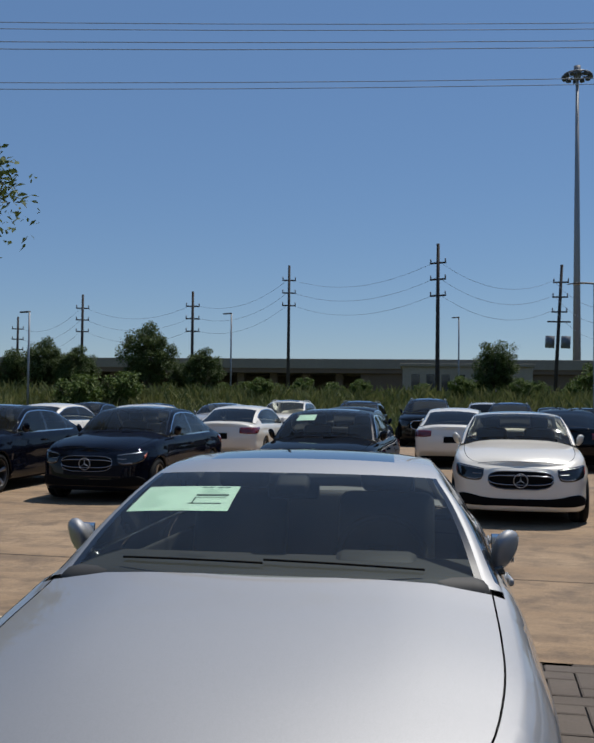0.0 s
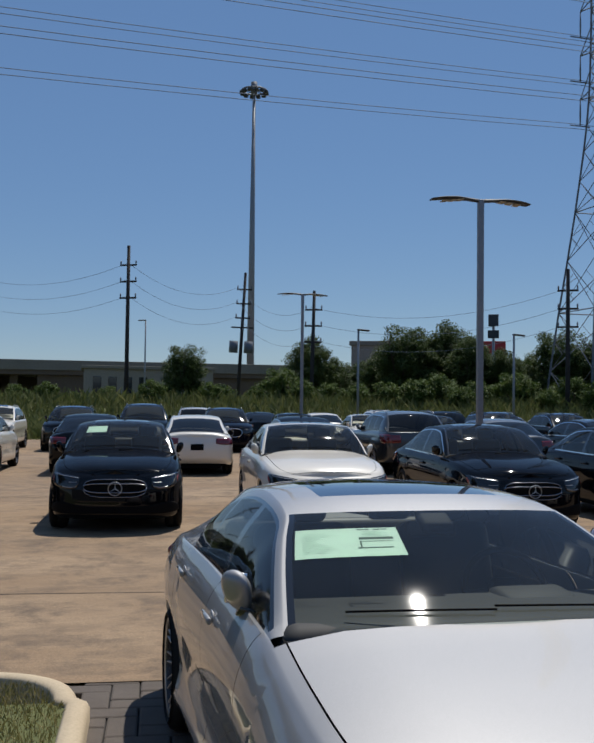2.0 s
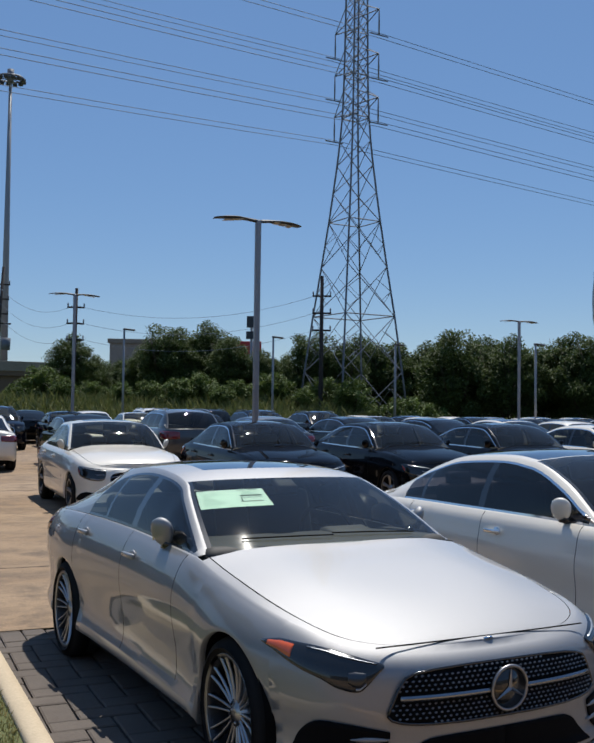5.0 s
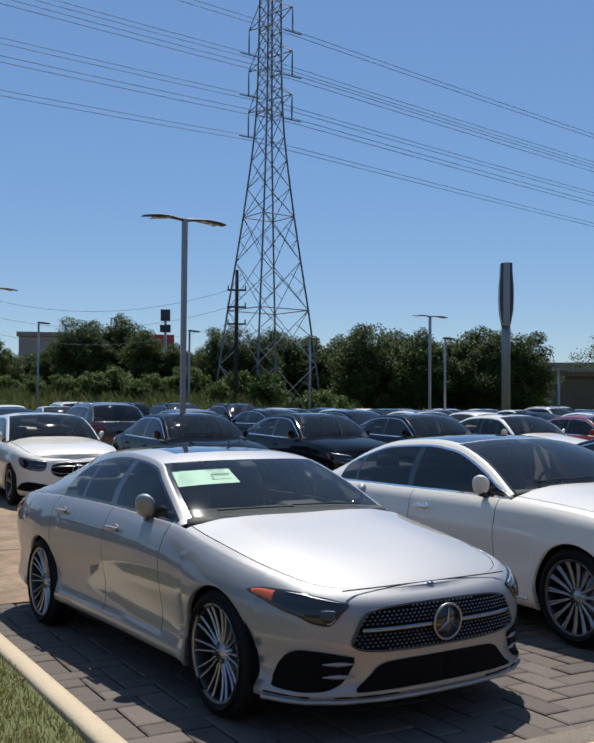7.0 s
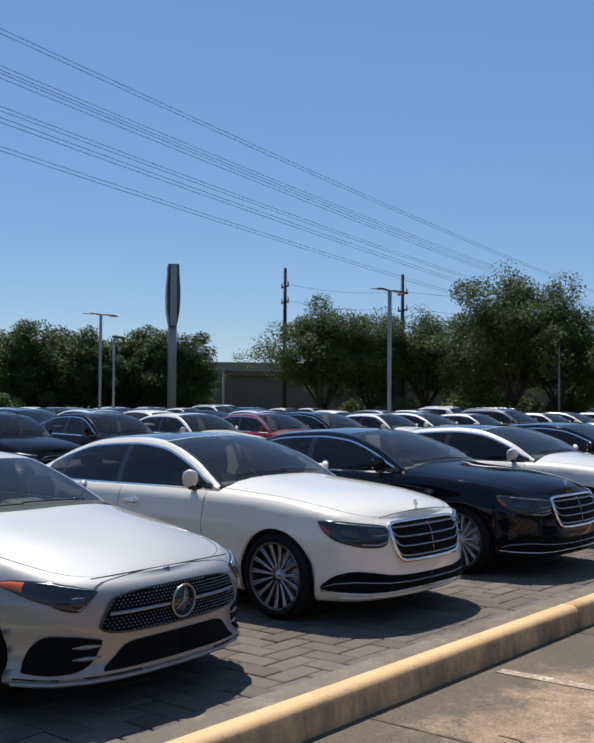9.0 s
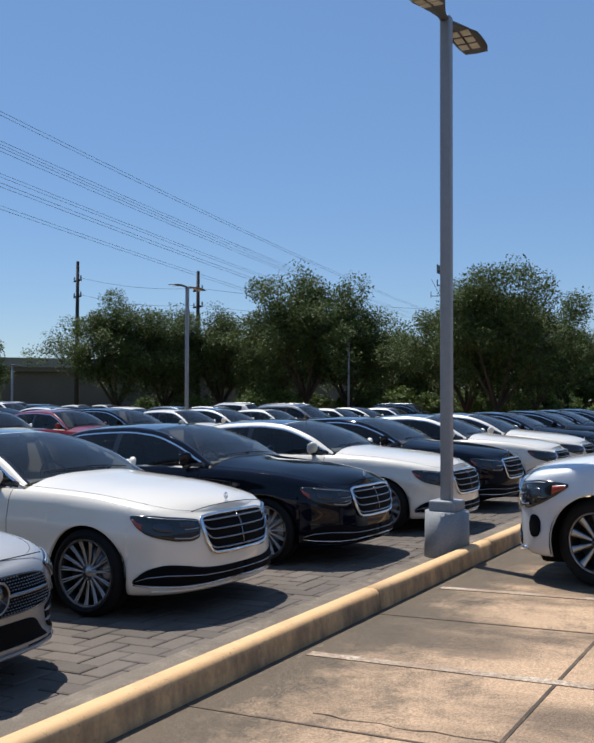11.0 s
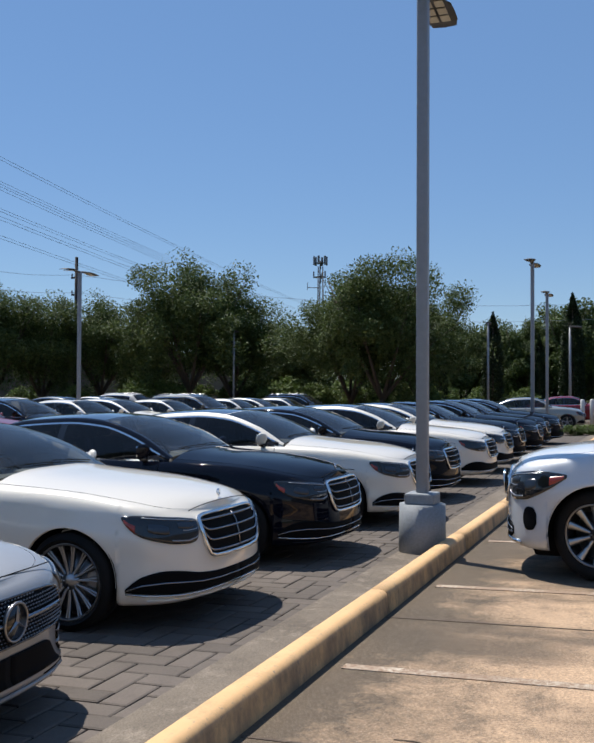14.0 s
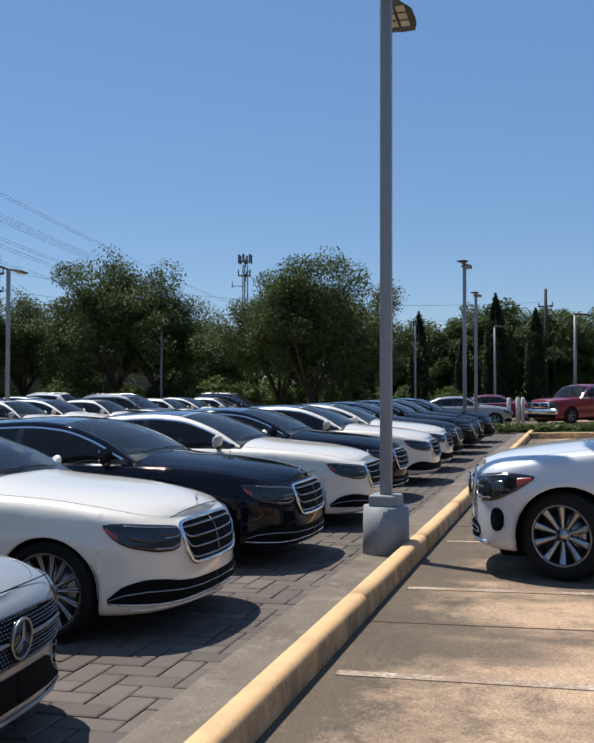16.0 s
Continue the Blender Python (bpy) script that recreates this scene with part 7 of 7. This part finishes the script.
park("large_suv", Matrix.Translation((0, 0, -0.032)) @ stand(*lot(5.64, -1.52), 180.0), PALE_SILVER, "pale silver large SUV nose-in at the yellow kerb", group="")
park("compact", stand(*lot(40.5, 0.3), 4), SAND, "sand grey saloon beyond the planter", SMALL, "cars beyond the planter")
park("compact", stand(*lot(49.5, -0.6), 4), RED, "bright red saloon beyond the bollards", SMALL, "cars beyond the planter")
park("pickup", stand(*lot(42.5, -0.9), 224), RED, "dark red pickup truck with a chrome grille", SMALL, "cars beyond the planter", "pickup truck")
drop_masters()

# ---- pavers ----
CELL = 0.184


def paver_shape(w, d):
    """A paver with chamfered top edges, its top face at zero."""
    b, e = 0.0055, 0.011
    out = []
    for ox, zz in ((b, -0.04), (b, -0.006), (b + e, 0.0)):
        out += [(-w / 2 + ox, -d / 2 + ox, zz), (w / 2 - ox, -d / 2 + ox, zz), (w / 2 - ox, d / 2 - ox, zz), (-w / 2 + ox, d / 2 - ox, zz)]
    fs = [(8, 9, 10, 11)]
    for k in range(4):
        l = (k + 1) % 4
        fs += [(k, l, 4 + l, 4 + k), (4 + k, 4 + l, 8 + l, 8 + k)]
    return out, fs


wide, tall = (mesh_of(*paver_shape(CELL * a, CELL * b), M_PAVER, False) for a, b in ((2, 1), (1, 2)))
paving = tagged(new("pavement"), "dark grey concrete pavers in a herringbone bond", "pavers", kind="structure")
prng = random.Random(3)
rest_v, rest_f = [], []
tilt = math.degrees(math.atan(SLOPE))
for i in range(-3, 193):
    for j in range(-2, 29):
        m = (i - j) % 4
        if m not in (0, 2):
            continue
        u0, v0 = -1.62 + i * CELL, -0.255 + j * CELL
        cu, cv = (u0 + CELL, v0 + CELL / 2) if m == 0 else (u0 + CELL / 2, v0)
        if cu < -1.86 or cv < -0.50 or cv > 4.82:
            continue
        x, y = lot(cu, cv)
        M = pose(x, y, ground_z(x, y) + prng.uniform(-0.003, 0.003), -tilt + prng.uniform(-0.4, 0.4), prng.uniform(-0.4, 0.4), -4.4 + prng.uniform(-0.6, 0.6))
        if cu < 7.0 and cv < 1.5:
            p = piece("paver", wide if m == 0 else tall, paving)
            p.matrix_basis = M
        else:
            vs, fs = paver_shape(*((CELL * 2, CELL) if m == 0 else (CELL, CELL * 2)))
            n = len(rest_v)
            rest_v += [M @ Vector(v) for v in vs]
            rest_f += [tuple(n + q for q in f) for f in fs]
tagged(piece("paver_field", mesh_of(rest_v, rest_f, M_PAVER, False), paving), kind="stuff")
